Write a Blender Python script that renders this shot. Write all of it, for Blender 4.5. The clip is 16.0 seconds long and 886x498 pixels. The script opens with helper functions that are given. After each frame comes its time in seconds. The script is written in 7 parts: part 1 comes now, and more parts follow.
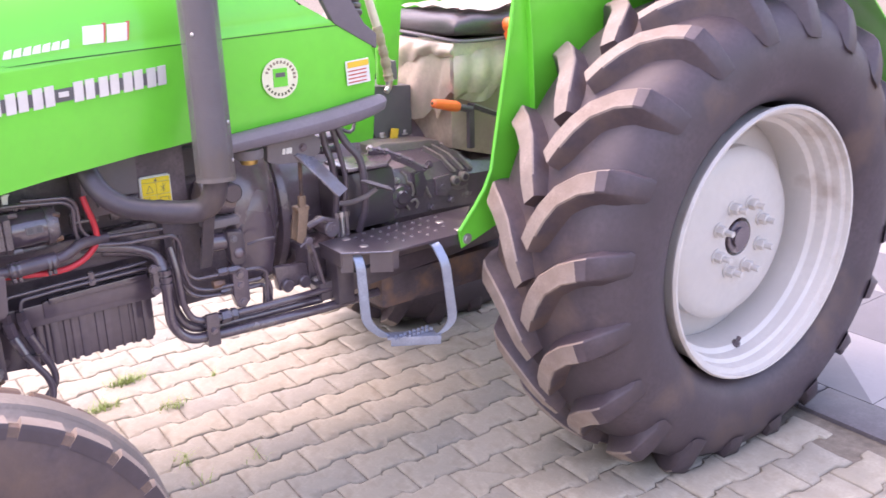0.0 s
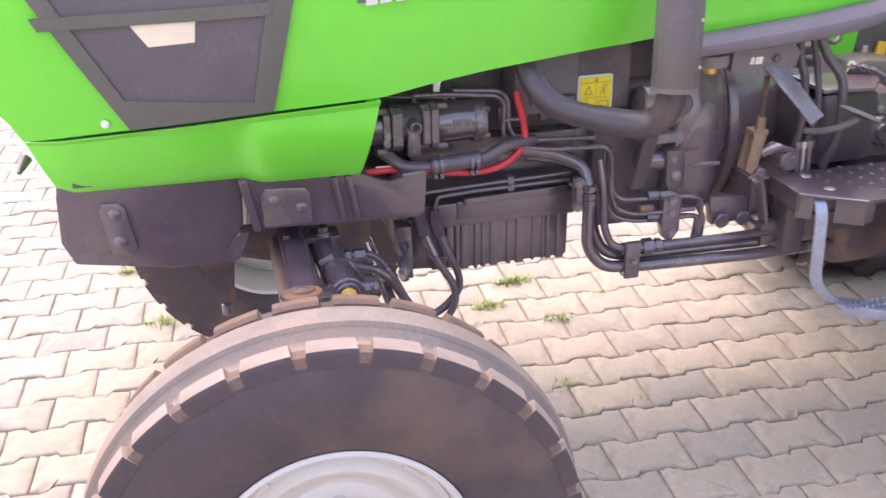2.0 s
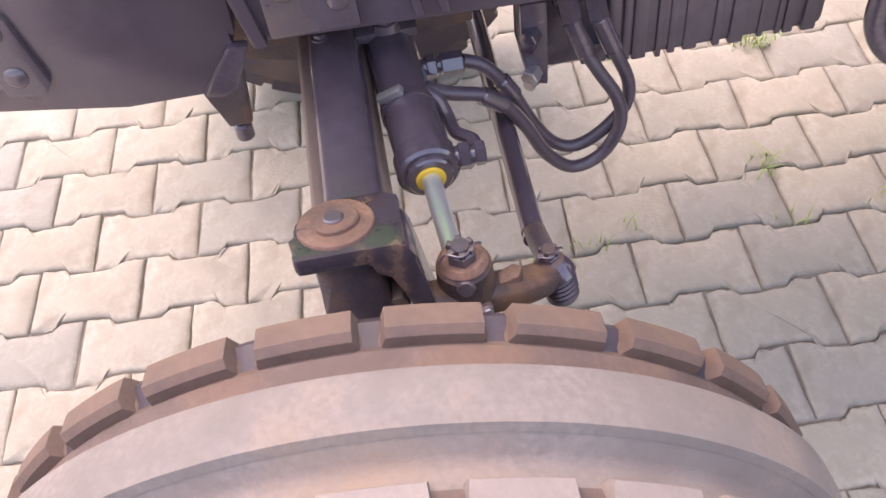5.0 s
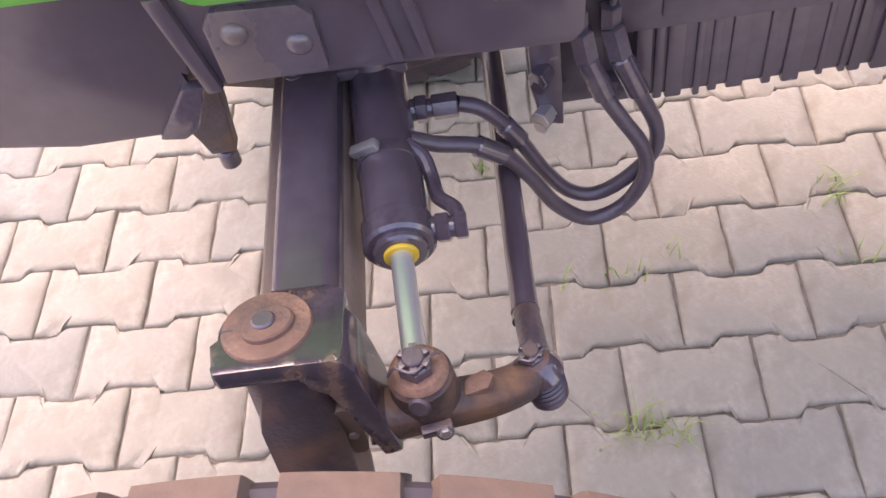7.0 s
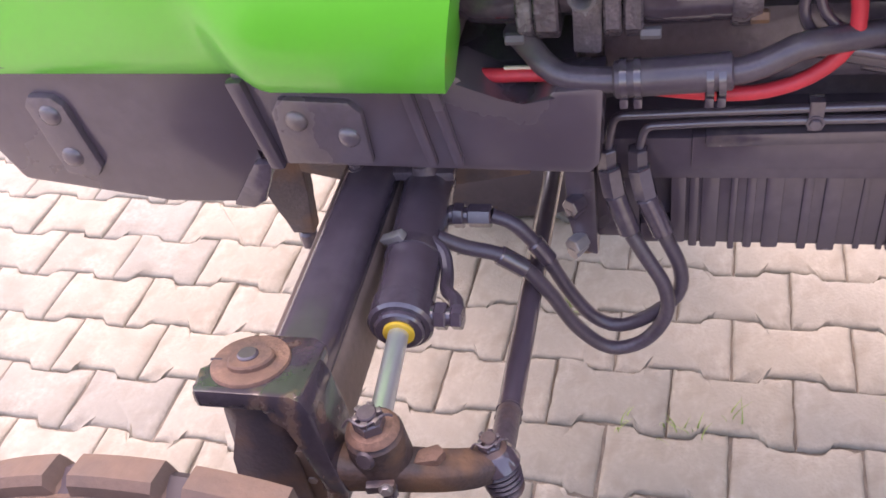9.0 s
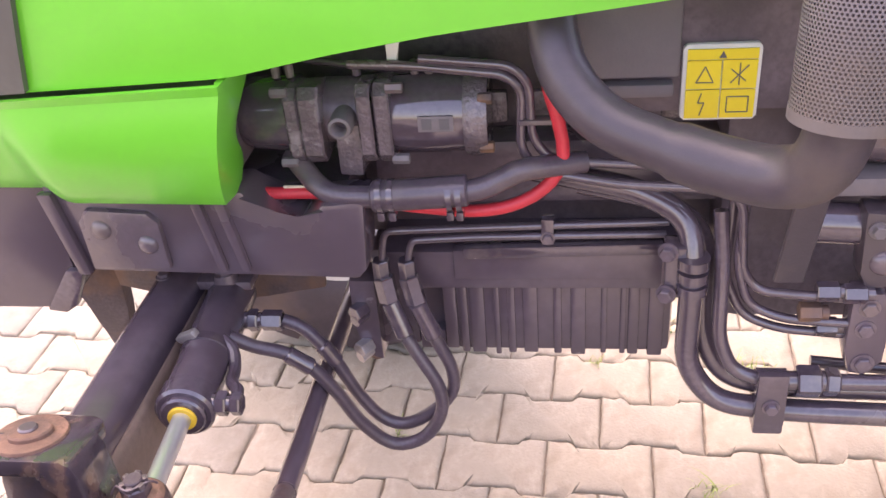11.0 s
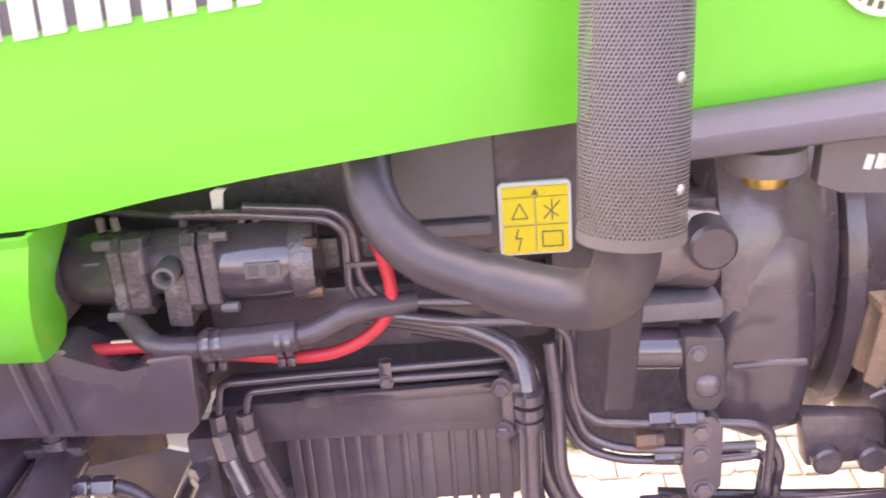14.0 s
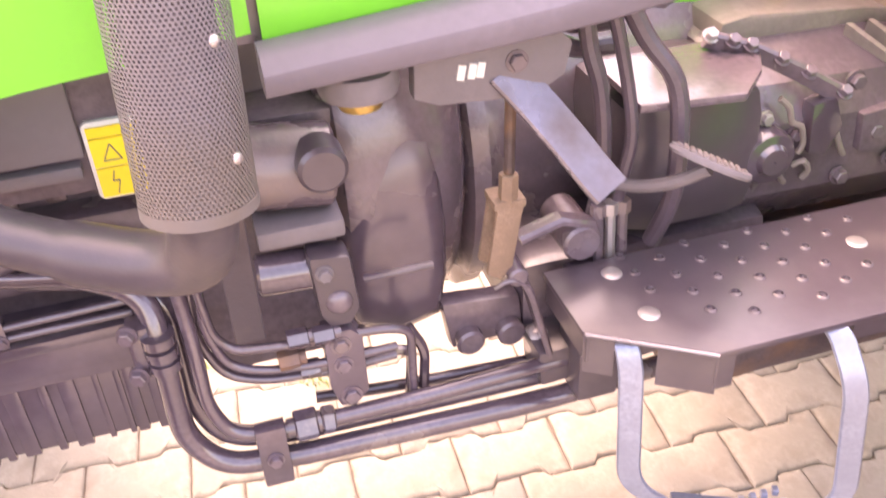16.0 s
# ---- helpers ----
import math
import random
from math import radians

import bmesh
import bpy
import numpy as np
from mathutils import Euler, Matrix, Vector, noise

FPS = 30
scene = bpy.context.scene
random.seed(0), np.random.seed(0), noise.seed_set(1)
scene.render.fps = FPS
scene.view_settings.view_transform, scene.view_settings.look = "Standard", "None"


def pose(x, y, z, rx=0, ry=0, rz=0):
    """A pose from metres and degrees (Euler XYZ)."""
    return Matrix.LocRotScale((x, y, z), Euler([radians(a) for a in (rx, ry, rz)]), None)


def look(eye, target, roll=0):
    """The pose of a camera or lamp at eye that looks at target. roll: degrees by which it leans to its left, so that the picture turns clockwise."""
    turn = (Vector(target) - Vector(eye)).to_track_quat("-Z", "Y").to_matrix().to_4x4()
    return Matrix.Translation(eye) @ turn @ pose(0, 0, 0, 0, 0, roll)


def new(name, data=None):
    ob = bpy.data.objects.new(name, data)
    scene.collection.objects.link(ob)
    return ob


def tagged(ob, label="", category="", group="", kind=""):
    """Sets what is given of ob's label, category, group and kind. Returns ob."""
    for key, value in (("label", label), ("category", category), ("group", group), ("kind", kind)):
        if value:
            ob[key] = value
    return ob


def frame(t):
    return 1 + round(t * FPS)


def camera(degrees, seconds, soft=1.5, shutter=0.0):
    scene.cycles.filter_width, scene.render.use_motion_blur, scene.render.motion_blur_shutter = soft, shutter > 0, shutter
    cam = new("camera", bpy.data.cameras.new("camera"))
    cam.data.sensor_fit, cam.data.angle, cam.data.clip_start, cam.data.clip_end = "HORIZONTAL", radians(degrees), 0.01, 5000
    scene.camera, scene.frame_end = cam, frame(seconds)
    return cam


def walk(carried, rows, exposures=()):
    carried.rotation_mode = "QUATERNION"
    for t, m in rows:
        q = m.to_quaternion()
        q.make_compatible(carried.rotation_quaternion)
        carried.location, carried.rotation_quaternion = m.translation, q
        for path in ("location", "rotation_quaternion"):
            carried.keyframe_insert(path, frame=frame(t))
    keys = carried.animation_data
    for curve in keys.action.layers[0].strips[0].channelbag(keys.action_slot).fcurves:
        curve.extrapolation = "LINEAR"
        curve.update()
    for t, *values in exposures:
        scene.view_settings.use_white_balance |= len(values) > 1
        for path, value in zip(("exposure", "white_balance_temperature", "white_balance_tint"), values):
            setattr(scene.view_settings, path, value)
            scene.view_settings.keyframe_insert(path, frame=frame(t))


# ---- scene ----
cam = camera(50.70, 16.0, shutter=0.25)
PATH = [
    (0, (0.0371, -2.3148, 1.4523), (1.0437, -0.7174, 0.7928), -1.13),
    (0.5, (0.0473, -2.2825, 1.4407), (0.8836, -0.6033, 0.7473), -1.59),
    (1, (0.0596, -2.1960, 1.4275), (0.5800, -0.4149, 0.6813), -3.00),
    (1.5, (0.0341, -2.0738, 1.4086), (0.3956, -0.2875, 0.5848), -1.86),
    (2, (0.0066, -1.9402, 1.4079), (0.2869, -0.1585, 0.5436), -1.02),
    (2.5, (-0.0426, -1.7607, 1.4063), (0.1897, -0.0036, 0.4796), -0.84),
    (3, (-0.0388, -1.6161, 1.3856), (0.1962, 0.0570, 0.3153), -2.36),
    (3.5, (-0.0004, -1.4710, 1.3422), (0.1237, 0.1840, 0.2262), -4.61),
    (4, (0.0590, -1.3232, 1.3300), (0.0773, 0.2747, 0.1273), -5.89),
    (4.2, (0.0790, -1.2688, 1.3138), (0.0468, 0.2495, 0.0124), -6.67),
    (6.3, (0.1156, -0.9492, 1.2388), (0.0515, 0.2485, -0.3616), -10.17),
    (6.5, (0.1319, -0.9441, 1.2378), (0.0373, 0.2569, -0.3586), -10.65),
    (7, (0.1943, -0.9178, 1.2281), (-0.0424, 0.2753, -0.3595), -12.68),
    (7.5, (0.2582, -0.9144, 1.2191), (-0.1347, 0.2422, -0.3645), -15.03),
    (8, (0.3035, -0.9258, 1.2169), (-0.2171, 0.2359, -0.3256), -15.82),
    (8.5, (0.3318, -0.9443, 1.2210), (-0.2145, 0.3139, -0.2344), -12.61),
    (9, (0.3585, -0.9872, 1.2367), (-0.2397, 0.3839, -0.0909), -11.23),
    (9.5, (0.4123, -1.0521, 1.2406), (-0.1712, 0.4300, 0.0311), -9.11),
    (10, (0.4779, -1.0870, 1.2655), (-0.0630, 0.4343, 0.0852), -8.52),
    (10.2, (0.4923, -1.0895, 1.2690), (-0.0125, 0.4681, 0.1205), -7.54),
    (12.3, (0.5308, -1.0937, 1.1655), (0.1773, 0.5866, 0.1401), -4.93),
    (12.5, (0.5322, -1.0976, 1.1535), (0.1978, 0.6007, 0.1514), -4.84),
    (13, (0.5380, -1.1098, 1.1518), (0.2169, 0.6253, 0.2104), -4.30),
    (13.5, (0.5470, -1.1067, 1.1598), (0.2597, 0.6814, 0.3112), -4.00),
    (14, (0.5964, -1.0992, 1.2162), (0.3738, 0.7376, 0.4569), -4.55),
    (14.5, (0.6508, -1.0680, 1.2664), (0.5793, 0.7737, 0.4900), -4.65),
    (15, (0.6793, -1.0417, 1.2851), (0.7568, 0.7585, 0.4172), -4.84),
    (15.5, (0.7060, -1.0123, 1.2967), (0.9319, 0.7335, 0.3473), -3.98),
    (16, (0.7299, -1.0102, 1.2861), (1.0088, 0.6054, 0.1406), -3.37),
]
walk(cam, [(t, look(eye, target, roll)) for t, eye, target, roll in PATH], [(0.0, 2.14, 6900, 35), (1.0, 2.14, 7100, 34), (2.0, 2.04, 7200, 30), (3.0, 1.89, 7350, 33), (4.0, 1.85, 7200, 29), (6.5, 1.9, 7150, 31), (8.5, 1.92, 7150, 36), (10.0, 2.02, 7300, 30), (12.5, 2.77, 8400, 52), (13.5, 2.92, 8400, 50), (14.0, 2.77, 7900, 38), (14.5, 2.52, 8000, 27), (15.0, 2.47, 8150, 25), (15.5, 2.6, 8600, 28), (16.0, 3.0, 8900, 44)])

# ---- light ----
world = bpy.data.worlds.new("sky")
scene.world = world
world.use_nodes = True
wn = world.node_tree
sky = wn.nodes.new("ShaderNodeTexSky")
sky.sky_type, sky.sun_disc = "NISHITA", False
SUN_UP, SUN_TURN = 63.0, -35.0          # degrees above the horizon, and clockwise from +y
sky.sun_elevation, sky.sun_rotation = radians(SUN_UP), radians(SUN_TURN)
sky.dust_density, sky.air_density = 3.0, 1.4
wn.links.new(sky.outputs[0], wn.nodes["Background"].inputs[0])
wn.nodes["Background"].inputs[1].default_value = 0.15
sun_data = bpy.data.lights.new("sun", "SUN")
sun_data.energy, sun_data.angle, sun_data.color = 0.65, radians(100), (1.0, 0.92, 0.80)
sun = new("sun", sun_data)
sd = Vector((math.sin(radians(SUN_TURN)) * math.cos(radians(SUN_UP)), math.cos(radians(SUN_TURN)) * math.cos(radians(SUN_UP)), math.sin(radians(SUN_UP))))
sun.matrix_world = look(sd * 20, (0, 0, 0))


# ---- materials ----
def mat(name, base, rough=0.5, metal=0.0, vary=0.15, scale=20.0, bump=0.0, bump_scale=200.0, dirt=None, dirt_amount=0.0, dirt_scale=6.0, per_object=0.0, spec=0.5, coat=0.0):
    m = bpy.data.materials.new(name)
    m.use_nodes = True
    nt = m.node_tree
    b = nt.nodes["Principled BSDF"]
    b.inputs["Roughness"].default_value, b.inputs["Metallic"].default_value = rough, metal
    b.inputs["Specular IOR Level"].default_value = spec
    b.inputs["Coat Weight"].default_value = coat
    b.inputs["Coat Roughness"].default_value = 0.08
    tc = nt.nodes.new("ShaderNodeTexCoord")

    def noise_at(s, detail=4.0):
        n = nt.nodes.new("ShaderNodeTexNoise")
        n.inputs["Scale"].default_value, n.inputs["Detail"].default_value = s, detail
        nt.links.new(tc.outputs["Object"], n.inputs["Vector"])
        return n

    def mix(fac, a, c2, mode="MIX"):
        x = nt.nodes.new("ShaderNodeMix")
        x.data_type, x.blend_type = "RGBA", mode
        for sock, val in ((x.inputs[0], fac), (x.inputs[6], a), (x.inputs[7], c2)):
            if isinstance(val, (tuple, list)):
                sock.default_value = (*val, 1.0)
            elif isinstance(val, float):
                sock.default_value = val
            else:
                nt.links.new(val, sock)
        return x.outputs[2]

    def ramp(src, lo, hi):
        r = nt.nodes.new("ShaderNodeMapRange")
        r.inputs[1].default_value, r.inputs[2].default_value = lo, hi
        nt.links.new(src, r.inputs[0])
        return r.outputs[0]

    n1 = noise_at(scale)
    dark = tuple(c * (1 - vary) for c in base)
    light = tuple(min(1.0, c * (1 + vary)) for c in base)
    col = mix(ramp(n1.outputs[0], 0.3, 0.7), dark, light)
    n2 = noise_at(scale * 9, 6.0)
    col = mix(ramp(n2.outputs[0], 0.35, 0.75), col, tuple(c * (1 - vary * 0.8) for c in base))
    if dirt:
        n3 = noise_at(dirt_scale, 8.0)
        f = ramp(n3.outputs[0], 0.62 - 0.3 * dirt_amount, 0.75)
        col = mix(f, col, dirt)
        nt.links.new(ramp(n3.outputs[0], 0.3, 0.8), b.inputs["Roughness"])
        rr = nt.nodes.new("ShaderNodeMapRange")
        rr.inputs[3].default_value, rr.inputs[4].default_value = rough, min(1.0, rough + 0.3)
        nt.links.new(f, rr.inputs[0])
        nt.links.new(rr.outputs[0], b.inputs["Roughness"])
    if per_object:
        oi = nt.nodes.new("ShaderNodeObjectInfo")
        geo = nt.nodes.new("ShaderNodeNewGeometry")
        add = nt.nodes.new("ShaderNodeMath")
        add.operation = "ADD"
        nt.links.new(oi.outputs["Random"], add.inputs[0])
        nt.links.new(geo.outputs["Random Per Island"], add.inputs[1])
        fr = nt.nodes.new("ShaderNodeMath")
        fr.operation = "FRACT"
        nt.links.new(add.outputs[0], fr.inputs[0])
        r = nt.nodes.new("ShaderNodeValToRGB")
        r.color_ramp.elements[0].color = (1 - per_object, 1 - per_object * 0.95, 1 - per_object * 0.8, 1)
        r.color_ramp.elements[1].color = (1 + per_object * 0.35, 1 + per_object * 0.2, 1 + per_object * 0.12, 1)
        e = r.color_ramp.elements.new(0.5)
        e.color = (1, 0.97, 0.93, 1)
        nt.links.new(fr.outputs[0], r.inputs[0])
        col = mix(1.0, col, r.outputs[0], "MULTIPLY")
    nt.links.new(col, b.inputs["Base Color"])
    if bump:
        bp = nt.nodes.new("ShaderNodeBump")
        bp.inputs["Strength"].default_value = bump
        bp.inputs["Distance"].default_value = 0.002
        nb = noise_at(bump_scale, 5.0)
        nt.links.new(nb.outputs[0], bp.inputs["Height"])
        nt.links.new(bp.outputs[0], b.inputs["Normal"])
    return m


GREEN = mat("green_paint", (0.11, 0.64, 0.045), 0.34, vary=0.05, scale=3, coat=0.4, bump=0.02, bump_scale=900)
BLACK = mat("black_frame_paint", (0.105, 0.076, 0.094), 0.24, vary=0.18, scale=5, bump=0.05, bump_scale=60, dirt=(0.17, 0.125, 0.115), dirt_amount=0.12, dirt_scale=4, coat=0.25, spec=0.9)
CAST = mat("black_cast_iron", (0.138, 0.103, 0.119), 0.24, vary=0.22, scale=14, bump=0.22, bump_scale=160, dirt=(0.21, 0.15, 0.12), dirt_amount=0.22, dirt_scale=9, coat=0.2, spec=0.9)
GLOSS = mat("glossy_black_paint", (0.090, 0.066, 0.082), 0.12, vary=0.2, scale=18, bump=0.04, bump_scale=120, dirt=(0.18, 0.135, 0.12), dirt_amount=0.05, dirt_scale=14, coat=0.5, spec=1)
PIPE = mat("black_steel_tube", (0.092, 0.067, 0.083), 0.15, vary=0.2, scale=20, dirt=(0.18, 0.14, 0.12), dirt_amount=0.08, dirt_scale=9, coat=0.4, spec=1)
PLASTIC = mat("grey_plastic", (0.17, 0.145, 0.165), 0.5, vary=0.1, scale=12, bump=0.1, bump_scale=800)
MESHG = mat("grille_mesh", (0.12, 0.10, 0.112), 0.55, vary=0.15, scale=14, bump=0.6, bump_scale=420)
GREYP = mat("heat_grey_paint", (0.175, 0.152, 0.158), 0.55, vary=0.12, scale=10, bump=0.15, bump_scale=300, dirt=(0.15, 0.12, 0.1), dirt_amount=0.15)
EXHAUST = mat("dark_exhaust_paint", (0.072, 0.057, 0.067), 0.36, vary=0.15, scale=9, bump=0.12, bump_scale=300, dirt=(0.17, 0.13, 0.11), dirt_amount=0.2)
RUBBER = mat("tyre_rubber", (0.066, 0.049, 0.059), 0.52, vary=0.22, scale=9, bump=0.15, bump_scale=180, dirt=(0.16, 0.105, 0.08), dirt_amount=0.26, dirt_scale=4)
TREAD = mat("dusty_tread_rubber", (0.2275, 0.1917, 0.1703), 0.75, vary=0.2, scale=18, bump=0.3, bump_scale=240, dirt=(0.27, 0.20, 0.15), dirt_amount=0.3, dirt_scale=9)
HOSE = mat("hose_rubber", (0.090, 0.066, 0.083), 0.30, vary=0.25, scale=30, bump=0.12, bump_scale=300, dirt=(0.18, 0.14, 0.12), dirt_amount=0.15, dirt_scale=12, spec=0.7)
RIM = mat("silver_wheel_paint", (0.575, 0.545, 0.515), 0.46, metal=0.12, vary=0.06, scale=6, bump=0.03, bump_scale=500, dirt=(0.42, 0.36, 0.32), dirt_amount=0.05)
STEEL = mat("zinc_steel", (0.50, 0.46, 0.45), 0.36, metal=0.7, vary=0.12, scale=40, bump=0.08, bump_scale=500)
CHROME = mat("chrome_rod", (0.74, 0.74, 0.73), 0.30, metal=0.75, vary=0.03, scale=20)
RUST = mat("rusty_iron", (0.27, 0.150, 0.105), 0.70, vary=0.35, scale=30, bump=0.5, bump_scale=300, dirt=(0.10, 0.075, 0.07), dirt_amount=0.45, dirt_scale=20)
RUSTB = mat("black_paint_over_rust", (0.098, 0.074, 0.084), 0.35, vary=0.3, scale=25, bump=0.35, bump_scale=220, dirt=(0.25, 0.135, 0.08), dirt_amount=0.5, dirt_scale=16)
RUSTI = mat("rusty_painted_iron", (0.095, 0.063, 0.058), 0.5, vary=0.4, scale=28, bump=0.4, bump_scale=260, dirt=(0.32, 0.165, 0.085), dirt_amount=0.62, dirt_scale=22)
COVER = mat("dusty_cover_paint", (0.25, 0.205, 0.185), 0.45, vary=0.2, scale=12, bump=0.15, bump_scale=240, dirt=(0.16, 0.125, 0.11), dirt_amount=0.3, dirt_scale=7)
WEB = mat("brown_web_and_lit_side", (0.24, 0.165, 0.135), 0.5, vary=0.2, scale=12, bump=0.2, bump_scale=200)
WORN = mat("worn_steel_bar", (0.25, 0.228, 0.255), 0.24, metal=0.6, vary=0.2, scale=15, bump=0.05, bump_scale=300, dirt=(0.16, 0.12, 0.11), dirt_amount=0.25, dirt_scale=10)
OILY = mat("dusty_black_iron", (0.125, 0.096, 0.110), 0.36, vary=0.35, scale=14, bump=0.35, bump_scale=180, dirt=(0.12, 0.085, 0.065), dirt_amount=0.25, dirt_scale=8)
ROUGHCAST = mat("rough_black_casting", (0.125, 0.096, 0.108), 0.2, vary=0.3, scale=40, bump=1.0, bump_scale=210, dirt=(0.3, 0.26, 0.26), dirt_amount=0.25, dirt_scale=30, coat=0.4, spec=1.0)
STEPBLACK = mat("dark_step_paint", (0.080, 0.061, 0.072), 0.28, vary=0.2, scale=8, bump=0.06, bump_scale=120, dirt=(0.13, 0.10, 0.095), dirt_amount=0.2, dirt_scale=7, spec=0.8)
SUNNY = mat("bright_yellow_print", (0.90, 0.70, 0.03), 0.45, vary=0.05, scale=20)
IVORY = mat("ivory_sticker", (0.80, 0.77, 0.56), 0.5, vary=0.06, scale=60)
SEAM = mat("dark_green_seam_shade", (0.03, 0.16, 0.02), 0.6, vary=0.1)
LUGTOP = mat("worn_lug_rubber", (0.29, 0.235, 0.205), 0.75, vary=0.2, scale=18, bump=0.3, bump_scale=200, dirt=(0.20, 0.145, 0.115), dirt_amount=0.3, dirt_scale=7)
TREADIN = mat("brown_tread_rubber", (0.145, 0.100, 0.084), 0.7, vary=0.25, scale=18, bump=0.35, bump_scale=240, dirt=(0.20, 0.125, 0.09), dirt_amount=0.3, dirt_scale=9)
OLIVE = mat("dark_olive_print", (0.10, 0.11, 0.05), 0.5, vary=0.1)
BRASS = mat("brass", (0.62, 0.42, 0.14), 0.3, metal=0.9, vary=0.2, scale=40)
YELLOW = mat("yellow_plastic", (0.85, 0.55, 0.05), 0.45, vary=0.06, scale=20)
ORANGE = mat("orange_plastic", (0.85, 0.16, 0.035), 0.4, vary=0.08, scale=20)
RED = mat("red_cable", (0.70, 0.045, 0.06), 0.42, vary=0.1, scale=30)
WHITE = mat("white_sticker", (0.80, 0.79, 0.74), 0.5, vary=0.03, scale=30)
SILVER = mat("silver_letter", (0.74, 0.73, 0.72), 0.3, metal=0.35, vary=0.06, scale=40)
CHARCOAL = mat("charcoal_band", (0.12, 0.115, 0.12), 0.45, vary=0.08, scale=30)
REDPRINT = mat("red_print", (0.6, 0.12, 0.08), 0.5, vary=0.1)
TAN = mat("tan_rust", (0.27, 0.178, 0.12), 0.7, vary=0.25, scale=40, bump=0.4, bump_scale=300)
GRILLEF = mat("dark_grille_plastic", (0.115, 0.112, 0.098), 0.45, vary=0.1, scale=14, bump=0.08, bump_scale=600)
CREAM = mat("cream_and_mesh_light", (0.80, 0.68, 0.52), 0.6, vary=0.1, scale=40)
VINYL = mat("black_vinyl", (0.09, 0.072, 0.085), 0.35, vary=0.2, scale=14, bump=0.3, bump_scale=320)
BLUESTEEL = mat("blued_steel_bar", (0.30, 0.34, 0.43), 0.32, metal=0.55, vary=0.18, scale=22, bump=0.06, bump_scale=400)
PAVER = mat("concrete_paver", (0.345, 0.320, 0.266), 0.88, vary=0.17, scale=11, bump=0.6, bump_scale=190, dirt=(0.270, 0.243, 0.198), dirt_amount=0.42, dirt_scale=17, per_object=0.15)
SAND = mat("joint_sand", (0.20, 0.168, 0.132), 0.95, vary=0.35, scale=40, bump=0.9, bump_scale=300)
TILE_L = mat("light_grey_floor", (0.25, 0.235, 0.24), 0.6, vary=0.06, scale=9, bump=0.1, bump_scale=300)
TILE_D = mat("dark_grey_floor", (0.135, 0.125, 0.13), 0.6, vary=0.08, scale=9, bump=0.1, bump_scale=300)
KERB = mat("dark_stone_edge", (0.105, 0.092, 0.10), 0.55, vary=0.3, scale=12, bump=0.3, bump_scale=200, dirt=(0.14, 0.12, 0.115), dirt_amount=0.25)
KNUCKLE = mat("chipped_black_plate", (0.070, 0.053, 0.066), 0.16, vary=0.3, scale=22, bump=0.25, bump_scale=90, dirt=(0.24, 0.135, 0.085), dirt_amount=0.13, dirt_scale=26, coat=0.6, spec=0.9)
DUSTPLATE = mat("dusty_brown_plate", (0.44, 0.33, 0.265), 0.5, vary=0.15, scale=8, bump=0.1, bump_scale=150, dirt=(0.20, 0.145, 0.12), dirt_amount=0.25, dirt_scale=6)
TAPE = mat("tan_tape", (0.46, 0.36, 0.25), 0.5, vary=0.3, scale=50, bump=0.5, bump_scale=140)
GRASS = mat("grass_blade", (0.30, 0.40, 0.11), 0.55, vary=0.4, scale=60)


def polythene():
    m = mat("clear_polythene", (0.68, 0.55, 0.46), 0.3, vary=0.18, scale=9, bump=0.35, bump_scale=40)
    b = m.node_tree.nodes["Principled BSDF"]
    b.inputs["Transmission Weight"].default_value = 0.15
    b.inputs["Alpha"].default_value = 0.86
    return m


POLY = polythene()


# ---- mesh helpers ----
def smooth(me, angle=35):
    for p in me.polygons:
        p.use_smooth = True
    me.set_sharp_from_angle(angle=radians(angle))


def part(name, bm, material, parent, label="", angle=35):
    bmesh.ops.recalc_face_normals(bm, faces=bm.faces[:])
    me = bpy.data.meshes.new(name)
    bm.to_mesh(me)
    bm.free()
    me.materials.append(material)
    smooth(me, angle)
    ob = new(name, me)
    # never deeper than thing, part and sub-part
    while parent and parent.parent and parent.parent.parent:
        parent = parent.parent
    ob.parent = parent
    if label:
        tagged(ob, label)
    return ob


def share(name, me, m, parent):
    ob = new(name, me)
    ob.parent = parent
    ob.matrix_local = m
    return ob


def rings(bm, loops, closed=True, caps=True):
    """Joins rings of points, one after the other, into a skin."""
    rows = [[bm.verts.new(p) for p in loop] for loop in loops]
    n = len(rows[0])
    for a, b in zip(rows, rows[1:]):
        for i in range(n if closed else n - 1):
            j = (i + 1) % n
            bm.faces.new((a[i], a[j], b[j], b[i]))
    if caps and closed:
        bm.faces.new(rows[0][::-1])
        bm.faces.new(rows[-1])
    return rows


def side_axes(d):
    d = d.normalized()
    up = Vector((0, 0, 1)) if abs(d.z) < 0.9 else Vector((1, 0, 0))
    a = d.cross(up).normalized()
    return a, d.cross(a).normalized()


def rod(bm, p, q, r, r2=None, seg=16, caps=True, chamfer=0.0, turn=0.0):
    p, q = Vector(p), Vector(q)
    r2 = r if r2 is None else r2
    a, b = side_axes(q - p)
    d = (q - p).normalized()

    def ring(c, rad):
        return [c + (a * math.cos(2 * math.pi * i / seg + turn) + b * math.sin(2 * math.pi * i / seg + turn)) * rad for i in range(seg)]
    if chamfer:
        rings(bm, [ring(p, r - chamfer), ring(p + d * chamfer, r), ring(q - d * chamfer, r2), ring(q, r2 - chamfer)], caps=caps)
    else:
        rings(bm, [ring(p, r), ring(q, r2)], caps=caps)
    return bm


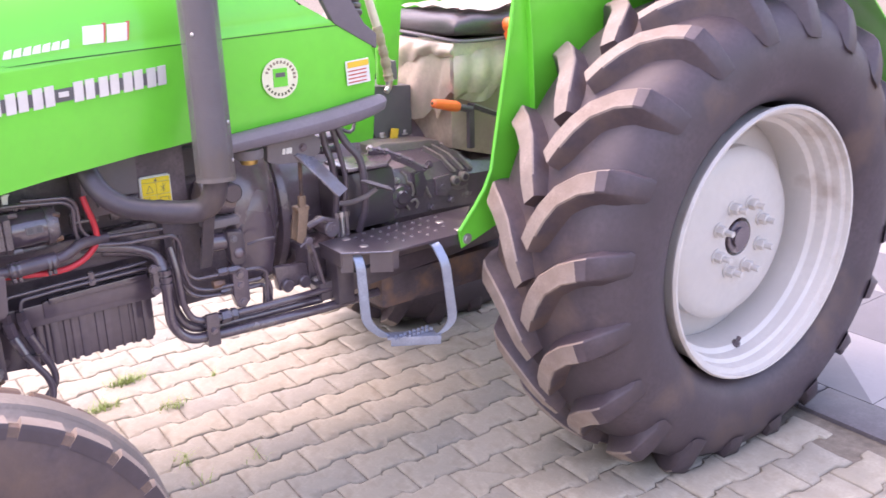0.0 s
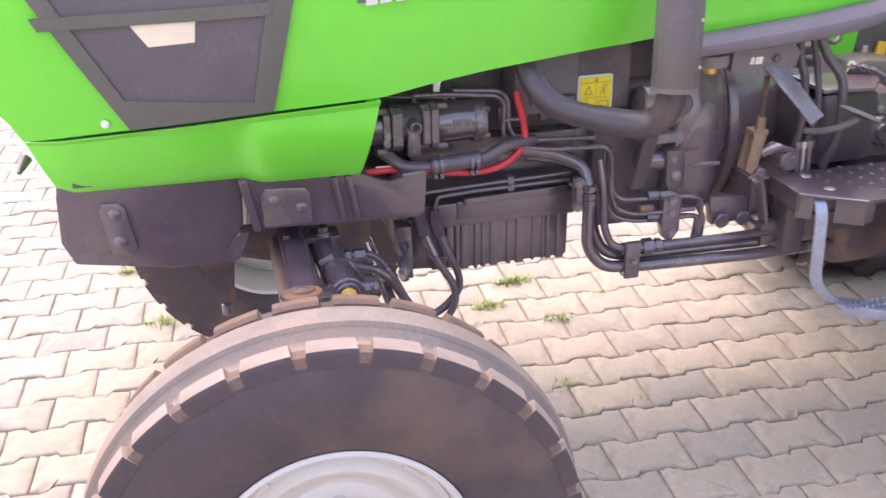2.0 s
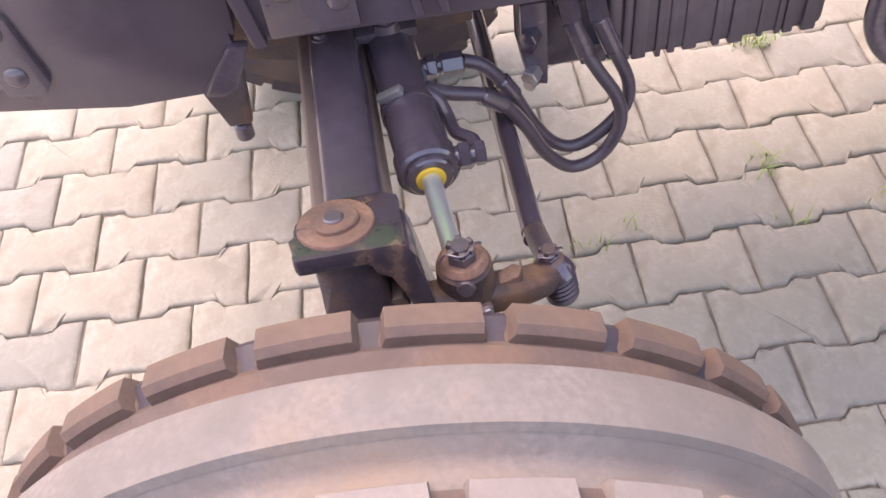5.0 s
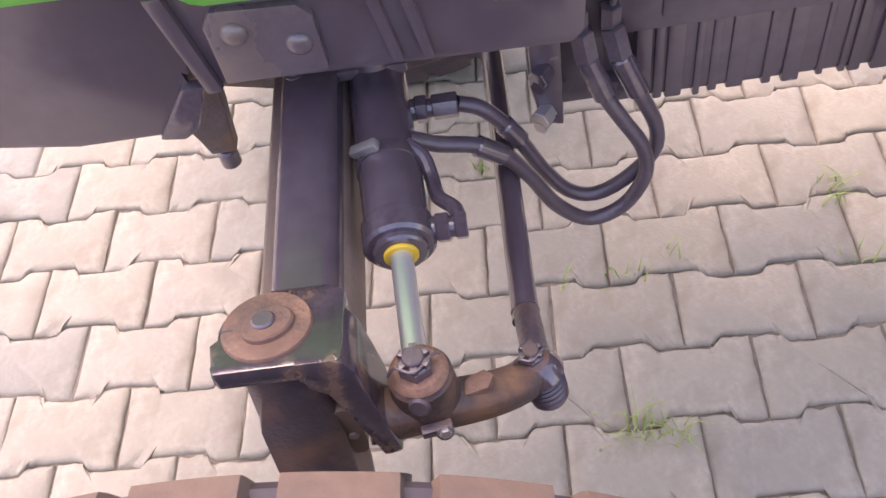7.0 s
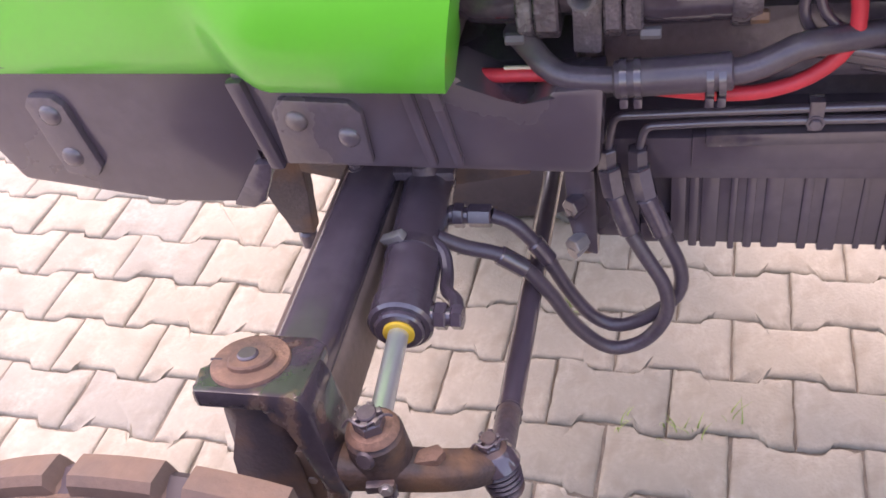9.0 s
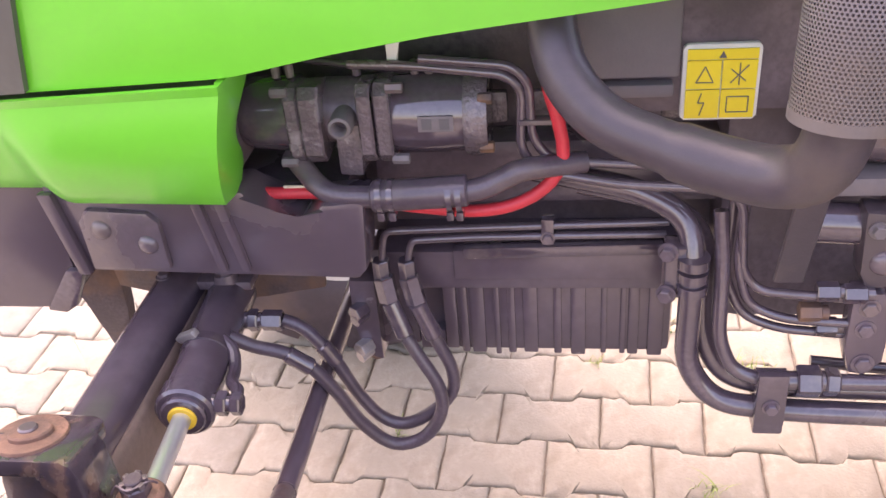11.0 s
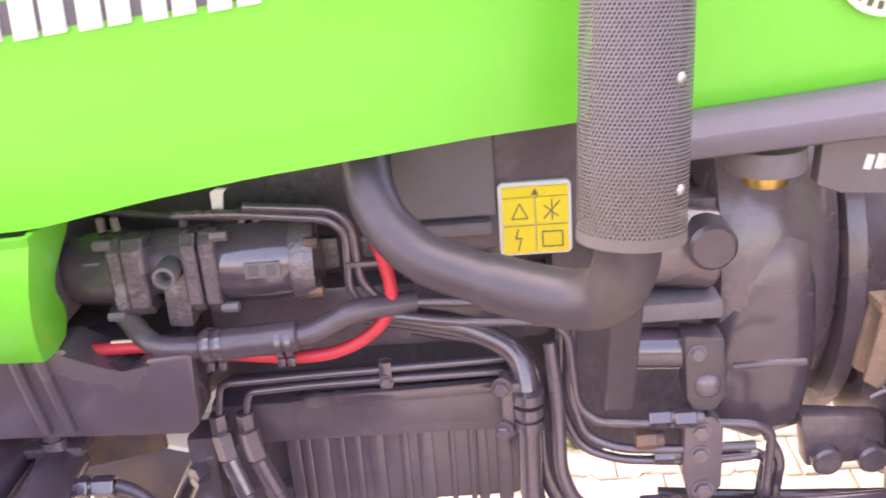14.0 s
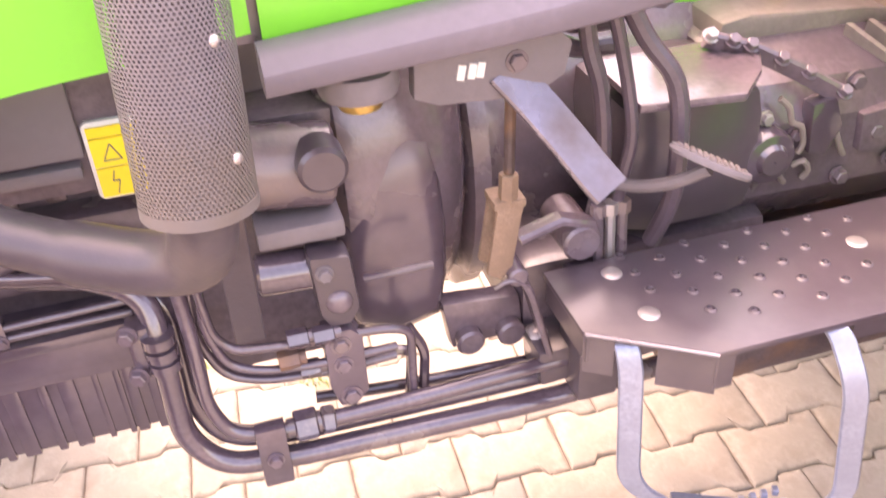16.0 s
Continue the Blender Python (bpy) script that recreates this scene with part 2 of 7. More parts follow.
def curve_points(pts, step=0.012):
    pts = [Vector(p) for p in pts]
    if len(pts) == 2:
        return pts
    ext = [pts[0] * 2 - pts[1]] + pts + [pts[-1] * 2 - pts[-2]]
    out = []
    for i in range(1, len(ext) - 2):
        p0, p1, p2, p3 = ext[i - 1:i + 3]
        n = max(2, int((p2 - p1).length / step))
        for k in range(n):
            t = k / n
            out.append(0.5 * ((2 * p1) + (p2 - p0) * t + (2 * p0 - 5 * p1 + 4 * p2 - p3) * t * t + (3 * p1 - p0 - 3 * p2 + p3) * t ** 3))
    out.append(pts[-1])
    return out


def bent(pts, r=0.02, n=5):
    """A polyline with rounded corners, for bent steel tube."""
    pts = [Vector(p) for p in pts]
    out = [pts[0]]
    for a, b, c in zip(pts, pts[1:], pts[2:]):
        k = min(r, (b - a).length * 0.48, (c - b).length * 0.48)
        s, e = b + (a - b).normalized() * k, b + (c - b).normalized() * k
        for i in range(n + 1):
            t = i / n
            out.append(s * (1 - t) ** 2 + b * 2 * t * (1 - t) + e * t * t)
    out.append(pts[-1])
    return out


def tube(bm, pts, r, seg=10, radii=None):
    a = None
    loops = []
    for i, p in enumerate(pts):
        d = (pts[min(i + 1, len(pts) - 1)] - pts[max(i - 1, 0)]).normalized()
        if a is None:
            a, b = side_axes(d)
        else:
            a = (a - d * a.dot(d)).normalized()
            b = d.cross(a).normalized()
        rr = radii[i] if radii else r
        loops.append([p + (a * math.cos(2 * math.pi * k / seg) + b * math.sin(2 * math.pi * k / seg)) * rr for k in range(seg)])
    rings(bm, loops)
    return bm


def ribbon(bm, pts, half, thick, wide):
    """A flat bar along pts: wide is the direction of its breadth."""
    wide = Vector(wide).normalized()
    loops = []
    for i, p in enumerate(pts):
        d = (pts[min(i + 1, len(pts) - 1)] - pts[max(i - 1, 0)]).normalized()
        n = d.cross(wide).normalized()
        e = 0.25 * thick
        loops.append([p + wide * s * (half - (e if abs(t) == 1 else 0)) + n * thick / 2 * t for s, t in ((-1, -1), (1, -1), (1, -0.4), (1, 0.4), (1, 1), (-1, 1), (-1, 0.4), (-1, -0.4))])
    rings(bm, loops)
    return bm


def box(bm, c, s, m=None, bevel=0.003):
    t = Matrix.Translation(c) @ (m or Matrix()) @ Matrix.Diagonal((*s, 1))
    got = bmesh.ops.create_cube(bm, size=1.0, matrix=t)
    if bevel:
        edges = list({e for v in got["verts"] for e in v.link_edges})
        bmesh.ops.bevel(bm, geom=edges, offset=min(bevel, min(s) * 0.3), segments=2, affect="EDGES", profile=0.6)
    return bm


def turn(axis, deg):
    return Matrix.Rotation(radians(deg), 4, axis)


def prism(bm, poly, y0, y1, bevel=0.004):
    """A plate with the outline poly in x and z, from y0 to y1."""
    f = [bm.verts.new((x, y0, z)) for x, z in poly]
    g = [bm.verts.new((x, y1, z)) for x, z in poly]
    n = len(poly)
    faces = [bm.faces.new(f), bm.faces.new(g[::-1])]
    for i in range(n):
        faces.append(bm.faces.new((f[i], f[(i + 1) % n], g[(i + 1) % n], g[i])))
    if bevel:
        edges = [e for e in {e for fc in faces for e in fc.edges}]
        bmesh.ops.bevel(bm, geom=edges, offset=bevel, segments=2, affect="EDGES", profile=0.6)
    return bm


def slab(bm, poly, z0, z1, bevel=0.003):
    """A plate with the outline poly in x and y, from z0 to z1."""
    f = [bm.verts.new((x, y, z0)) for x, y in poly]
    g = [bm.verts.new((x, y, z1)) for x, y in poly]
    n = len(poly)
    faces = [bm.faces.new(f[::-1]), bm.faces.new(g)]
    for i in range(n):
        faces.append(bm.faces.new((f[i], f[(i + 1) % n], g[(i + 1) % n], g[i])))
    if bevel:
        bmesh.ops.bevel(bm, geom=list({e for fc in faces for e in fc.edges}), offset=bevel, segments=2, affect="EDGES", profile=0.6)
    return bm


def lathe(bm, profile, c, seg=64, axis="y", close=True):
    """Turns a profile of (radius, place along the axis) about an axis through c."""
    c = Vector(c)
    rows = []
    for r, a in profile:
        row = []
        for i in range(seg):
            t = 2 * math.pi * i / seg
            u, v = math.cos(t) * r, math.sin(t) * r
            row.append(bm.verts.new(c + (Vector((u, a, v)) if axis == "y" else Vector((u, v, a)) if axis == "z" else Vector((a, u, v)))))
        rows.append(row)
    pairs = list(zip(rows, rows[1:])) + ([(rows[-1], rows[0])] if close else [])
    for a, b in pairs:
        for i in range(seg):
            j = (i + 1) % seg
            bm.faces.new((a[i], a[j], b[j], b[i]))
    if not close:
        for row in (rows[0], rows[-1]):
            bm.faces.new(row)
    return bm


def shell(bm, grid, inward):
    """A skin of some thickness from a grid of points; inward(p) gives the matching inner point."""
    outer = [[bm.verts.new(p) for p in row] for row in grid]
    inner = [[bm.verts.new(inward(Vector(p))) for p in row] for row in grid]
    R, C = len(grid), len(grid[0])
    for i in range(R - 1):
        for j in range(C - 1):
            bm.faces.new((outer[i][j], outer[i][j + 1], outer[i + 1][j + 1], outer[i + 1][j]))
            bm.faces.new((inner[i][j], inner[i + 1][j], inner[i + 1][j + 1], inner[i][j + 1]))
    for j in range(C - 1):
        for i in (0, R - 1):
            bm.faces.new((outer[i][j], outer[i][j + 1], inner[i][j + 1], inner[i][j]))
    for i in range(R - 1):
        for j in (0, C - 1):
            bm.faces.new((outer[i][j], outer[i + 1][j], inner[i + 1][j], inner[i][j]))
    return bm


def lerp(table, x):
    """Piecewise straight interpolation in a table of (x, value)."""
    if x <= table[0][0]:
        return table[0][1]
    for (a, u), (b, v) in zip(table, table[1:]):
        if x <= b:
            return u + (v - u) * (x - a) / (b - a)
    return table[-1][1]


def B():
    return bmesh.new()


def bolt(parent, p, d, r=0.011, h=0.007, material=None, name="bolt", washer=True):
    bm = B()
    p, d = Vector(p), Vector(d).normalized()
    if washer:
        rod(bm, p, p + d * h * 0.25, r * 1.35, seg=16)
    rod(bm, p + d * h * 0.2, p + d * h, r, seg=6, chamfer=r * 0.12)
    return part(name, bm, material or CAST, parent)


def dome(parent, p, d, r=0.011, h=0.006, material=None, name="rivet_head"):
    bm = B()
    p, d = Vector(p), Vector(d).normalized()
    a, b = side_axes(d)
    rings(bm, [[p + d * h * math.sin(t) + (a * math.cos(k * math.pi / 8) + b * math.sin(k * math.pi / 8)) * r * math.cos(t) for k in range(16)] for t in (0, 0.4, 0.8, 1.2, 1.5)])
    return part(name, bm, material or CAST, parent)


# ---- ground ----
PAVE_TURN, PL, PW = 2.25, 0.1905, 0.1235
PAVE = Matrix.Rotation(radians(PAVE_TURN), 4, "Z")
EDGE = pose(2.300, 0, 0, 0, 0, 4.7)   # near face of the dark stone edge where the paving ends


def ground_sheet():
    bm = B()
    v = [bm.verts.new(p) for p in ((-400, -400, -0.0085), (400, -400, -0.0085), (400, 400, -0.0085), (-400, 400, -0.0085))]
    bm.faces.new(v)
    ob = part("ground", bm, SAND, None)
    return tagged(ob, "sandy brown joint bed under the concrete block paving", "ground", kind="structure")


ground = ground_sheet()


def paver_outline(shrink, fine):
    """A block with flared ends: the long sides step in and out in short waves."""
    a, b, w = PL / 2 - shrink, PW / 2 - shrink, 0.0080
    ks = (0.0, 0.10, 0.19, 0.23, 0.27, 0.32, 0.5, 0.68, 0.73, 0.77, 0.81, 0.90, 1.0)
    xs = []
    for k in ks:
        e = abs(2 * k - 1)
        f = min(1.0, max(0.0, (e - 0.42) / 0.17))
        xs.append((-a + 2 * a * k, w * (2 * f * f * (3 - 2 * f) - 1)))
    pts = [(x, -b - d) for x, d in xs] + [(a, -b * 0.4), (a, b * 0.4)] + [(x, b + d) for x, d in xs[::-1]] + [(-a, b * 0.4), (-a, -b * 0.4)]
    if fine:
        pts = [q for p, r in zip(pts, pts[1:] + pts[:1]) for q in (p, ((p[0] + r[0]) / 2, (p[1] + r[1]) / 2))]
    return pts


def paver_mesh(seed, fine):
    """One block, its edges rounded and worn unevenly."""
    rnd = random.Random(seed)
    j = 0.0013
    low = [(x + rnd.uniform(-j, j), y + rnd.uniform(-j, j)) for x, y in paver_outline(0.0011, fine)]
    n = len(low)
    wear = [rnd.uniform(0.35, 1.2) if rnd.random() < 0.82 else rnd.uniform(1.6, 3.4) for _ in range(n)]
    wear = [(wear[i - 1] + 3 * wear[i] + wear[(i + 1) % n]) / 5 for i in range(n)]
    verts, faces = [], []
    for inset, z in ((0.0, -0.02), (0.0004, -0.0075), (0.0022, -0.0030), (0.0058, -0.0008), (0.0115, 0.0)):
        for (x, y), k in zip(low, wear):
            sx = 1 - inset * k / (PL / 2)
            sy = 1 - inset * k / (PW / 2)
            verts.append((x * sx, y * sy, z - (0.0009 * k if 0.001 < inset < 0.01 else 0) + (rnd.uniform(-0.0003, 0.0003) if inset < 0.01 else 0)))
    for r in range(4):
        for i in range(n):
            q = (i + 1) % n
            faces.append((r * n + i, r * n + q, (r + 1) * n + q, (r + 1) * n + i))
    faces.append(tuple(range(4 * n, 5 * n)))
    me = bpy.data.meshes.new("paving_block")
    me.from_pydata(verts, [], faces)
    me.materials.append(PAVER)
    smooth(me, 40)
    return me


paving = new("paving")
tagged(paving, "cream and pinkish concrete block paving with wavy joints", "pavement", kind="structure")
block_meshes = [paver_mesh(i, True) for i in range(16)]
plain_meshes = [paver_mesh(i, False) for i in range(10)]
rest_v, rest_f = [], []
rnd = random.Random(5)
count = 0
for row in range(-34, 60):
    for col in range(-44, 40):
        cx = 0.0827 + PL / 2 + (col + (0.5 if row % 2 else 0.0)) * PL
        cy = -0.0252 + row * PW
        p = PAVE @ Vector((cx, cy, 0))
        if (EDGE.inverted() @ p).x > -0.075 or p.x < -6.0 or p.y < -4 or p.y > 7:
            continue
        m = PAVE @ pose(cx, cy, rnd.uniform(-0.0022, 0.0016), rnd.uniform(-0.9, 0.9), rnd.uniform(-0.6, 0.6), rnd.uniform(-1.0, 1.0) + (180 if rnd.random() < 0.5 else 0))
        near = -0.75 < p.x < 1.15 and -0.62 < p.y < 1.05 or 0.9 < p.x < 1.9 and -1.1 < p.y < 0.2
        near = near and count < 300
        me = rnd.choice(block_meshes if near else plain_meshes)
        if near:
            share("paving_block", me, m, paving)
            count += 1
        else:
            o = len(rest_v)
            rest_v += [m @ v.co for v in me.vertices]
            rest_f += [tuple(o + i for i in f.vertices) for f in me.polygons]
me = bpy.data.meshes.new("paving_blocks_beyond")
me.from_pydata(rest_v, [], rest_f)
me.materials.append(PAVER)
smooth(me, 50)
ob = new("paving_blocks_beyond", me)
ob.parent = paving
tagged(ob, kind="stuff")


def apron():
    """The dark stone edge and the grey tiled floor behind the tractor."""
    root = new("stone_edge")
    tagged(root, "dark stone edging beside the paving behind the rear wheel", "kerb", kind="structure")
    for i in range(14):
        bm = B()
        box(bm, (0.0875, -4 + i * 0.6, -0.012), (0.175, 0.594, 0.036), bevel=0.004)
        part("edge_stone", bm, KERB, root)
    root.matrix_world = EDGE
    floor = new("tiled_floor")
    tagged(floor, "light and dark grey floor tiles laid in diagonal wedges", "floor", kind="structure")
    far = {TILE_L: B(), TILE_D: B()}
    for i in range(12):
        for j in range(16):
            x0, y0, s = 0.180 + i * 0.45, -4.0 + j * 0.45, 0.447
            close = i < 4 and 4 <= j < 13
            for k, tri in enumerate((((0, 0), (s, 0), (s, s)), ((0, 0), (s, s), (0, s)))):
                m = TILE_L if (k + j) % 2 else TILE_D
                b = B() if close else far[m]
                lo = [b.verts.new((x0 + x, y0 + y, -0.01)) for x, y in tri]
                hi = [b.verts.new((x0 + x, y0 + y, 0.004)) for x, y in tri]
                b.faces.new(hi)
                for q in range(3):
                    b.faces.new((lo[q], lo[(q + 1) % 3], hi[(q + 1) % 3], hi[q]))
                if close:
                    part("floor_tile", b, m, floor)
    for m in (TILE_L, TILE_D):
        tagged(part("far_tiling", far[m], m, floor), kind="stuff")
    floor.matrix_world = EDGE


apron()


def grass_tuft(x, y, n, h, seed):
    rnd = random.Random(seed)
    bm = B()
    wide = 0.55 if n >= 18 else 0.28
    for _ in range(n * 2 if n >= 18 else n):
        a = rnd.uniform(0, 6.28)
        bx, by = rnd.gauss(0, h * wide), rnd.gauss(0, h * 0.2)
        lean, hh, w = rnd.uniform(0.3, 1.1), h * rnd.uniform(0.4, 1.0), rnd.uniform(0.0012, 0.0022)
        loops = []
        for k in range(5):
            t = k / 4
            c = Vector((bx + math.cos(a) * lean * hh * t * t, by + math.sin(a) * lean * hh * t * t, hh * t * (1 - 0.25 * t) - 0.004))
            s = Vector((-math.sin(a), math.cos(a), 0)) * w * (1 - t * 0.93)
            loops.append((c - s, c + s))
        rows = [[bm.verts.new(p) for p in l] for l in loops]
        for r, q in zip(rows, rows[1:]):
            bm.faces.new((r[0], r[1], q[1], q[0]))
    ob = part("grass_tuft", bm, GRASS, None)
    ob.location = (x, y, 0)
    return tagged(ob, "small green grass tuft growing in a paving joint", "grass", group="grass tufts in the joints")


# ---- tractor ----
CHASSIS_TURN = 5.0
tractor = new("tractor")
tractor.matrix_world = pose(0, 0, 0, 0, 0, CHASSIS_TURN)
tagged(tractor, "bright green farm tractor with black chassis parked on the paving", "tractor")
T = tractor
YC = -0.10                          # the centre line of the tractor
FAR = -0.305                       # how much closer in the far front wheel is set


def rear_wheel(side):
    """side -1: the near wheel, 1: the far one."""
    cx, cz = 1.998, 0.614
    out = 0.958                       # outer rim flange
    mid, half = 0.735, (0.190, 0.175)  # middle of the tread, and its half breadths outwards and inwards
    yaw = turn("Z", -1.76 if side < 0 else 1.76)
    base = Matrix.Translation((cx, YC + YC if side > 0 else 0, cz)) @ yaw

    def place(ob):
        ob.matrix_local = base
        return ob

    def flatten(me, m):
        """The foot of the tyre is pressed flat on the paving."""
        w = base @ m
        back = w.inverted()
        for v in me.vertices:
            q = w @ v.co
            if q.z < -0.003:
                v.co = back @ Vector((q.x, q.y, -0.003))
    s = side
    # carcass: profile of radius and distance from the centre line
    edge = [(0.384, 0.175), (0.400, 0.205), (0.440, 0.230), (0.500, 0.238), (0.560, 0.229), (0.605, 0.205), (0.632, 0.172), (0.646, 0.12)]
    prof = [(r, mid + a) for r, a in edge] + [(0.655, mid)] + [(r, mid - a * 0.93) for r, a in edge[::-1]] + [(0.378, mid)]
    bm = B()
    lathe(bm, [(r, s * a) for r, a in prof], (0, 0, 0), 120)
    tyre = place(part("rear_tyre", bm, RUBBER, T, "large black tractor tyre with chevron lugs", 50))
    flatten(tyre.data, Matrix())
    # one lug, swept from the middle out over the shoulder
    for hand in (1, -1):
        bm = B()
        loops = []
        steps = [(0.03, 0.0), (0.15, -3.8), (0.28, -7.6), (0.43, -11.2), (0.70, -14.6), (0.92, -16.2), (1.03, -16.9), (1.13, -17.5), (1.215, -18.0), (1.25, -18.3)]
        for k, (f, ang) in enumerate(steps):
            y = mid + hand * half[0 if hand > 0 else 1] * f
            top = (0.693, 0.699, 0.700, 0.698, 0.691, 0.681, 0.669, 0.633, 0.590, 0.560)[k]
            bot = (0.645, 0.645, 0.645, 0.640, 0.632, 0.616, 0.602, 0.585, 0.562, 0.553)[k]
            wt = (0.021, 0.024, 0.0245, 0.025, 0.026, 0.027, 0.028, 0.027, 0.023, 0.016)[k]
            wb = wt + (0.006 if k == 0 else 0.016 if k < 7 else 0.008)
            # the bar runs aslant, so its breadth goes round and across
            sl = (0.72, 0.70, 0.64, 0.52, 0.36, 0.26, 0.16, 0.08, 0.0, 0.0)[k]
            lean = math.sqrt(1 - sl * sl)
            ring = []
            for w, r in ((-wb, bot), (-wt * 1.12, (top * 2 + bot) / 3), (-wt, top - 0.004), (-wt * 0.86, top), (wt * 0.86, top), (wt, top - 0.004), (wt * 1.12, (top * 2 + bot) / 3), (wb, bot)):
                t = radians(180 + ang) + w * lean / r
                yy = y + hand * w * sl
                ring.append(Vector((math.cos(t) * r, s * yy, math.sin(t) * r)))
            loops.append(ring)
        rings(bm, loops)
        bmesh.ops.recalc_face_normals(bm, faces=bm.faces[:])
        me = bpy.data.meshes.new("tread_lug")
        bm.to_mesh(me)
        bm.free()
        me.materials.append(LUGTOP)
        me.materials.append(RUBBER)
        for p in me.polygons:
            c = p.center
            r = math.hypot(c.x, c.z)
            if abs(p.normal.dot(Vector((c.x / r, 0, c.z / r)))) < 0.62 or abs(abs(c.y) - mid) > half[0] * 0.97:
                p.material_index = 1
        smooth(me, 30)
        n = 20
        for i in range(n):
            m = turn("Y", 360 / n * (i + (0.944 if hand < 0 else 0.444)))
            low = min((base @ m @ v.co).z for v in me.vertices)
            own = me.copy() if low < -0.003 else me
            if own != me:
                flatten(own, m)
            share("tread_lug", own, m, tyre)
    # rim
    prof = [(0.376, out), (0.381, out - 0.008), (0.379, out - 0.016), (0.367, out - 0.02), (0.355, out - 0.024), (0.351, out - 0.05), (0.341, out - 0.058), (0.337, out - 0.09), (0.324, out - 0.10),
            (0.317, out - 0.19), (0.334, out - 0.23), (0.349, out - 0.34), (0.361, out - 0.345), (0.361, out - 0.10), (0.369, out - 0.03), (0.370, out - 0.001)]
    bm = B()
    lathe(bm, [(r, s * a) for r, a in prof], (0, 0, 0), 96)
    rim = place(part("rear_rim", bm, RIM, T, "silver painted steel wheel rim", 40))
    bm = B()
    d0 = out - 0.112
    lathe(bm, [(0.055, s * (d0 + 0.004)), (0.12, s * (d0 + 0.006)), (0.15, s * (d0 + 0.002)), (0.205, s * (d0 - 0.006)), (0.235, s * (d0 - 0.014)), (0.248, s * (d0 - 0.028)), (0.250, s * (d0 - 0.062)), (0.30, s * (d0 - 0.085)), (0.322, s * (d0 - 0.09)),
               (0.322, s * (d0 - 0.10)), (0.235, s * (d0 - 0.075)), (0.055, s * (d0 - 0.02))], (0, 0, 0), 72)
    part("disc", bm, RIM, rim)
    bm = B()
    rod(bm, (0, s * (d0 - 0.04), 0), (0, s * (d0 + 0.010), 0), 0.047, seg=32, chamfer=0.003)
    rod(bm, (0, s * (d0 + 0.012), 0), (0, s * (d0 + 0.018), 0), 0.03, seg=24)
    part("axle_end", bm, GLOSS, rim)
    for i in range(8):
        t = 2 * math.pi * (i + 0.5) / 8
        c = Vector((math.cos(t) * 0.098, 0, math.sin(t) * 0.098))
        bm = B()
        rod(bm, c + Vector((0, s * (d0 + 0.002), 0)), c + Vector((0, s * (d0 + 0.010), 0)), 0.021, seg=20)
        rod(bm, c + Vector((0, s * (d0 + 0.008), 0)), c + Vector((0, s * (d0 + 0.032), 0)), 0.016, seg=6, chamfer=0.002)
        rod(bm, c + Vector((0, s * (d0 + 0.03), 0)), c + Vector((0, s * (d0 + 0.056), 0)), 0.0085, seg=12, chamfer=0.001)
        part("wheel_nut", bm, RIM, rim)
    for ang in (62, 152, 242, -28):
        t = radians(ang)
        c = Vector((math.cos(t) * 0.19, 0, math.sin(t) * 0.19))
        bm = B()
        rod(bm, c + Vector((0, s * (d0 - 0.02), 0)), c + Vector((0, s * (d0 - 0.0105), 0)), 0.0075, seg=12)
        part("bolt_hole", bm, GLOSS, rim)
    bm = B()
    c = Vector((0.02, s * (out - 0.1), -0.335))
    rod(bm, c, c + Vector((0, s * 0.012, 0.03)), 0.007, seg=10)
    rod(bm, c + Vector((0, 0, 0.004)), c + Vector((0, s * 0.005, 0.012)), 0.013, seg=10)
    part("tyre_valve", bm, GLOSS, rim)


rear_wheel(-1)
rear_wheel(1)


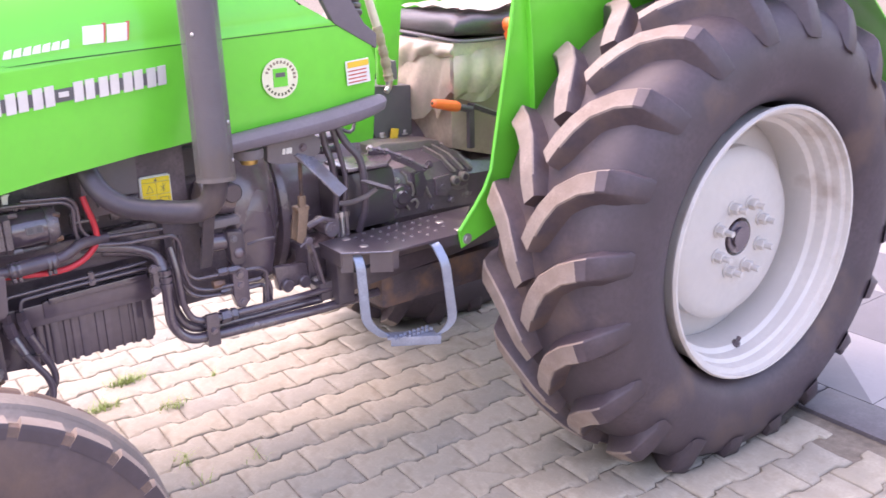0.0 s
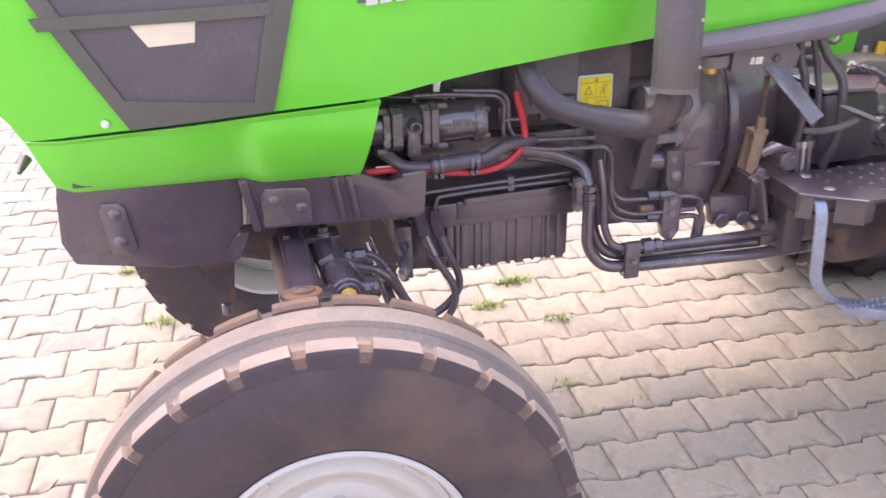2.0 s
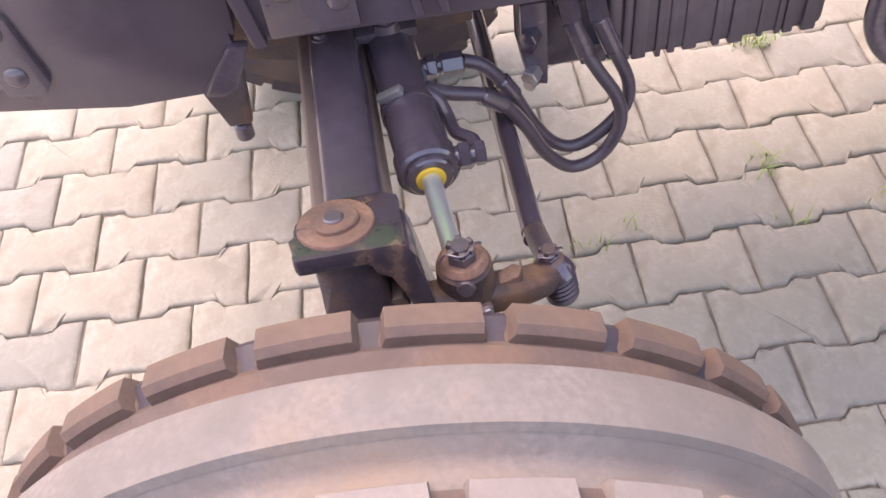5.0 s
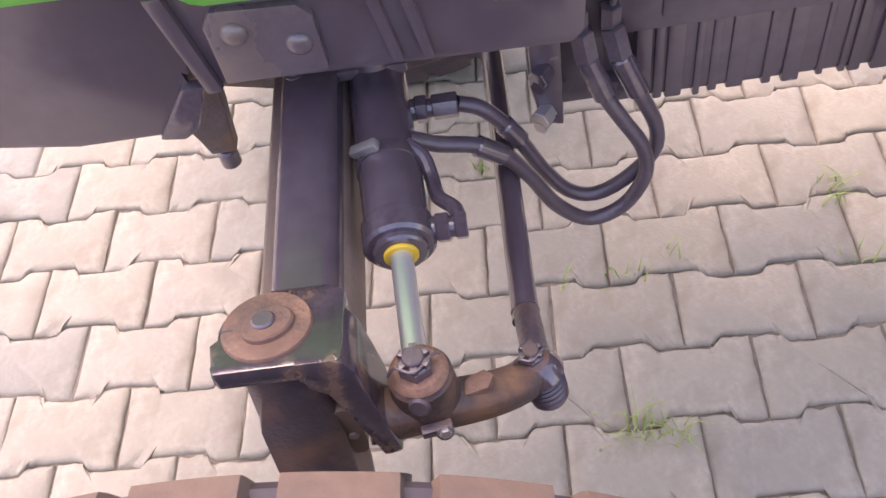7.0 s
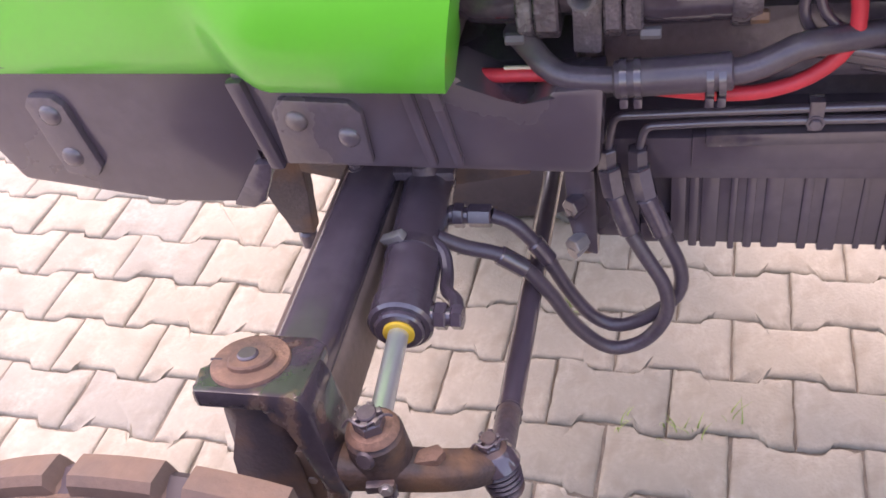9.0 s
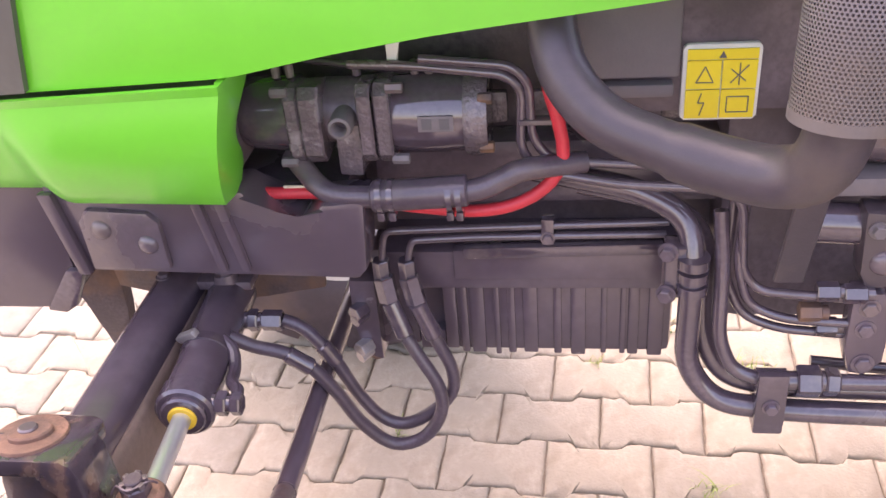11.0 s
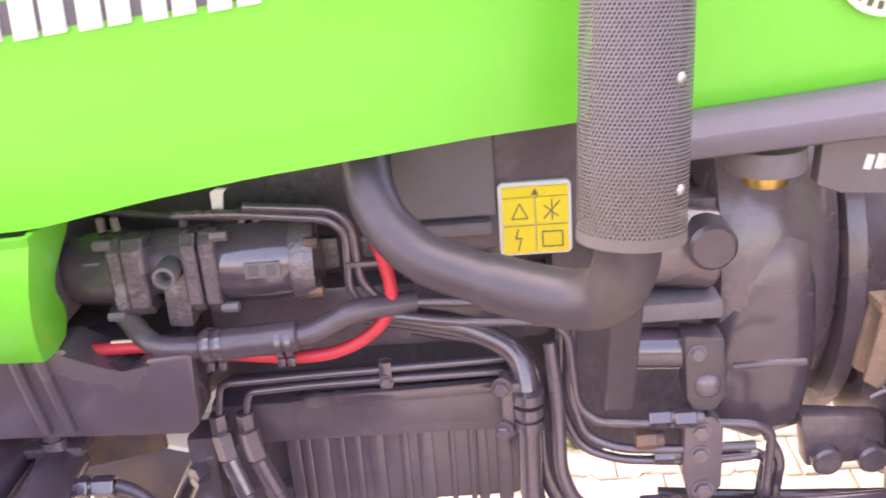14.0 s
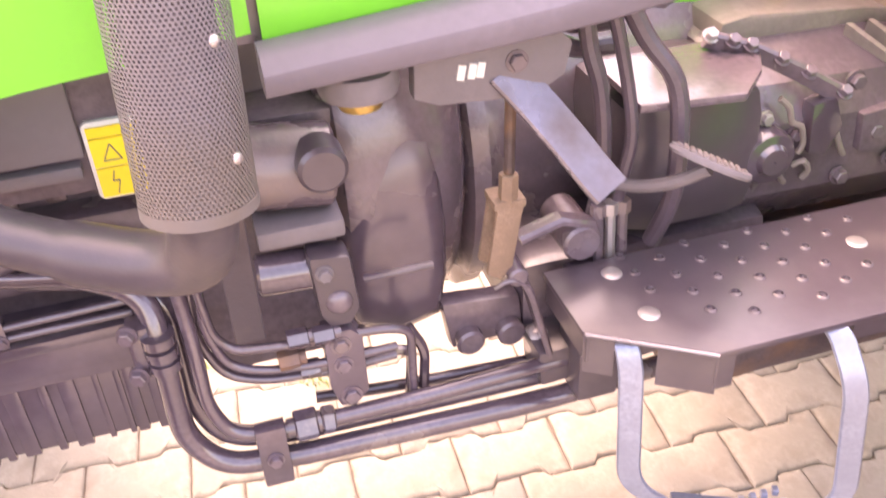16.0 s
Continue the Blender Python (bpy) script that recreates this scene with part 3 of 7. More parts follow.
def front_wheel(side):
    cx, cz, R = -0.053, 0.379, 0.383
    mid = 0.786
    s = side
    base = Matrix.Translation((cx, s * mid + (FAR if s > 0 else 0), cz)) @ turn("Z", -3.5) @ Matrix.Translation((0, -s * mid, 0))
    # carcass with grooves between the ribs
    g = R - 0.026
    E = R - 0.009                     # radius at the tread's edges
    half = [(0.199, 0.070), (0.210, 0.079), (0.240, 0.087), (0.285, 0.090), (0.315, 0.088), (0.336, 0.085), (E - 0.024, 0.0820), (E - 0.013, 0.0790), (E - 0.010, 0.074), (g + 0.002, 0.052), (g - 0.001, 0.043), (g, 0.033), (g, 0.028),
            (R - 0.006, 0.0235), (R - 0.001, 0.0205), (R, 0.009)]
    prof = [(r, mid + a) for r, a in half] + [(r, mid - a) for r, a in half[::-1]]
    bm = B()
    lathe(bm, [(r, s * a) for r, a in prof], (0, 0, 0), 120)
    tyre = part("front_tyre", bm, RUBBER, T, "black ribbed front tyre with dusty brown tread", 28)
    tyre.matrix_local = base
    # dusty skin of the grooves and of the shoulders' footing
    for name, hand, m, prof in (("outer_groove", 1, TREAD, [(R - 0.003, 0.0215), (R - 0.008, 0.0255), (g + 0.008, 0.031), (g + 0.004, 0.038), (g + 0.004, 0.046), (g + 0.008, 0.052), (E - 0.0085, 0.056)]),
                                ("slot_floor", 1, TREADIN, [(E - 0.0085, 0.0555), (E - 0.0055, 0.066), (E - 0.0065, 0.0785), (E - 0.016, 0.0815)]),
                                ("inner_groove", -1, TREADIN, [(R - 0.003, 0.0215), (R - 0.008, 0.0245), (g + 0.006, 0.030), (g + 0.004, 0.040), (g + 0.006, 0.050), (E - 0.016, 0.0585), (E - 0.018, 0.080)])):
        bm = B()
        prof = prof + [(g - 0.012, prof[-1][1]), (g - 0.012, prof[0][1])]
        lathe(bm, [(r, s * (mid + hand * a)) for r, a in prof], (0, 0, 0), 120)
        part(name, bm, m, tyre)
    n = 26
    for hand in (1, -1):
        bm = B()
        loops = []
        if hand > 0:
            for k in range(7):
                t = (k / 6 - 0.5) * 2 * math.pi / n
                ring = []
                for r, a, f in ((E - 0.026, 0.0838, 0.80), (E - 0.010, 0.0825, 0.80), (E - 0.003, 0.0812, 0.79), (E, 0.0795, 0.78), (R - 0.0055, 0.0555, 0.72), (R - 0.008, 0.0535, 0.74), (g - 0.002, 0.051, 0.80)):
                    ring.append(Vector((math.cos(t * f) * r, s * (mid + hand * a), math.sin(t * f) * r)))
                loops.append(ring)
        else:
            # an unbroken shoulder with a rounded notch at each step
            for k in range(25):
                u = k / 24 - 0.5
                t = u * 2 * math.pi / n
                e = max(0.0, (abs(u) - 0.375) / 0.125)
                dip = 0.0165 * math.sqrt(max(0.0, 1 - (1 - e) ** 2)) if e > 0 else 0.0
                ring = []
                for r, a in ((E - 0.030, 0.0835), (E - 0.009 - dip, 0.0815), (E - 0.002 - dip, 0.0795), (E - 0.001 - dip, 0.0765), (E + 0.001 - dip, 0.060), (E - 0.004 - dip * 0.8, 0.0545), (g - 0.004, 0.051)):
                    ring.append(Vector((math.cos(t) * r, s * (mid + hand * a), math.sin(t) * r)))
                loops.append(ring)
        rings(bm, loops)
        bmesh.ops.recalc_face_normals(bm, faces=bm.faces[:])
        me = bpy.data.meshes.new("shoulder_block")
        bm.to_mesh(me)
        bm.free()
        me.materials.append(LUGTOP if hand > 0 else TREADIN)
        me.materials.append(RUBBER)
        for p in me.polygons:
            if abs(p.normal.y) > 0.75 and abs(p.center.y + mid) > 0.07:
                p.material_index = 1
        smooth(me, 30)
        for i in range(n):
            share("shoulder_block", me, turn("Y", 360 / n * (i + (0.57 if hand > 0 else 0.10))), tyre)
    bm = B()
    lathe(bm, [(R - 0.006, s * (mid + 0.0245)), (R + 0.001, s * (mid + 0.0210)), (R + 0.003, s * (mid + 0.006)), (R + 0.003, s * (mid - 0.006)), (R + 0.001, s * (mid - 0.0210)), (R - 0.006, s * (mid - 0.0245))], (0, 0, 0), 120)
    part("centre_rib", bm, TREAD, tyre)
    # rim with a domed disc
    o = mid + 0.082
    bm = B()
    lathe(bm, [(0.199, s * o), (0.204, s * (o - 0.005)), (0.201, s * (o - 0.012)), (0.193, s * (o - 0.014)), (0.187, s * (o - 0.022)), (0.180, s * (o - 0.05)), (0.178, s * (o - 0.11)), (0.192, s * (o - 0.155)), (0.200, s * (o - 0.158)), (0.189, s * (o - 0.06)), (0.195, s * (o - 0.002))], (0, 0, 0), 72)
    rim = part("front_rim", bm, RIM, T, "silver painted steel front wheel rim")
    rim.matrix_local = base
    bm = B()
    d = o - 0.012
    lathe(bm, [(r, s * (d + a)) for r, a in ((0.035, -0.042), (0.088, -0.040), (0.099, -0.0415), (0.107, -0.046), (0.118, -0.044), (0.132, -0.030), (0.142, -0.020), (0.150, -0.016), (0.158, -0.018), (0.168, -0.026), (0.181, -0.024), (0.184, -0.030), (0.128, -0.060), (0.035, -0.058))], (0, 0, 0), 64)
    disc = part("disc", bm, RIM, rim)
    # two pressed notches at the rim of the disc
    for ang in (48, 132, 228, 312):
        t = radians(ang)
        bm = B()
        c = Vector((math.cos(t) * 0.170, s * (d - 0.025), math.sin(t) * 0.170))
        box(bm, c, (0.040, 0.004, 0.008), turn("Y", -ang + 90), bevel=0.0015)
        part("pressed_crease", bm, RIM, disc)
    bm = B()
    rod(bm, (0, s * (o - 0.09), 0), (0, s * (o - 0.026), 0), 0.040, 0.036, seg=28, chamfer=0.004)
    part("hub_cap", bm, GLOSS, rim)
    for i in range(6):
        t = 2 * math.pi * (i + 0.5) / 6
        c = Vector((math.cos(t) * 0.070, -s * 0.040, math.sin(t) * 0.070))
        bm = B()
        rod(bm, c + Vector((0, s * (d - 0.006), 0)), c + Vector((0, s * (d + 0.002), 0)), 0.0185, seg=18)
        rod(bm, c + Vector((0, s * (d), 0)), c + Vector((0, s * (d + 0.030), 0)), 0.0155, seg=6, chamfer=0.0015)
        rod(bm, c + Vector((0, s * (d + 0.028), 0)), c + Vector((0, s * (d + 0.044), 0)), 0.0085, seg=10)
        part("wheel_nut", bm, RIM, rim)
    bm = B()
    box(bm, (-0.02, s * (o - 0.025), 0.02), (0.034, 0.006, 0.016), bevel=0.002)
    part("hub_clip", bm, STEEL, rim)


front_wheel(-1)
front_wheel(1)


# ---- hood ----
HB = [(-0.56, 0.898), (-0.483, 0.902), (-0.30, 0.917), (-0.068, 0.940), (0.12, 0.947), (0.215, 0.963), (0.31, 0.975), (0.41, 0.984), (0.51, 0.994), (0.60, 1.000), (0.685, 1.010), (0.692, 0.988), (0.98, 1.007), (1.12, 1.034)]
HV = [(-0.62, 0.270), (-0.52, 0.312), (-0.44, 0.332), (-0.345, 0.348), (-0.30, 0.356), (-0.20, 0.378), (-0.068, 0.398), (0.11, 0.396), (0.25, 0.385), (0.40, 0.374), (0.62, 0.362), (1.12, 0.360)]


def hood_front(z):
    return -0.482 - 0.75 * max(0, z - 0.914) + (max(0, z - 1.25) * 1.6)


def hood_rear(z):
    return 1.117 if z < 1.17 else 1.117 - (z - 1.17) * 1.6


def hood_section(u, s):
    """Height and half breadth at a place s of 0 to 1 from the lower edge to the ridge."""
    zb = lerp(HB, u)
    zc = 1.205 + 0.05 * (u - 0.3)
    v = lerp(HV, u)
    if s <= 0.5:
        k = s / 0.5
        z = zb + (zc - zb) * k
        return z, v - 0.012 * (1 - k) ** 2 + 0.004 * math.sin(k * math.pi)
    k = (s - 0.5) / 0.5
    t = k * math.pi / 2
    return zc + 0.004 + 0.22 * math.sin(t) ** 0.9 * (0.35 * k + 0.65), 0.10 + (v - 0.104) * math.cos(t) ** 0.55


def hood_piece(name, u0, u1, label, cols):
    bm = B()
    S = [0, 0.06, 0.14, 0.24, 0.34, 0.42, 0.485, 0.5, 0.505, 0.53, 0.57, 0.62, 0.68, 0.75, 0.83, 0.91, 0.97, 1.0]
    grid = []
    for sgn, ss in ((-1, S), (1, S[-2::-1])):
        for s in ss:
            row = []
            for c in range(cols + 1):
                f = c / cols
                uu = u0 + (u1 - u0) * f
                z, v = hood_section(uu, s)
                # lean the ends with height
                if u0 < -0.4 and f < 0.5:
                    uu = hood_front(z) + (u0 + (u1 - u0) * 0.5 - hood_front(z)) * f / 0.5
                if u1 > 1.0 and f > 0.5:
                    h = u0 + (u1 - u0) * 0.5
                    uu = h + (hood_rear(z) - h) * (f - 0.5) / 0.5
                z, v = hood_section(uu, s)
                row.append((uu, YC + sgn * (v + YC), z))
            grid.append(row)
    shell(bm, grid, lambda p: Vector((p.x, YC + (p.y - YC) * 0.98, p.z - (0.004 if p.z > 1.25 else 0.0))))
    return part(name, bm, GREEN, T, label, 30)


hood = hood_piece("hood", -0.482, 0.683, "glossy green engine hood", 46)
cowl = hood_piece("rear_cowl", 0.691, 1.117, "glossy green rear cowl panel", 20)


def side_patch(outline, lift, thick, material, name, parent, label="", n=10):
    """A thin plate that follows the side of the hood: outline is four corners (x, z), lower front first, counter-clockwise."""
    (ax, az), (bx, bz), (cx, cz), (dx, dz) = outline
    grid = []
    for i in range(n + 1):
        f = i / n
        row = []
        for j in range(n + 1):
            g = j / n
            x = (ax * (1 - g) + bx * g) * (1 - f) + (dx * (1 - g) + cx * g) * f
            z = (az * (1 - g) + bz * g) * (1 - f) + (dz * (1 - g) + cz * g) * f
            zb = lerp(HB, x)
            zc = 1.205 + 0.05 * (x - 0.3)
            s = 0.5 * (z - zb) / (zc - zb)
            if s <= 0.5:
                _, v = hood_section(x, max(0.0, s))
            else:
                lo, hi = 0.5, 1.0
                for _k in range(20):
                    mm = (lo + hi) / 2
                    if hood_section(x, mm)[0] < z:
                        lo = mm
                    else:
                        hi = mm
                _, v = hood_section(x, lo)
            row.append((x, -(v + lift + thick), z))
        grid.append(row)
    bm = B()
    shell(bm, grid, lambda p: Vector((p.x, p.y + thick + 0.002, p.z)))
    return part(name, bm, material, parent, label)


# side grille: a frame of four strips round a mesh
GO = [(-0.305, 0.919), (-0.068, 0.943), (-0.003, 1.20), (-0.463, 1.20)]
GI = [(-0.306, 0.972), (-0.100, 0.960), (-0.055, 1.165), (-0.410, 1.165)]
mesh_panel = side_patch([(-0.300, 0.945), (-0.085, 0.950), (-0.030, 1.19), (-0.445, 1.18)], 0.001, 0.004, MESHG, "side_grille", T, "dark grey mesh side grille")
for k in range(4):
    j = (k + 1) % 4
    if k in (0, 2):
        q = [GO[k], GO[j], GI[j], GI[k]] if k == 0 else [GI[j], GI[k], GO[k], GO[j]][::1]
        q = [GO[0], GO[1], GI[1], GI[0]] if k == 0 else [GI[3], GI[2], GO[2], GO[3]]
    else:
        q = [GI[1], GO[1], GO[2], GI[2]] if k == 1 else [GO[0], GI[0], GI[3], GO[3]]
    side_patch(q, 0.003, 0.006, GRILLEF, "grille_frame", mesh_panel, n=6)
# light shining through the mesh, painted as a flat cream patch
side_patch([(-0.255, 1.060), (-0.182, 1.066), (-0.176, 1.108), (-0.285, 1.104)], 0.006, 0.001, CREAM, "reflector_patch", mesh_panel, "cream patch painted for light showing through the mesh", n=4)
side_patch([(-0.42, 1.09), (-0.06, 1.105), (-0.055, 1.125), (-0.43, 1.11)], 0.006, 0.005, GRILLEF, "grille_bar", mesh_panel, n=8)
dome(T, (-0.344, -0.345, 0.931), (0, -1, 0), 0.007, 0.003, WHITE, "hood_screw")


# lower green panel, with the swelling over the axle
def lower_panel():
    bm = B()
    grid = []
    R, C = 14, 44
    for i in range(R + 1):
        f = i / R
        row = []
        for c in range(C + 1):
            g = c / C
            top_l, bot_l, top_r, bot_r = -0.483, -0.443, 0.114, 0.078
            x = (bot_l + (top_l - bot_l) * f) * (1 - g) + (bot_r + (top_r - bot_r) * f) * g
            zt = lerp(HB, x) - 0.003
            k = min(1, max(0, (x + 0.138) / 0.05))
            k = k * k * (3 - 2 * k)
            zb = 0.800 - 0.001 * k
            z = zb + (zt - zb) * f
            v_top = lerp(HV, x) - 0.006
            v_bot = 0.300 + 0.04 * (x + 0.45) + 0.030 * k
            v = v_bot + (v_top - v_bot) * (f ** 0.75) + 0.010 * math.sin(math.pi * f) * (0.3 + k)
            v += 0.006 * (1 if f > 0.93 else 0)
            if x < -0.40:
                v -= 1.0 * (-0.40 - x) ** 1.6
            row.append((x, -v, z))
        grid.append(row)
    shell(bm, grid, lambda p: Vector((p.x - 0.002, p.y + 0.006, p.z)))
    lp = part("lower_side_panel", bm, GREEN, T, "glossy green lower front side panel", 30)
    # the return at its rear edge
    bm = B()
    loops = []
    for i in range(R + 1):
        f = i / R
        o = Vector(grid[i][-1])
        w = 0.055 + 0.03 * f + 0.012 * math.sin(f * 9)
        loops.append([o, o + Vector((0.004, w * 0.4, 0)), o + Vector((0.0, w, 0)), o + Vector((-0.006, w, 0)), o + Vector((-0.006, 0.01, 0))])
    rings(bm, loops)
    part("return_edge", bm, GREEN, lp)
    bm = B()
    fr = [grid[i][0] for i in range(R + 1)]
    g2 = [[(p[0] - 0.02 * math.sin(math.pi * k / 8), p[1] + 2 * (YC - p[1]) * k / 8, p[2]) for k in range(9)] for p in fr]
    shell(bm, g2, lambda p: Vector((p.x + 0.006, p.y, p.z)))
    part("front_face", bm, GREEN, lp)
    bm = B()
    grid2 = [[(x, 2 * YC - y, z) for x, y, z in row] for row in grid]
    shell(bm, grid2, lambda p: Vector((p.x, p.y - 0.006, p.z)))
    part("far_side", bm, GREEN, lp)


lower_panel()
bm = B()
box(bm, (-0.17, YC, 0.86), (0.50, 0.42, 0.10))
part("radiator_shroud", bm, OILY, T)
bm = B()
rod(bm, (-0.495, -0.255, 0.855), (-0.505, -0.285, 0.84), 0.011, 0.004, seg=10)
part("hood_latch", bm, BLACK, T)


# lettering as plain shapes on a dark band
def letters():
    band = side_patch([(0.082, 1.1125), (0.572, 1.1435), (0.572, 1.1685), (0.082, 1.1385)], 0.0005, 0.0012, CHARCOAL, "name_band", T, "dark band under silver nameplate shapes", n=12)
    x, n = 0.096, 10
    for i in range(n):
        w = 0.042 if i != 5 else 0.020
        z0 = 1.1085 + (x - 0.10) * 0.062
        h = 0.0395
        if i == 5:
            side_patch([(x, z0 + 0.015), (x + w, z0 + 0.016), (x + w, z0 + 0.026), (x, z0 + 0.025)], 0.002, 0.003, SILVER, "plate_dash", band, n=2)
        else:
            # two slanting bars stand in for each sign
            for a, b in ((0.0, 0.0190), (0.0235, 0.0420)):
                side_patch([(x + a, z0 + a * 0.09), (x + b, z0 + b * 0.09), (x + b + 0.002, z0 + b * 0.09 + h), (x + a + 0.002, z0 + a * 0.09 + h)], 0.002, 0.003, SILVER, "nameplate_bar", band, n=2)
        x += w + 0.0095


letters()
for k, (a, b) in enumerate(((0.418, 0.460), (0.467, 0.509))):
    side_patch([(a, 1.235), (b, 1.236), (b + 0.006, 1.271), (a + 0.006, 1.270)], 0.001, 0.001, WHITE, "model_plate", T, "white plain shape with a red edge")
    side_patch([(b - 0.004, 1.236), (b + 0.004, 1.2365), (b + 0.012, 1.274), (b + 0.004, 1.2735)], 0.0005, 0.001, REDPRINT, "red_edge", T, n=2)
for i in range(7):
    a = 0.262 + i * 0.0185
    side_patch([(a, 1.222 + i * 0.0016), (a + 0.016, 1.2225 + i * 0.0016), (a + 0.020, 1.239 + i * 0.0016), (a + 0.006, 1.236 + i * 0.0016)], 0.0008, 0.0008, SILVER, "script_shape", T, n=2)


# shade of the pressed seam along hood and cowl shoulder, painted as dark strips
for k, (a, b) in enumerate(((-0.02, 0.30), (0.30, 0.675), (0.70, 1.02))):
    za, zb = 1.2005 + 0.025 * a, 1.2005 + 0.025 * b
    side_patch([(a, za), (b, zb), (b, zb + 0.0024), (a, za + 0.0024)], 0.0002, 0.0006, SEAM, "pressed_seam", T if k == 2 else hood, n=14)


def round_sticker():
    c = Vector((0.850, -0.3665, 1.121))
    bm = B()
    rod(bm, c, c + Vector((0, -0.0015, 0)), 0.046, seg=40)
    st = part("round_sticker", bm, IVORY, T, "round ivory dealer sticker with a green square")
    bm = B()
    box(bm, c + Vector((0, -0.002, 0.002)), (0.036, 0.002, 0.042), bevel=0)
    part("green_square", bm, GREEN, st)
    bm = B()
    box(bm, c + Vector((0, -0.003, 0.008)), (0.024, 0.002, 0.010), bevel=0)
    part("dark_bar", bm, CHARCOAL, st)
    for i in range(24):
        t = radians(202 + i * 14.2)
        if i in (10, 23):
            continue
        bm = B()
        box(bm, c + Vector((math.cos(t) * 0.037, -0.0022, math.sin(t) * 0.037)), (0.0042, 0.0012, 0.0065), turn("Y", -math.degrees(t) - 90), bevel=0)
        part("print_bar", bm, OLIVE if i < 10 else TAN, st)
    c = Vector((1.062, -0.3660, 1.114))
    bm = B()
    box(bm, c, (0.066, 0.0016, 0.058), turn("Y", -4), bevel=0)
    st = part("caution_sticker", bm, WHITE, T, "white caution sticker with a yellow heading")
    bm = B()
    box(bm, c + Vector((0, -0.0014, 0.019)), (0.060, 0.0012, 0.014), turn("Y", -4), bevel=0)
    part("yellow_heading", bm, YELLOW, st)
    for i in range(4):
        bm = B()
        box(bm, c + Vector((-0.002, -0.0014, 0.004 - i * 0.009)), (0.052, 0.001, 0.003), turn("Y", -4), bevel=0)
        part("print_bar", bm, REDPRINT, st)


round_sticker()


# grey moulding under the cowl
def moulding():
    bm = B()
    pts = [(0.684, 0.987, 0.0185), (0.78, 0.994, 0.020), (0.88, 1.001, 0.022), (0.97, 1.009, 0.0235), (1.05, 1.020, 0.0235), (1.095, 1.028, 0.022), (1.122, 1.034, 0.018), (1.131, 1.038, 0.009)]
    sec = [(-1, 0.22), (-1.03, 0.12), (-1, -0.40), (-0.85, -0.80), (-0.5, -1), (0.6, -1), (1, -0.7), (1, 0.9), (0.5, 1.02), (-0.1, 0.97), (-0.45, 0.78)]
    loops = []
    for i, (x, z, h) in enumerate(pts):
        k = 0.45 if i == len(pts) - 1 else 0.85 if i == len(pts) - 2 else 1
        loops.append([Vector((x, -0.374 + 0.021 * a * k, z + h * b)) for a, b in sec])
    rings(bm, loops)
    part("lower_moulding", bm, PLASTIC, T, "dark grey plastic moulding under the cowl", 24)
    bm = B()
    prism(bm, [(0.69, 1.06), (0.69, 0.975), (0.95, 0.993), (1.09, 1.02), (1.09, 1.08)], -0.336, -0.32, 0.0)
    part("moulding_liner", bm, CAST, T)
    bm = B()
    prism(bm, [(0.955, 1.35), (0.972, 1.290), (1.003, 1.232), (1.121, 1.163), (1.121, 1.201), (1.083, 1.224), (1.047, 1.283), (1.03, 1.35)], -0.366, -0.345, 0.004)
    part("cowl_trim", bm, PLASTIC, T)
    for i in range(5):
        bm = B()
        tube(bm, curve_points([(1.055 + i * 0.004, -0.27, 1.262 + i * 0.016), (1.085, -0.31, 1.252 + i * 0.016), (1.122 - i * 0.003, -0.29, 1.246 + i * 0.016)]), 0.0095, 8)
        part("boot_fold", bm, HOSE, T)


moulding()


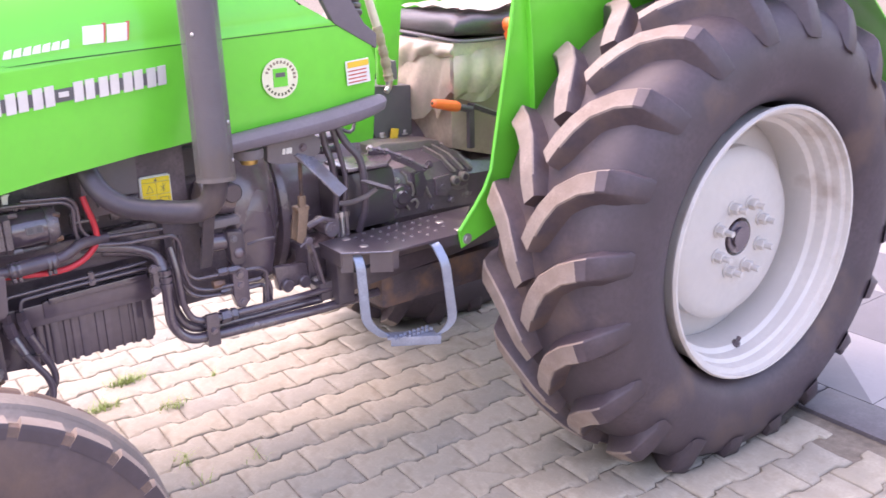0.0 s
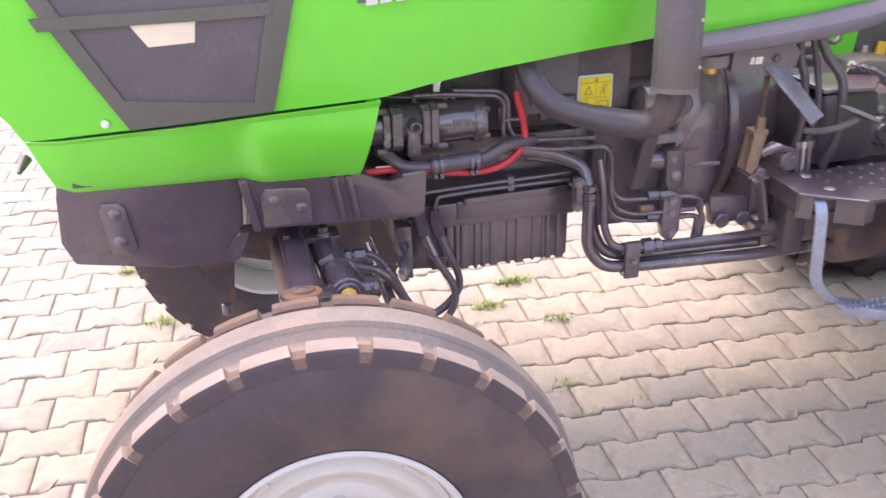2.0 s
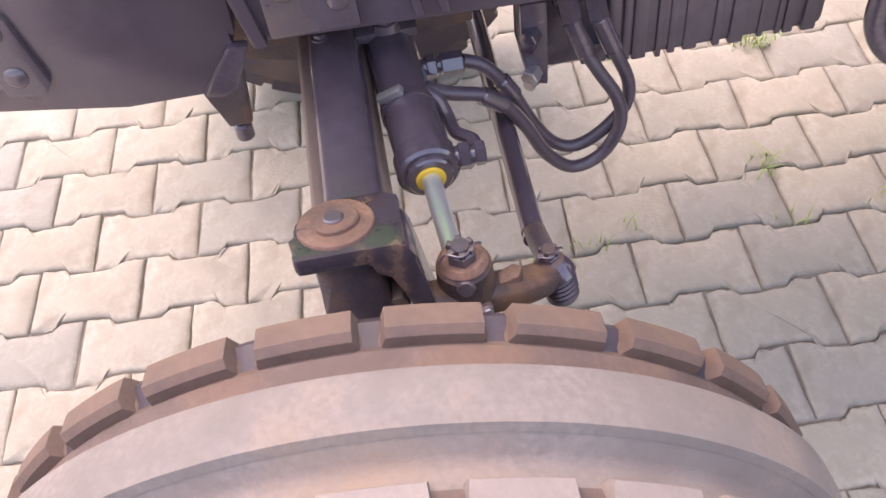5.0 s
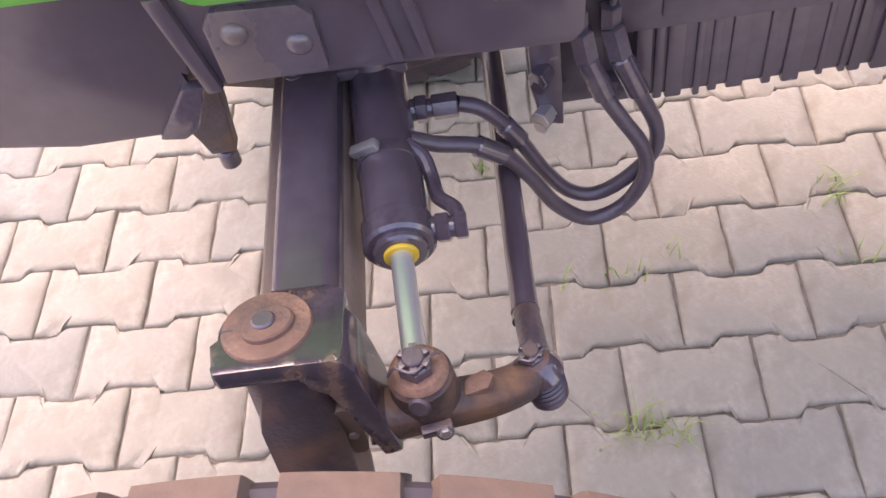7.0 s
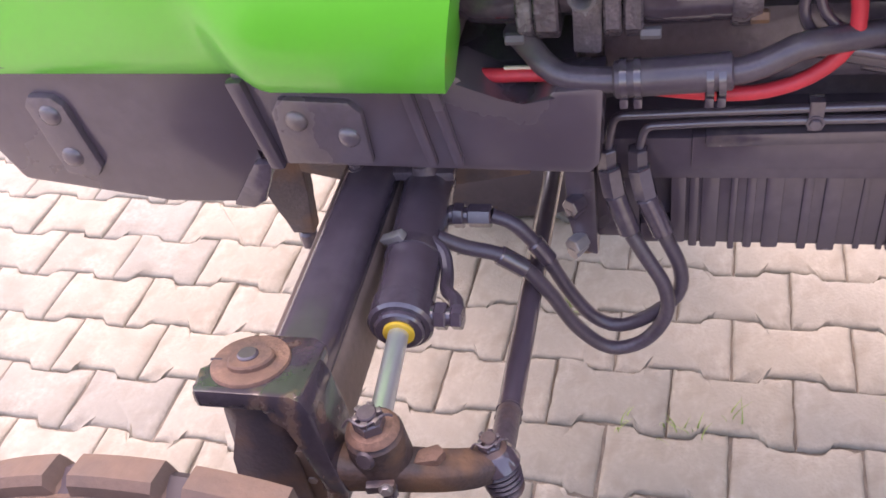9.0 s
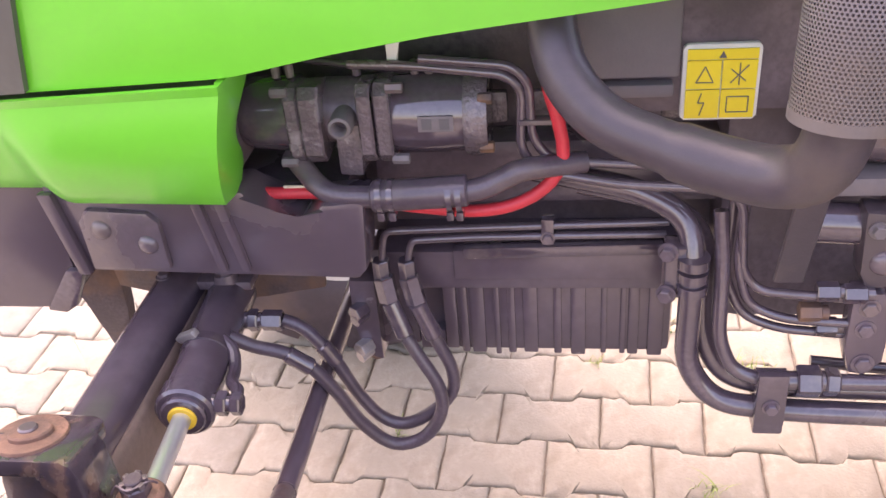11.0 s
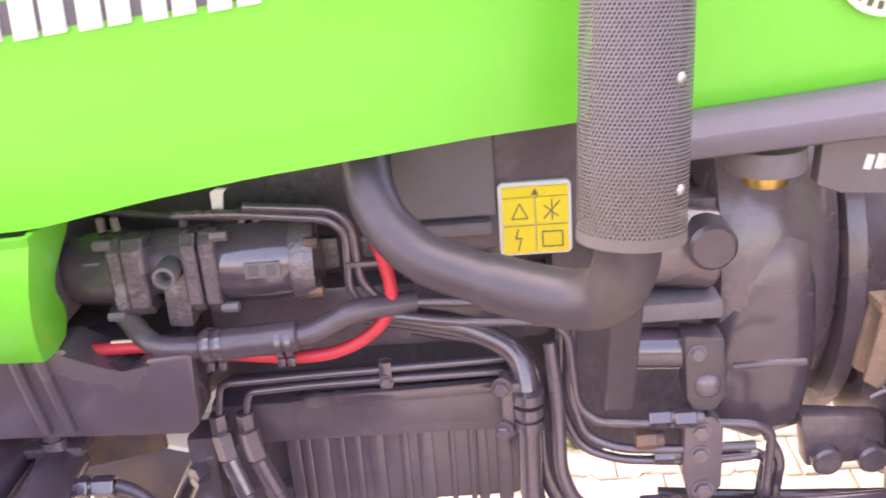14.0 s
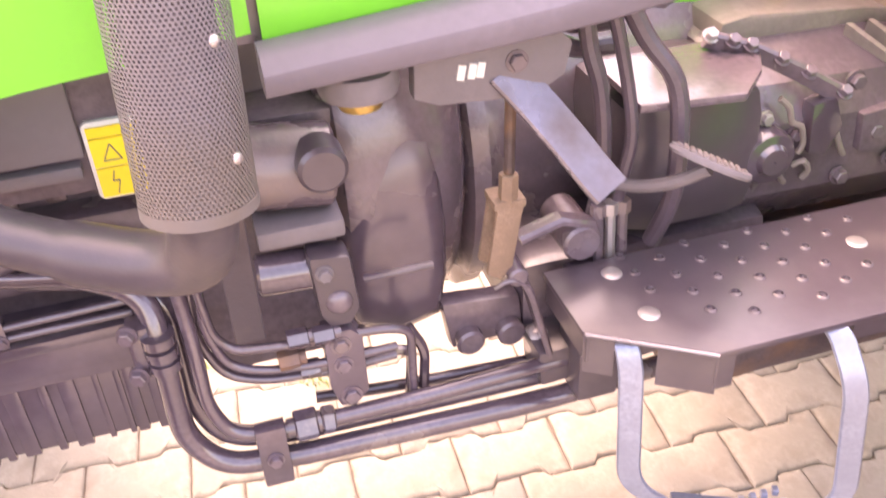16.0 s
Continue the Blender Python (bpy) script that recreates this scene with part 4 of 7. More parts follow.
# ---- front frame ----
def front_frame():
    bm = B()
    prism(bm, [(-0.450, 0.815), (-0.452, 0.790), (-0.460, 0.705), (-0.442, 0.660), (-0.27, 0.629), (-0.178, 0.629), (-0.160, 0.640), (-0.150, 0.676), (-0.138, 0.700), (-0.132, 0.815)], -0.300, 0.100, 0.008)
    fr = part("front_carrier", bm, BLACK, T, "black painted front weight carrier")
    bm = B()
    prism(bm, [(-0.190, 0.634), (-0.150, 0.690), (-0.128, 0.690), (-0.136, 0.672), (-0.150, 0.640), (-0.166, 0.630)], -0.310, -0.296, 0.004)
    part("folded_corner", bm, GLOSS, fr)
    for s in (-1, 1):
        bm = B()
        prism(bm, [(-0.139, 0.806), (-0.119, 0.697), (0.195, 0.686), (0.205, 0.698), (0.211, 0.782), (0.165, 0.778), (0.140, 0.758), (0.115, 0.765), (0.082, 0.795)], YC + s * 0.220, YC + s * 0.162, 0.007)
        rail = part("side_rail", bm, BLACK, T, "black steel side rail above the front axle")
        if s < 0:
            bm = B()
            prism(bm, [(-0.141, 0.800), (-0.121, 0.697), (-0.106, 0.697), (-0.124, 0.800)], -0.329, -0.316, 0.004)
            part("upright_rib", bm, BLACK, rail)
            for x in (0.032, 0.058):
                bm = B()
                prism(bm, [(x - 0.006, 0.788), (x + 0.010, 0.700), (x + 0.020, 0.700), (x + 0.006, 0.788)], -0.328, -0.316, 0.004)
                part("upright_rib", bm, BLACK, rail)
            bm = B()
            prism(bm, [(-0.102, 0.704), (-0.103, 0.765), (-0.093, 0.780), (-0.024, 0.775), (-0.013, 0.763), (-0.012, 0.704)], -0.328, -0.316, 0.004)
            pad = part("bolt_pad", bm, CAST, rail)
            dome(pad, (-0.079, -0.328, 0.756), (0, -1, 0), 0.0115, 0.006)
            dome(pad, (-0.030, -0.328, 0.737), (0, -1, 0), 0.0115, 0.006)
    bm = B()
    prism(bm, [(-0.375, 0.676), (-0.386, 0.764), (-0.378, 0.776), (-0.351, 0.774), (-0.341, 0.764), (-0.329, 0.684), (-0.339, 0.671)], -0.309, -0.297, 0.004)
    pad = part("bolt_pad", bm, CAST, fr)
    dome(pad, (-0.360, -0.309, 0.753), (0, -1, 0), 0.0125, 0.006)
    dome(pad, (-0.358, -0.309, 0.699), (0, -1, 0), 0.0125, 0.006)
    # hanging lug under the carrier
    bm = B()
    prism(bm, [(-0.262, 0.64), (-0.158, 0.64), (-0.166, 0.545), (-0.172, 0.482), (-0.202, 0.482), (-0.212, 0.520), (-0.222, 0.555)], -0.186, -0.164, 0.004)
    lug = part("tow_bracket", bm, RUSTB, T, "dusty black bracket plate hanging under the carrier")
    bm = B()
    prism(bm, [(-0.240, 0.64), (-0.160, 0.64), (-0.167, 0.52), (-0.195, 0.50)], -0.050, -0.025, 0.004)
    part("far_plate", bm, RUSTB, lug)
    bm = B()
    rod(bm, (-0.188, -0.174, 0.478), (-0.188, -0.174, 0.452), 0.012, seg=12, chamfer=0.003)
    part("bolt", bm, CAST, lug)
    # brown pivot plate between the carrier and the axle, with a pale lower flange
    bm = B()
    prism(bm, [(-0.165, 0.655), (-0.160, 0.590), (-0.085, 0.570), (0.02, 0.570), (0.115, 0.588), (0.115, 0.655)], -0.196, -0.186, 0.003)
    part("pivot_plate", bm, RUSTB, T, "dark brown pivot plate above the axle")
    # cross member that closes the frame under the engine
    bm = B()
    box(bm, (0.03, YC, 0.72), (0.30, 0.30, 0.10), bevel=0.008)
    part("cross_member", bm, CAST, T)


front_frame()


# ---- front axle and steering ----
def axle():
    def beam(bm, p, q, w, h):
        p, q = Vector(p), Vector(q)
        d = (q - p).normalized()
        sx = d.cross(Vector((0, 0, 1))).normalized()
        up = sx.cross(d).normalized()
        loops = []
        for c in (p, q):
            ring = []
            for k in range(24):
                t = 2 * math.pi * k / 24
                u, v = math.cos(t), math.sin(t)
                ring.append(c + sx * w * math.copysign(abs(u) ** 0.62, u) + up * h * math.copysign(abs(v) ** 0.62, v))
            loops.append(ring)
        rings(bm, loops)
    bm = B()
    beam(bm, (-0.048, -0.565, 0.620), (-0.048, -0.12, 0.620), 0.0285, 0.030)
    ax = part("front_axle", bm, BLACK, T, "black steel front axle beam", 60)
    bm = B()
    beam(bm, (-0.052, -0.17, 0.622), (-0.052, -0.03, 0.622), 0.036, 0.042)
    part("outer_beam", bm, BLACK, ax)
    bm = B()
    beam(bm, (-0.048, 0.265, 0.620), (-0.048, -0.08, 0.620), 0.0285, 0.030)
    part("far_beam", bm, BLACK, ax)
    bm = B()
    beam(bm, (-0.022, -0.605, 0.585), (-0.022, -0.15, 0.585), 0.010, 0.036)
    part("web_plate", bm, WEB, ax)
    # the beam's lit front side, put in as a light brown strip
    bm = B()
    beam(bm, (-0.081, -0.545, 0.590), (-0.081, -0.15, 0.590), 0.010, 0.036)
    part("web_plate", bm, WEB, ax)
    bolt(ax, (-0.060, -0.262, 0.649), (0, 0, 1), 0.007, 0.006)
    for s in (-1, 1):
        # upright post down to the hub, the bent knuckle plate over it and the kingpin cap, all leaning in at the top
        lean = Matrix.Translation((0, s * 0.565, 0.684)) @ turn("X", 11 * s) @ Matrix.Translation((0, -s * 0.565, -0.684))

        def leaning(bm):
            bmesh.ops.transform(bm, matrix=lean, verts=bm.verts[:])
            return bm
        bm = B()
        prism(bm, [(-0.088, 0.668), (-0.086, 0.60), (-0.086, 0.50), (-0.088, 0.37), (-0.032, 0.35), (-0.026, 0.48), (-0.026, 0.60), (-0.026, 0.668)], s * 0.592, s * 0.536, 0.017)
        kp = part("kingpin_housing", leaning(bm), RUSTB, T, "black painted kingpin housing with rust showing", 60)
        bm = B()
        rim = [(-0.0615 + 0.037 * math.cos(t), s * 0.565 - s * 0.037 * math.sin(t)) for t in [math.radians(90 + 12 * k) for k in range(10)]]
        slab(bm, [(-0.009, s * 0.604), (-0.006, s * 0.600), (-0.006, s * 0.534), (-0.020, s * 0.526)] + rim + [(-0.1005, s * 0.597), (-0.097, s * 0.604)], 0.666, 0.6838, 0.005)
        prism(bm, [(-0.040, 0.6845), (-0.014, 0.6845), (-0.005, 0.680), (0.001, 0.668), (0.005, 0.640), (0.010, 0.610), (0.019, 0.575), (0.003, 0.571), (-0.006, 0.606), (-0.011, 0.636), (-0.019, 0.654), (-0.032, 0.663), (-0.040, 0.665)], s * 0.6055, s * 0.550, 0.0045)
        part("knuckle_plate", leaning(bm), KNUCKLE, kp, "black paint chipped at the edges", 50)
        bm = B()
        lathe(bm, [(0.001, 0.6875), (0.0305, 0.6875), (0.0325, 0.6868), (0.0335, 0.685), (0.0335, 0.676), (0.001, 0.676)], (-0.0615, s * 0.565, 0), 40, "z")
        part("cap", leaning(bm), RUST, kp, "rusty brown kingpin cap")
        bm = B()
        lathe(bm, [(0.001, 0.6925), (0.0145, 0.6925), (0.0160, 0.691), (0.0165, 0.686), (0.001, 0.686)], (0, 0, 0), 28, "z")
        bmesh.ops.scale(bm, vec=(1.22, 0.95, 1), verts=bm.verts[:])
        bmesh.ops.transform(bm, matrix=Matrix.Translation((-0.0590, s * 0.568, 0)) @ turn("Z", 28), verts=bm.verts[:])
        part("lock_plate", leaning(bm), RUST, kp)
        bm = B()
        rod(bm, (-0.0620, s * 0.566, 0.690), (-0.0620, s * 0.566, 0.6950), 0.0090, seg=24, chamfer=0.0015)
        part("kingpin", leaning(bm), CAST, kp)
        bm = B()
        box(bm, (-0.0905, s * 0.5675, 0.6872), (0.010, 0.0018, 0.0012), bevel=0)
        part("cap_slot", leaning(bm), CAST, kp)
        bm = B()
        box(bm, (-0.030, s * 0.601, 0.575), (0.030, 0.006, 0.010), turn("Y", 32), bevel=0.002)
        tb = part("grease_tab", bm, RUST, kp)
        bolt(tb, (-0.021, s * 0.604, 0.581), (0, s, 0), 0.0045, 0.003, STEEL)
        bm = B()
        rod(bm, (-0.05, s * 0.57, 0.42), (-0.053, s * 0.70, 0.379), 0.05, 0.04, seg=20)
        rod(bm, (-0.053, s * 0.69, 0.379), (-0.053, s * 0.80, 0.379), 0.07, 0.065, seg=24, chamfer=0.006)
        part("wheel_spindle", bm, RUSTB, kp)
        kp.location = (0, FAR if s > 0 else 0, 0)
    # steering arm, near side: from the plate down and back to the ball joint
    arm_pts = curve_points([(0.012, -0.553, 0.553), (0.030, -0.550, 0.549), (0.050, -0.546, 0.545), (0.076, -0.541, 0.538), (0.104, -0.532, 0.527), (0.127, -0.518, 0.513), (0.140, -0.506, 0.507)], 0.008)
    bm = B()
    loops = []
    for i, p in enumerate(arm_pts):
        f = i / (len(arm_pts) - 1)
        w, h = 0.0190 - 0.003 * f, 0.0180 - 0.005 * f
        d = (arm_pts[min(i + 1, len(arm_pts) - 1)] - arm_pts[max(i - 1, 0)]).normalized()
        sx = d.cross(Vector((0, 0, 1))).normalized()
        up = sx.cross(d).normalized()
        loops.append([p + sx * w * math.copysign(abs(math.cos(t)) ** 0.6, math.cos(t)) + up * h * math.copysign(abs(math.sin(t)) ** 0.6, math.sin(t)) for t in [k * math.pi / 8 for k in range(16)]])
    rings(bm, loops)
    arm = part("steering_arm", bm, RUSTI, T, "rusty forged steering arm", 50)
    bm = B()
    rod(bm, (0.057, -0.538, 0.545), (0.056, -0.538, 0.586), 0.0265, 0.0245, seg=32, chamfer=0.004)
    part("boss", bm, RUSTI, arm)
    bm = B()
    rod(bm, (0.056, -0.538, 0.584), (0.056, -0.538, 0.592), 0.0225, 0.021, seg=28, chamfer=0.003)
    part("washer", bm, RUST, arm)
    bm = B()
    rod(bm, (0.0545, -0.560, 0.577), (0.0535, -0.565, 0.579), 0.0085, seg=18, chamfer=0.002)
    part("grease_plug", bm, RUSTB, arm)
    bm = B()
    slab(bm, [(0.084, -0.545), (0.104, -0.540), (0.110, -0.529), (0.102, -0.522), (0.086, -0.530)], 0.540, 0.5525, 0.004)
    part("raised_pad", bm, RUST, arm)

    def castle(parent, c, r, z0, z1):
        """A slotted nut with its split pin."""
        bm = B()
        rod(bm, (c[0], c[1], z0), (c[0], c[1], z1), r, seg=6, chamfer=0.0015)
        nut = part("castle_nut", bm, CAST, parent)
        bm = B()
        rod(bm, (c[0], c[1], z1 - 0.001), (c[0], c[1], z1 + 0.007), r * 0.62, seg=14, chamfer=0.001)
        part("stud", bm, RUSTB, nut)
        for k in range(6):
            t = (k + 0.5) * math.pi / 3
            bm = B()
            box(bm, (c[0] + math.cos(t) * r * 0.74, c[1] + math.sin(t) * r * 0.74, z1 + 0.002), (r * 0.35, r * 0.42, 0.006), turn("Z", math.degrees(t)), bevel=0.0008)
            part("nut_crown", bm, CAST, nut)
        bm = B()
        tube(bm, curve_points([(c[0] - r * 1.5, c[1] - 0.007, z1 - 0.006), (c[0] - r, c[1] - 0.006, z1 + 0.003), (c[0], c[1] - r * 0.9, z1 + 0.004), (c[0] + r, c[1] + 0.002, z1 + 0.002), (c[0] + r * 1.35, c[1] + 0.006, z1 - 0.004)], 0.003), 0.0012, 6)
        part("split_pin", bm, CAST, nut)
    castle(arm, (0.055, -0.5385), 0.0135, 0.591, 0.603)
    bm = B()
    box(bm, (0.063, -0.568, 0.551), (0.024, 0.008, 0.009), turn("Z", 10), bevel=0.002)
    tab = part("stop_tab", bm, RUSTB, arm)
    bolt(tab, (0.069, -0.572, 0.5535), (0.2, -1, 0.3), 0.0045, 0.004, STEEL)
    bm = B()
    rod(bm, (0.067, -0.562, 0.545), (0.067, -0.563, 0.531), 0.007, seg=12, chamfer=0.002)
    part("stop_bolt", bm, CAST, arm)
    arm.location = (-0.017, -0.050, 0.049)
    # tie rod and its leaning ball joint, held in the eye at the arm's end
    top, foot = Vector((0.1224, -0.551, 0.571)), Vector((0.1335, -0.561, 0.527))
    ax_dir = (foot - top).normalized()
    bm = B()
    rod(bm, top + ax_dir * 0.004, top + ax_dir * 0.023, 0.0180, 0.0215, seg=28, chamfer=0.004)
    tie = part("ball_joint", bm, GLOSS, T, "greasy black ball joint with castle nut", 40)
    bm = B()
    rod(bm, top, top + ax_dir * 0.006, 0.0125, 0.014, seg=24, chamfer=0.002)
    part("washer", bm, RUSTB, tie)
    castle(tie, (top.x, top.y), 0.0108, top.z - 0.001, top.z + 0.007)
    for k in range(4):
        bm = B()
        p = top + ax_dir * (0.0225 + 0.0058 * k)
        rod(bm, p, p + ax_dir * 0.0052, 0.0195 - 0.0006 * k, 0.0183 - 0.0006 * k, seg=24, chamfer=0.0018)
        part("rubber_boot", bm, HOSE, tie)
    bm = B()
    rod(bm, foot, foot + ax_dir * 0.010, 0.0165, 0.014, seg=22, chamfer=0.003)
    part("socket_cap", bm, RUSTB, tie)
    bm = B()
    rod(bm, top + ax_dir * 0.024, Vector((0.1238, -0.470, 0.522)), 0.0120, 0.0118, seg=18, chamfer=0.002)
    part("rod_end", bm, RUSTB, tie)
    bm = B()
    rod(bm, (0.1236, -0.484, 0.5225), (0.131, 0.22, 0.528), 0.0122, seg=18)
    part("tie_rod", bm, BLACK, T, "black steel tie rod")
    for y in (-0.486, -0.476):
        bm = B()
        rod(bm, (0.1237, y, 0.5225), (0.1237, y + 0.003, 0.5225), 0.0131, seg=18)
        part("rod_clamp", bm, GLOSS, tie)
    # steering cylinder
    a, b = Vector((0.012, -0.245, 0.612)), Vector((0.0265, -0.450, 0.612))
    d = (b - a).normalized()
    bm = B()
    rod(bm, a - d * 0.01, b, 0.0285, seg=32, chamfer=0.003)
    cyl = part("steering_cylinder", bm, BLACK, T, "black hydraulic steering cylinder")
    bm = B()
    rod(bm, b - d * 0.022, b + d * 0.006, 0.0315, seg=32, chamfer=0.003)
    rod(bm, b + d * 0.004, b + d * 0.012, 0.024, seg=28, chamfer=0.002)
    part("gland", bm, GLOSS, cyl)
    bm = B()
    rod(bm, b + d * 0.008, b + d * 0.015, 0.0150, seg=28, chamfer=0.001)
    part("wiper_seal", bm, YELLOW, cyl, "yellow rod seal")
    bm = B()
    rod(bm, b, Vector((0.035, -0.578, 0.614)), 0.0098, seg=28)
    part("piston_rod", bm, CHROME, cyl, "chrome piston rod")
    bm = B()
    c = a + d * 0.117
    rod(bm, c - d * 0.006, c + d * 0.006, 0.0303, seg=32)
    part("hose_clip", bm, GLOSS, cyl)
    sx = d.cross(Vector((0, 0, 1))).normalized()
    bm = B()
    box(bm, c + Vector((-0.017, 0.0, 0.0275)), (0.030, 0.010, 0.009), turn("Y", -32) @ turn("Z", -15), bevel=0.002)
    part("clip_screw", bm, STEEL, cyl)
    bm = B()
    rod(bm, (0.013, -0.252, 0.634), (0.012, -0.251, 0.648), 0.016, 0.014, seg=16)
    rod(bm, (0.012, -0.251, 0.648), (0.012, -0.251, 0.660), 0.011, seg=6, chamfer=0.001)
    box(bm, (0.010, -0.235, 0.634), (0.07, 0.05, 0.012), bevel=0.003)
    part("anchor_bolt", bm, CAST, cyl)
    for y, x0, x1, z in ((-0.291, 0.037, 0.088, 0.608), (-0.441, 0.048, 0.085, 0.614)):
        bm = B()
        rod(bm, (x0, y, z), (x0 + 0.012, y, z), 0.011, seg=16)
        rod(bm, (x0 + 0.010, y, z), (x0 + 0.022, y, z), 0.0135, seg=6, chamfer=0.0015)
        rod(bm, (x0 + 0.021, y, z), (x0 + 0.027, y, z), 0.0095, seg=16)
        rod(bm, (x0 + 0.026, y, z), (x1, y, z), 0.0125, seg=6, chamfer=0.0015)
        part("port_fitting", bm, GLOSS, cyl)
    # hoses
    for k, pts in enumerate((
            [(0.087, -0.290, 0.608), (0.111, -0.289, 0.594), (0.139, -0.290, 0.553), (0.163, -0.292, 0.501), (0.188, -0.292, 0.462), (0.216, -0.292, 0.450), (0.248, -0.290, 0.465), (0.277, -0.284, 0.494), (0.280, -0.280, 0.528), (0.262, -0.276, 0.574), (0.244, -0.270, 0.619), (0.237, -0.264, 0.640)],
            [(0.040, -0.340, 0.622), (0.065, -0.336, 0.605), (0.099, -0.331, 0.591), (0.125, -0.328, 0.568), (0.148, -0.324, 0.528), (0.172, -0.320, 0.475), (0.206, -0.315, 0.438), (0.243, -0.309, 0.445), (0.266, -0.302, 0.480), (0.264, -0.295, 0.516), (0.242, -0.287, 0.556), (0.221, -0.277, 0.595), (0.208, -0.265, 0.640)])):
        bm = B()
        cp = curve_points(pts, 0.009)
        tube(bm, cp, 0.0080, 12)
        hz = part("steering_hose", bm, HOSE, T, "black rubber hydraulic hose")
        bm = B()
        q = cp[int(len(cp) * 0.14)], cp[int(len(cp) * 0.20)]
        rod(bm, q[0], q[1], 0.0105, seg=14, chamfer=0.002)
        part("crimp_sleeve", bm, GLOSS, hz)
        bm = B()
        rod(bm, cp[-8], cp[-3], 0.0112, seg=14, chamfer=0.002)
        part("crimp_sleeve", bm, GLOSS, hz)
        bm = B()
        rod(bm, cp[-3], cp[-1] + Vector((0, 0, 0.012)), 0.0125, seg=6, chamfer=0.001)
        part("hose_nut", bm, GLOSS, hz)
    bm = B()
    tube(bm, curve_points([(0.038, -0.352, 0.628), (0.052, -0.362, 0.620), (0.058, -0.382, 0.610), (0.062, -0.405, 0.612), (0.076, -0.425, 0.618), (0.078, -0.440, 0.616)], 0.006), 0.0068, 10)
    part("short_hose", bm, HOSE, cyl)
    # block with two bolts beside the hoses
    bm = B()
    prism(bm, [(0.134, 0.640), (0.166, 0.640), (0.166, 0.520), (0.142, 0.530), (0.134, 0.575)], -0.185, -0.140, 0.005)
    vb = part("hose_bracket", bm, BLACK, T, "black bracket block beside the oil sump")
    for z in (0.600, 0.545):
        bm = B()
        rod(bm, (0.150, -0.183, z), (0.139, -0.198, z), 0.011, seg=6, chamfer=0.001)
        rod(bm, (0.150, -0.183, z - 0.008), (0.139, -0.198, z - 0.010), 0.008, seg=6)
        part("bolt", bm, STEEL if z < 0.59 else GLOSS, vb)
    bm = B()
    rod(bm, (0.152, -0.160, 0.530), (0.152, -0.160, 0.508), 0.010, seg=14, chamfer=0.002)
    part("bolt", bm, RUSTB, vb)
    vb.location = (0.026, -0.066, -0.004)


axle()


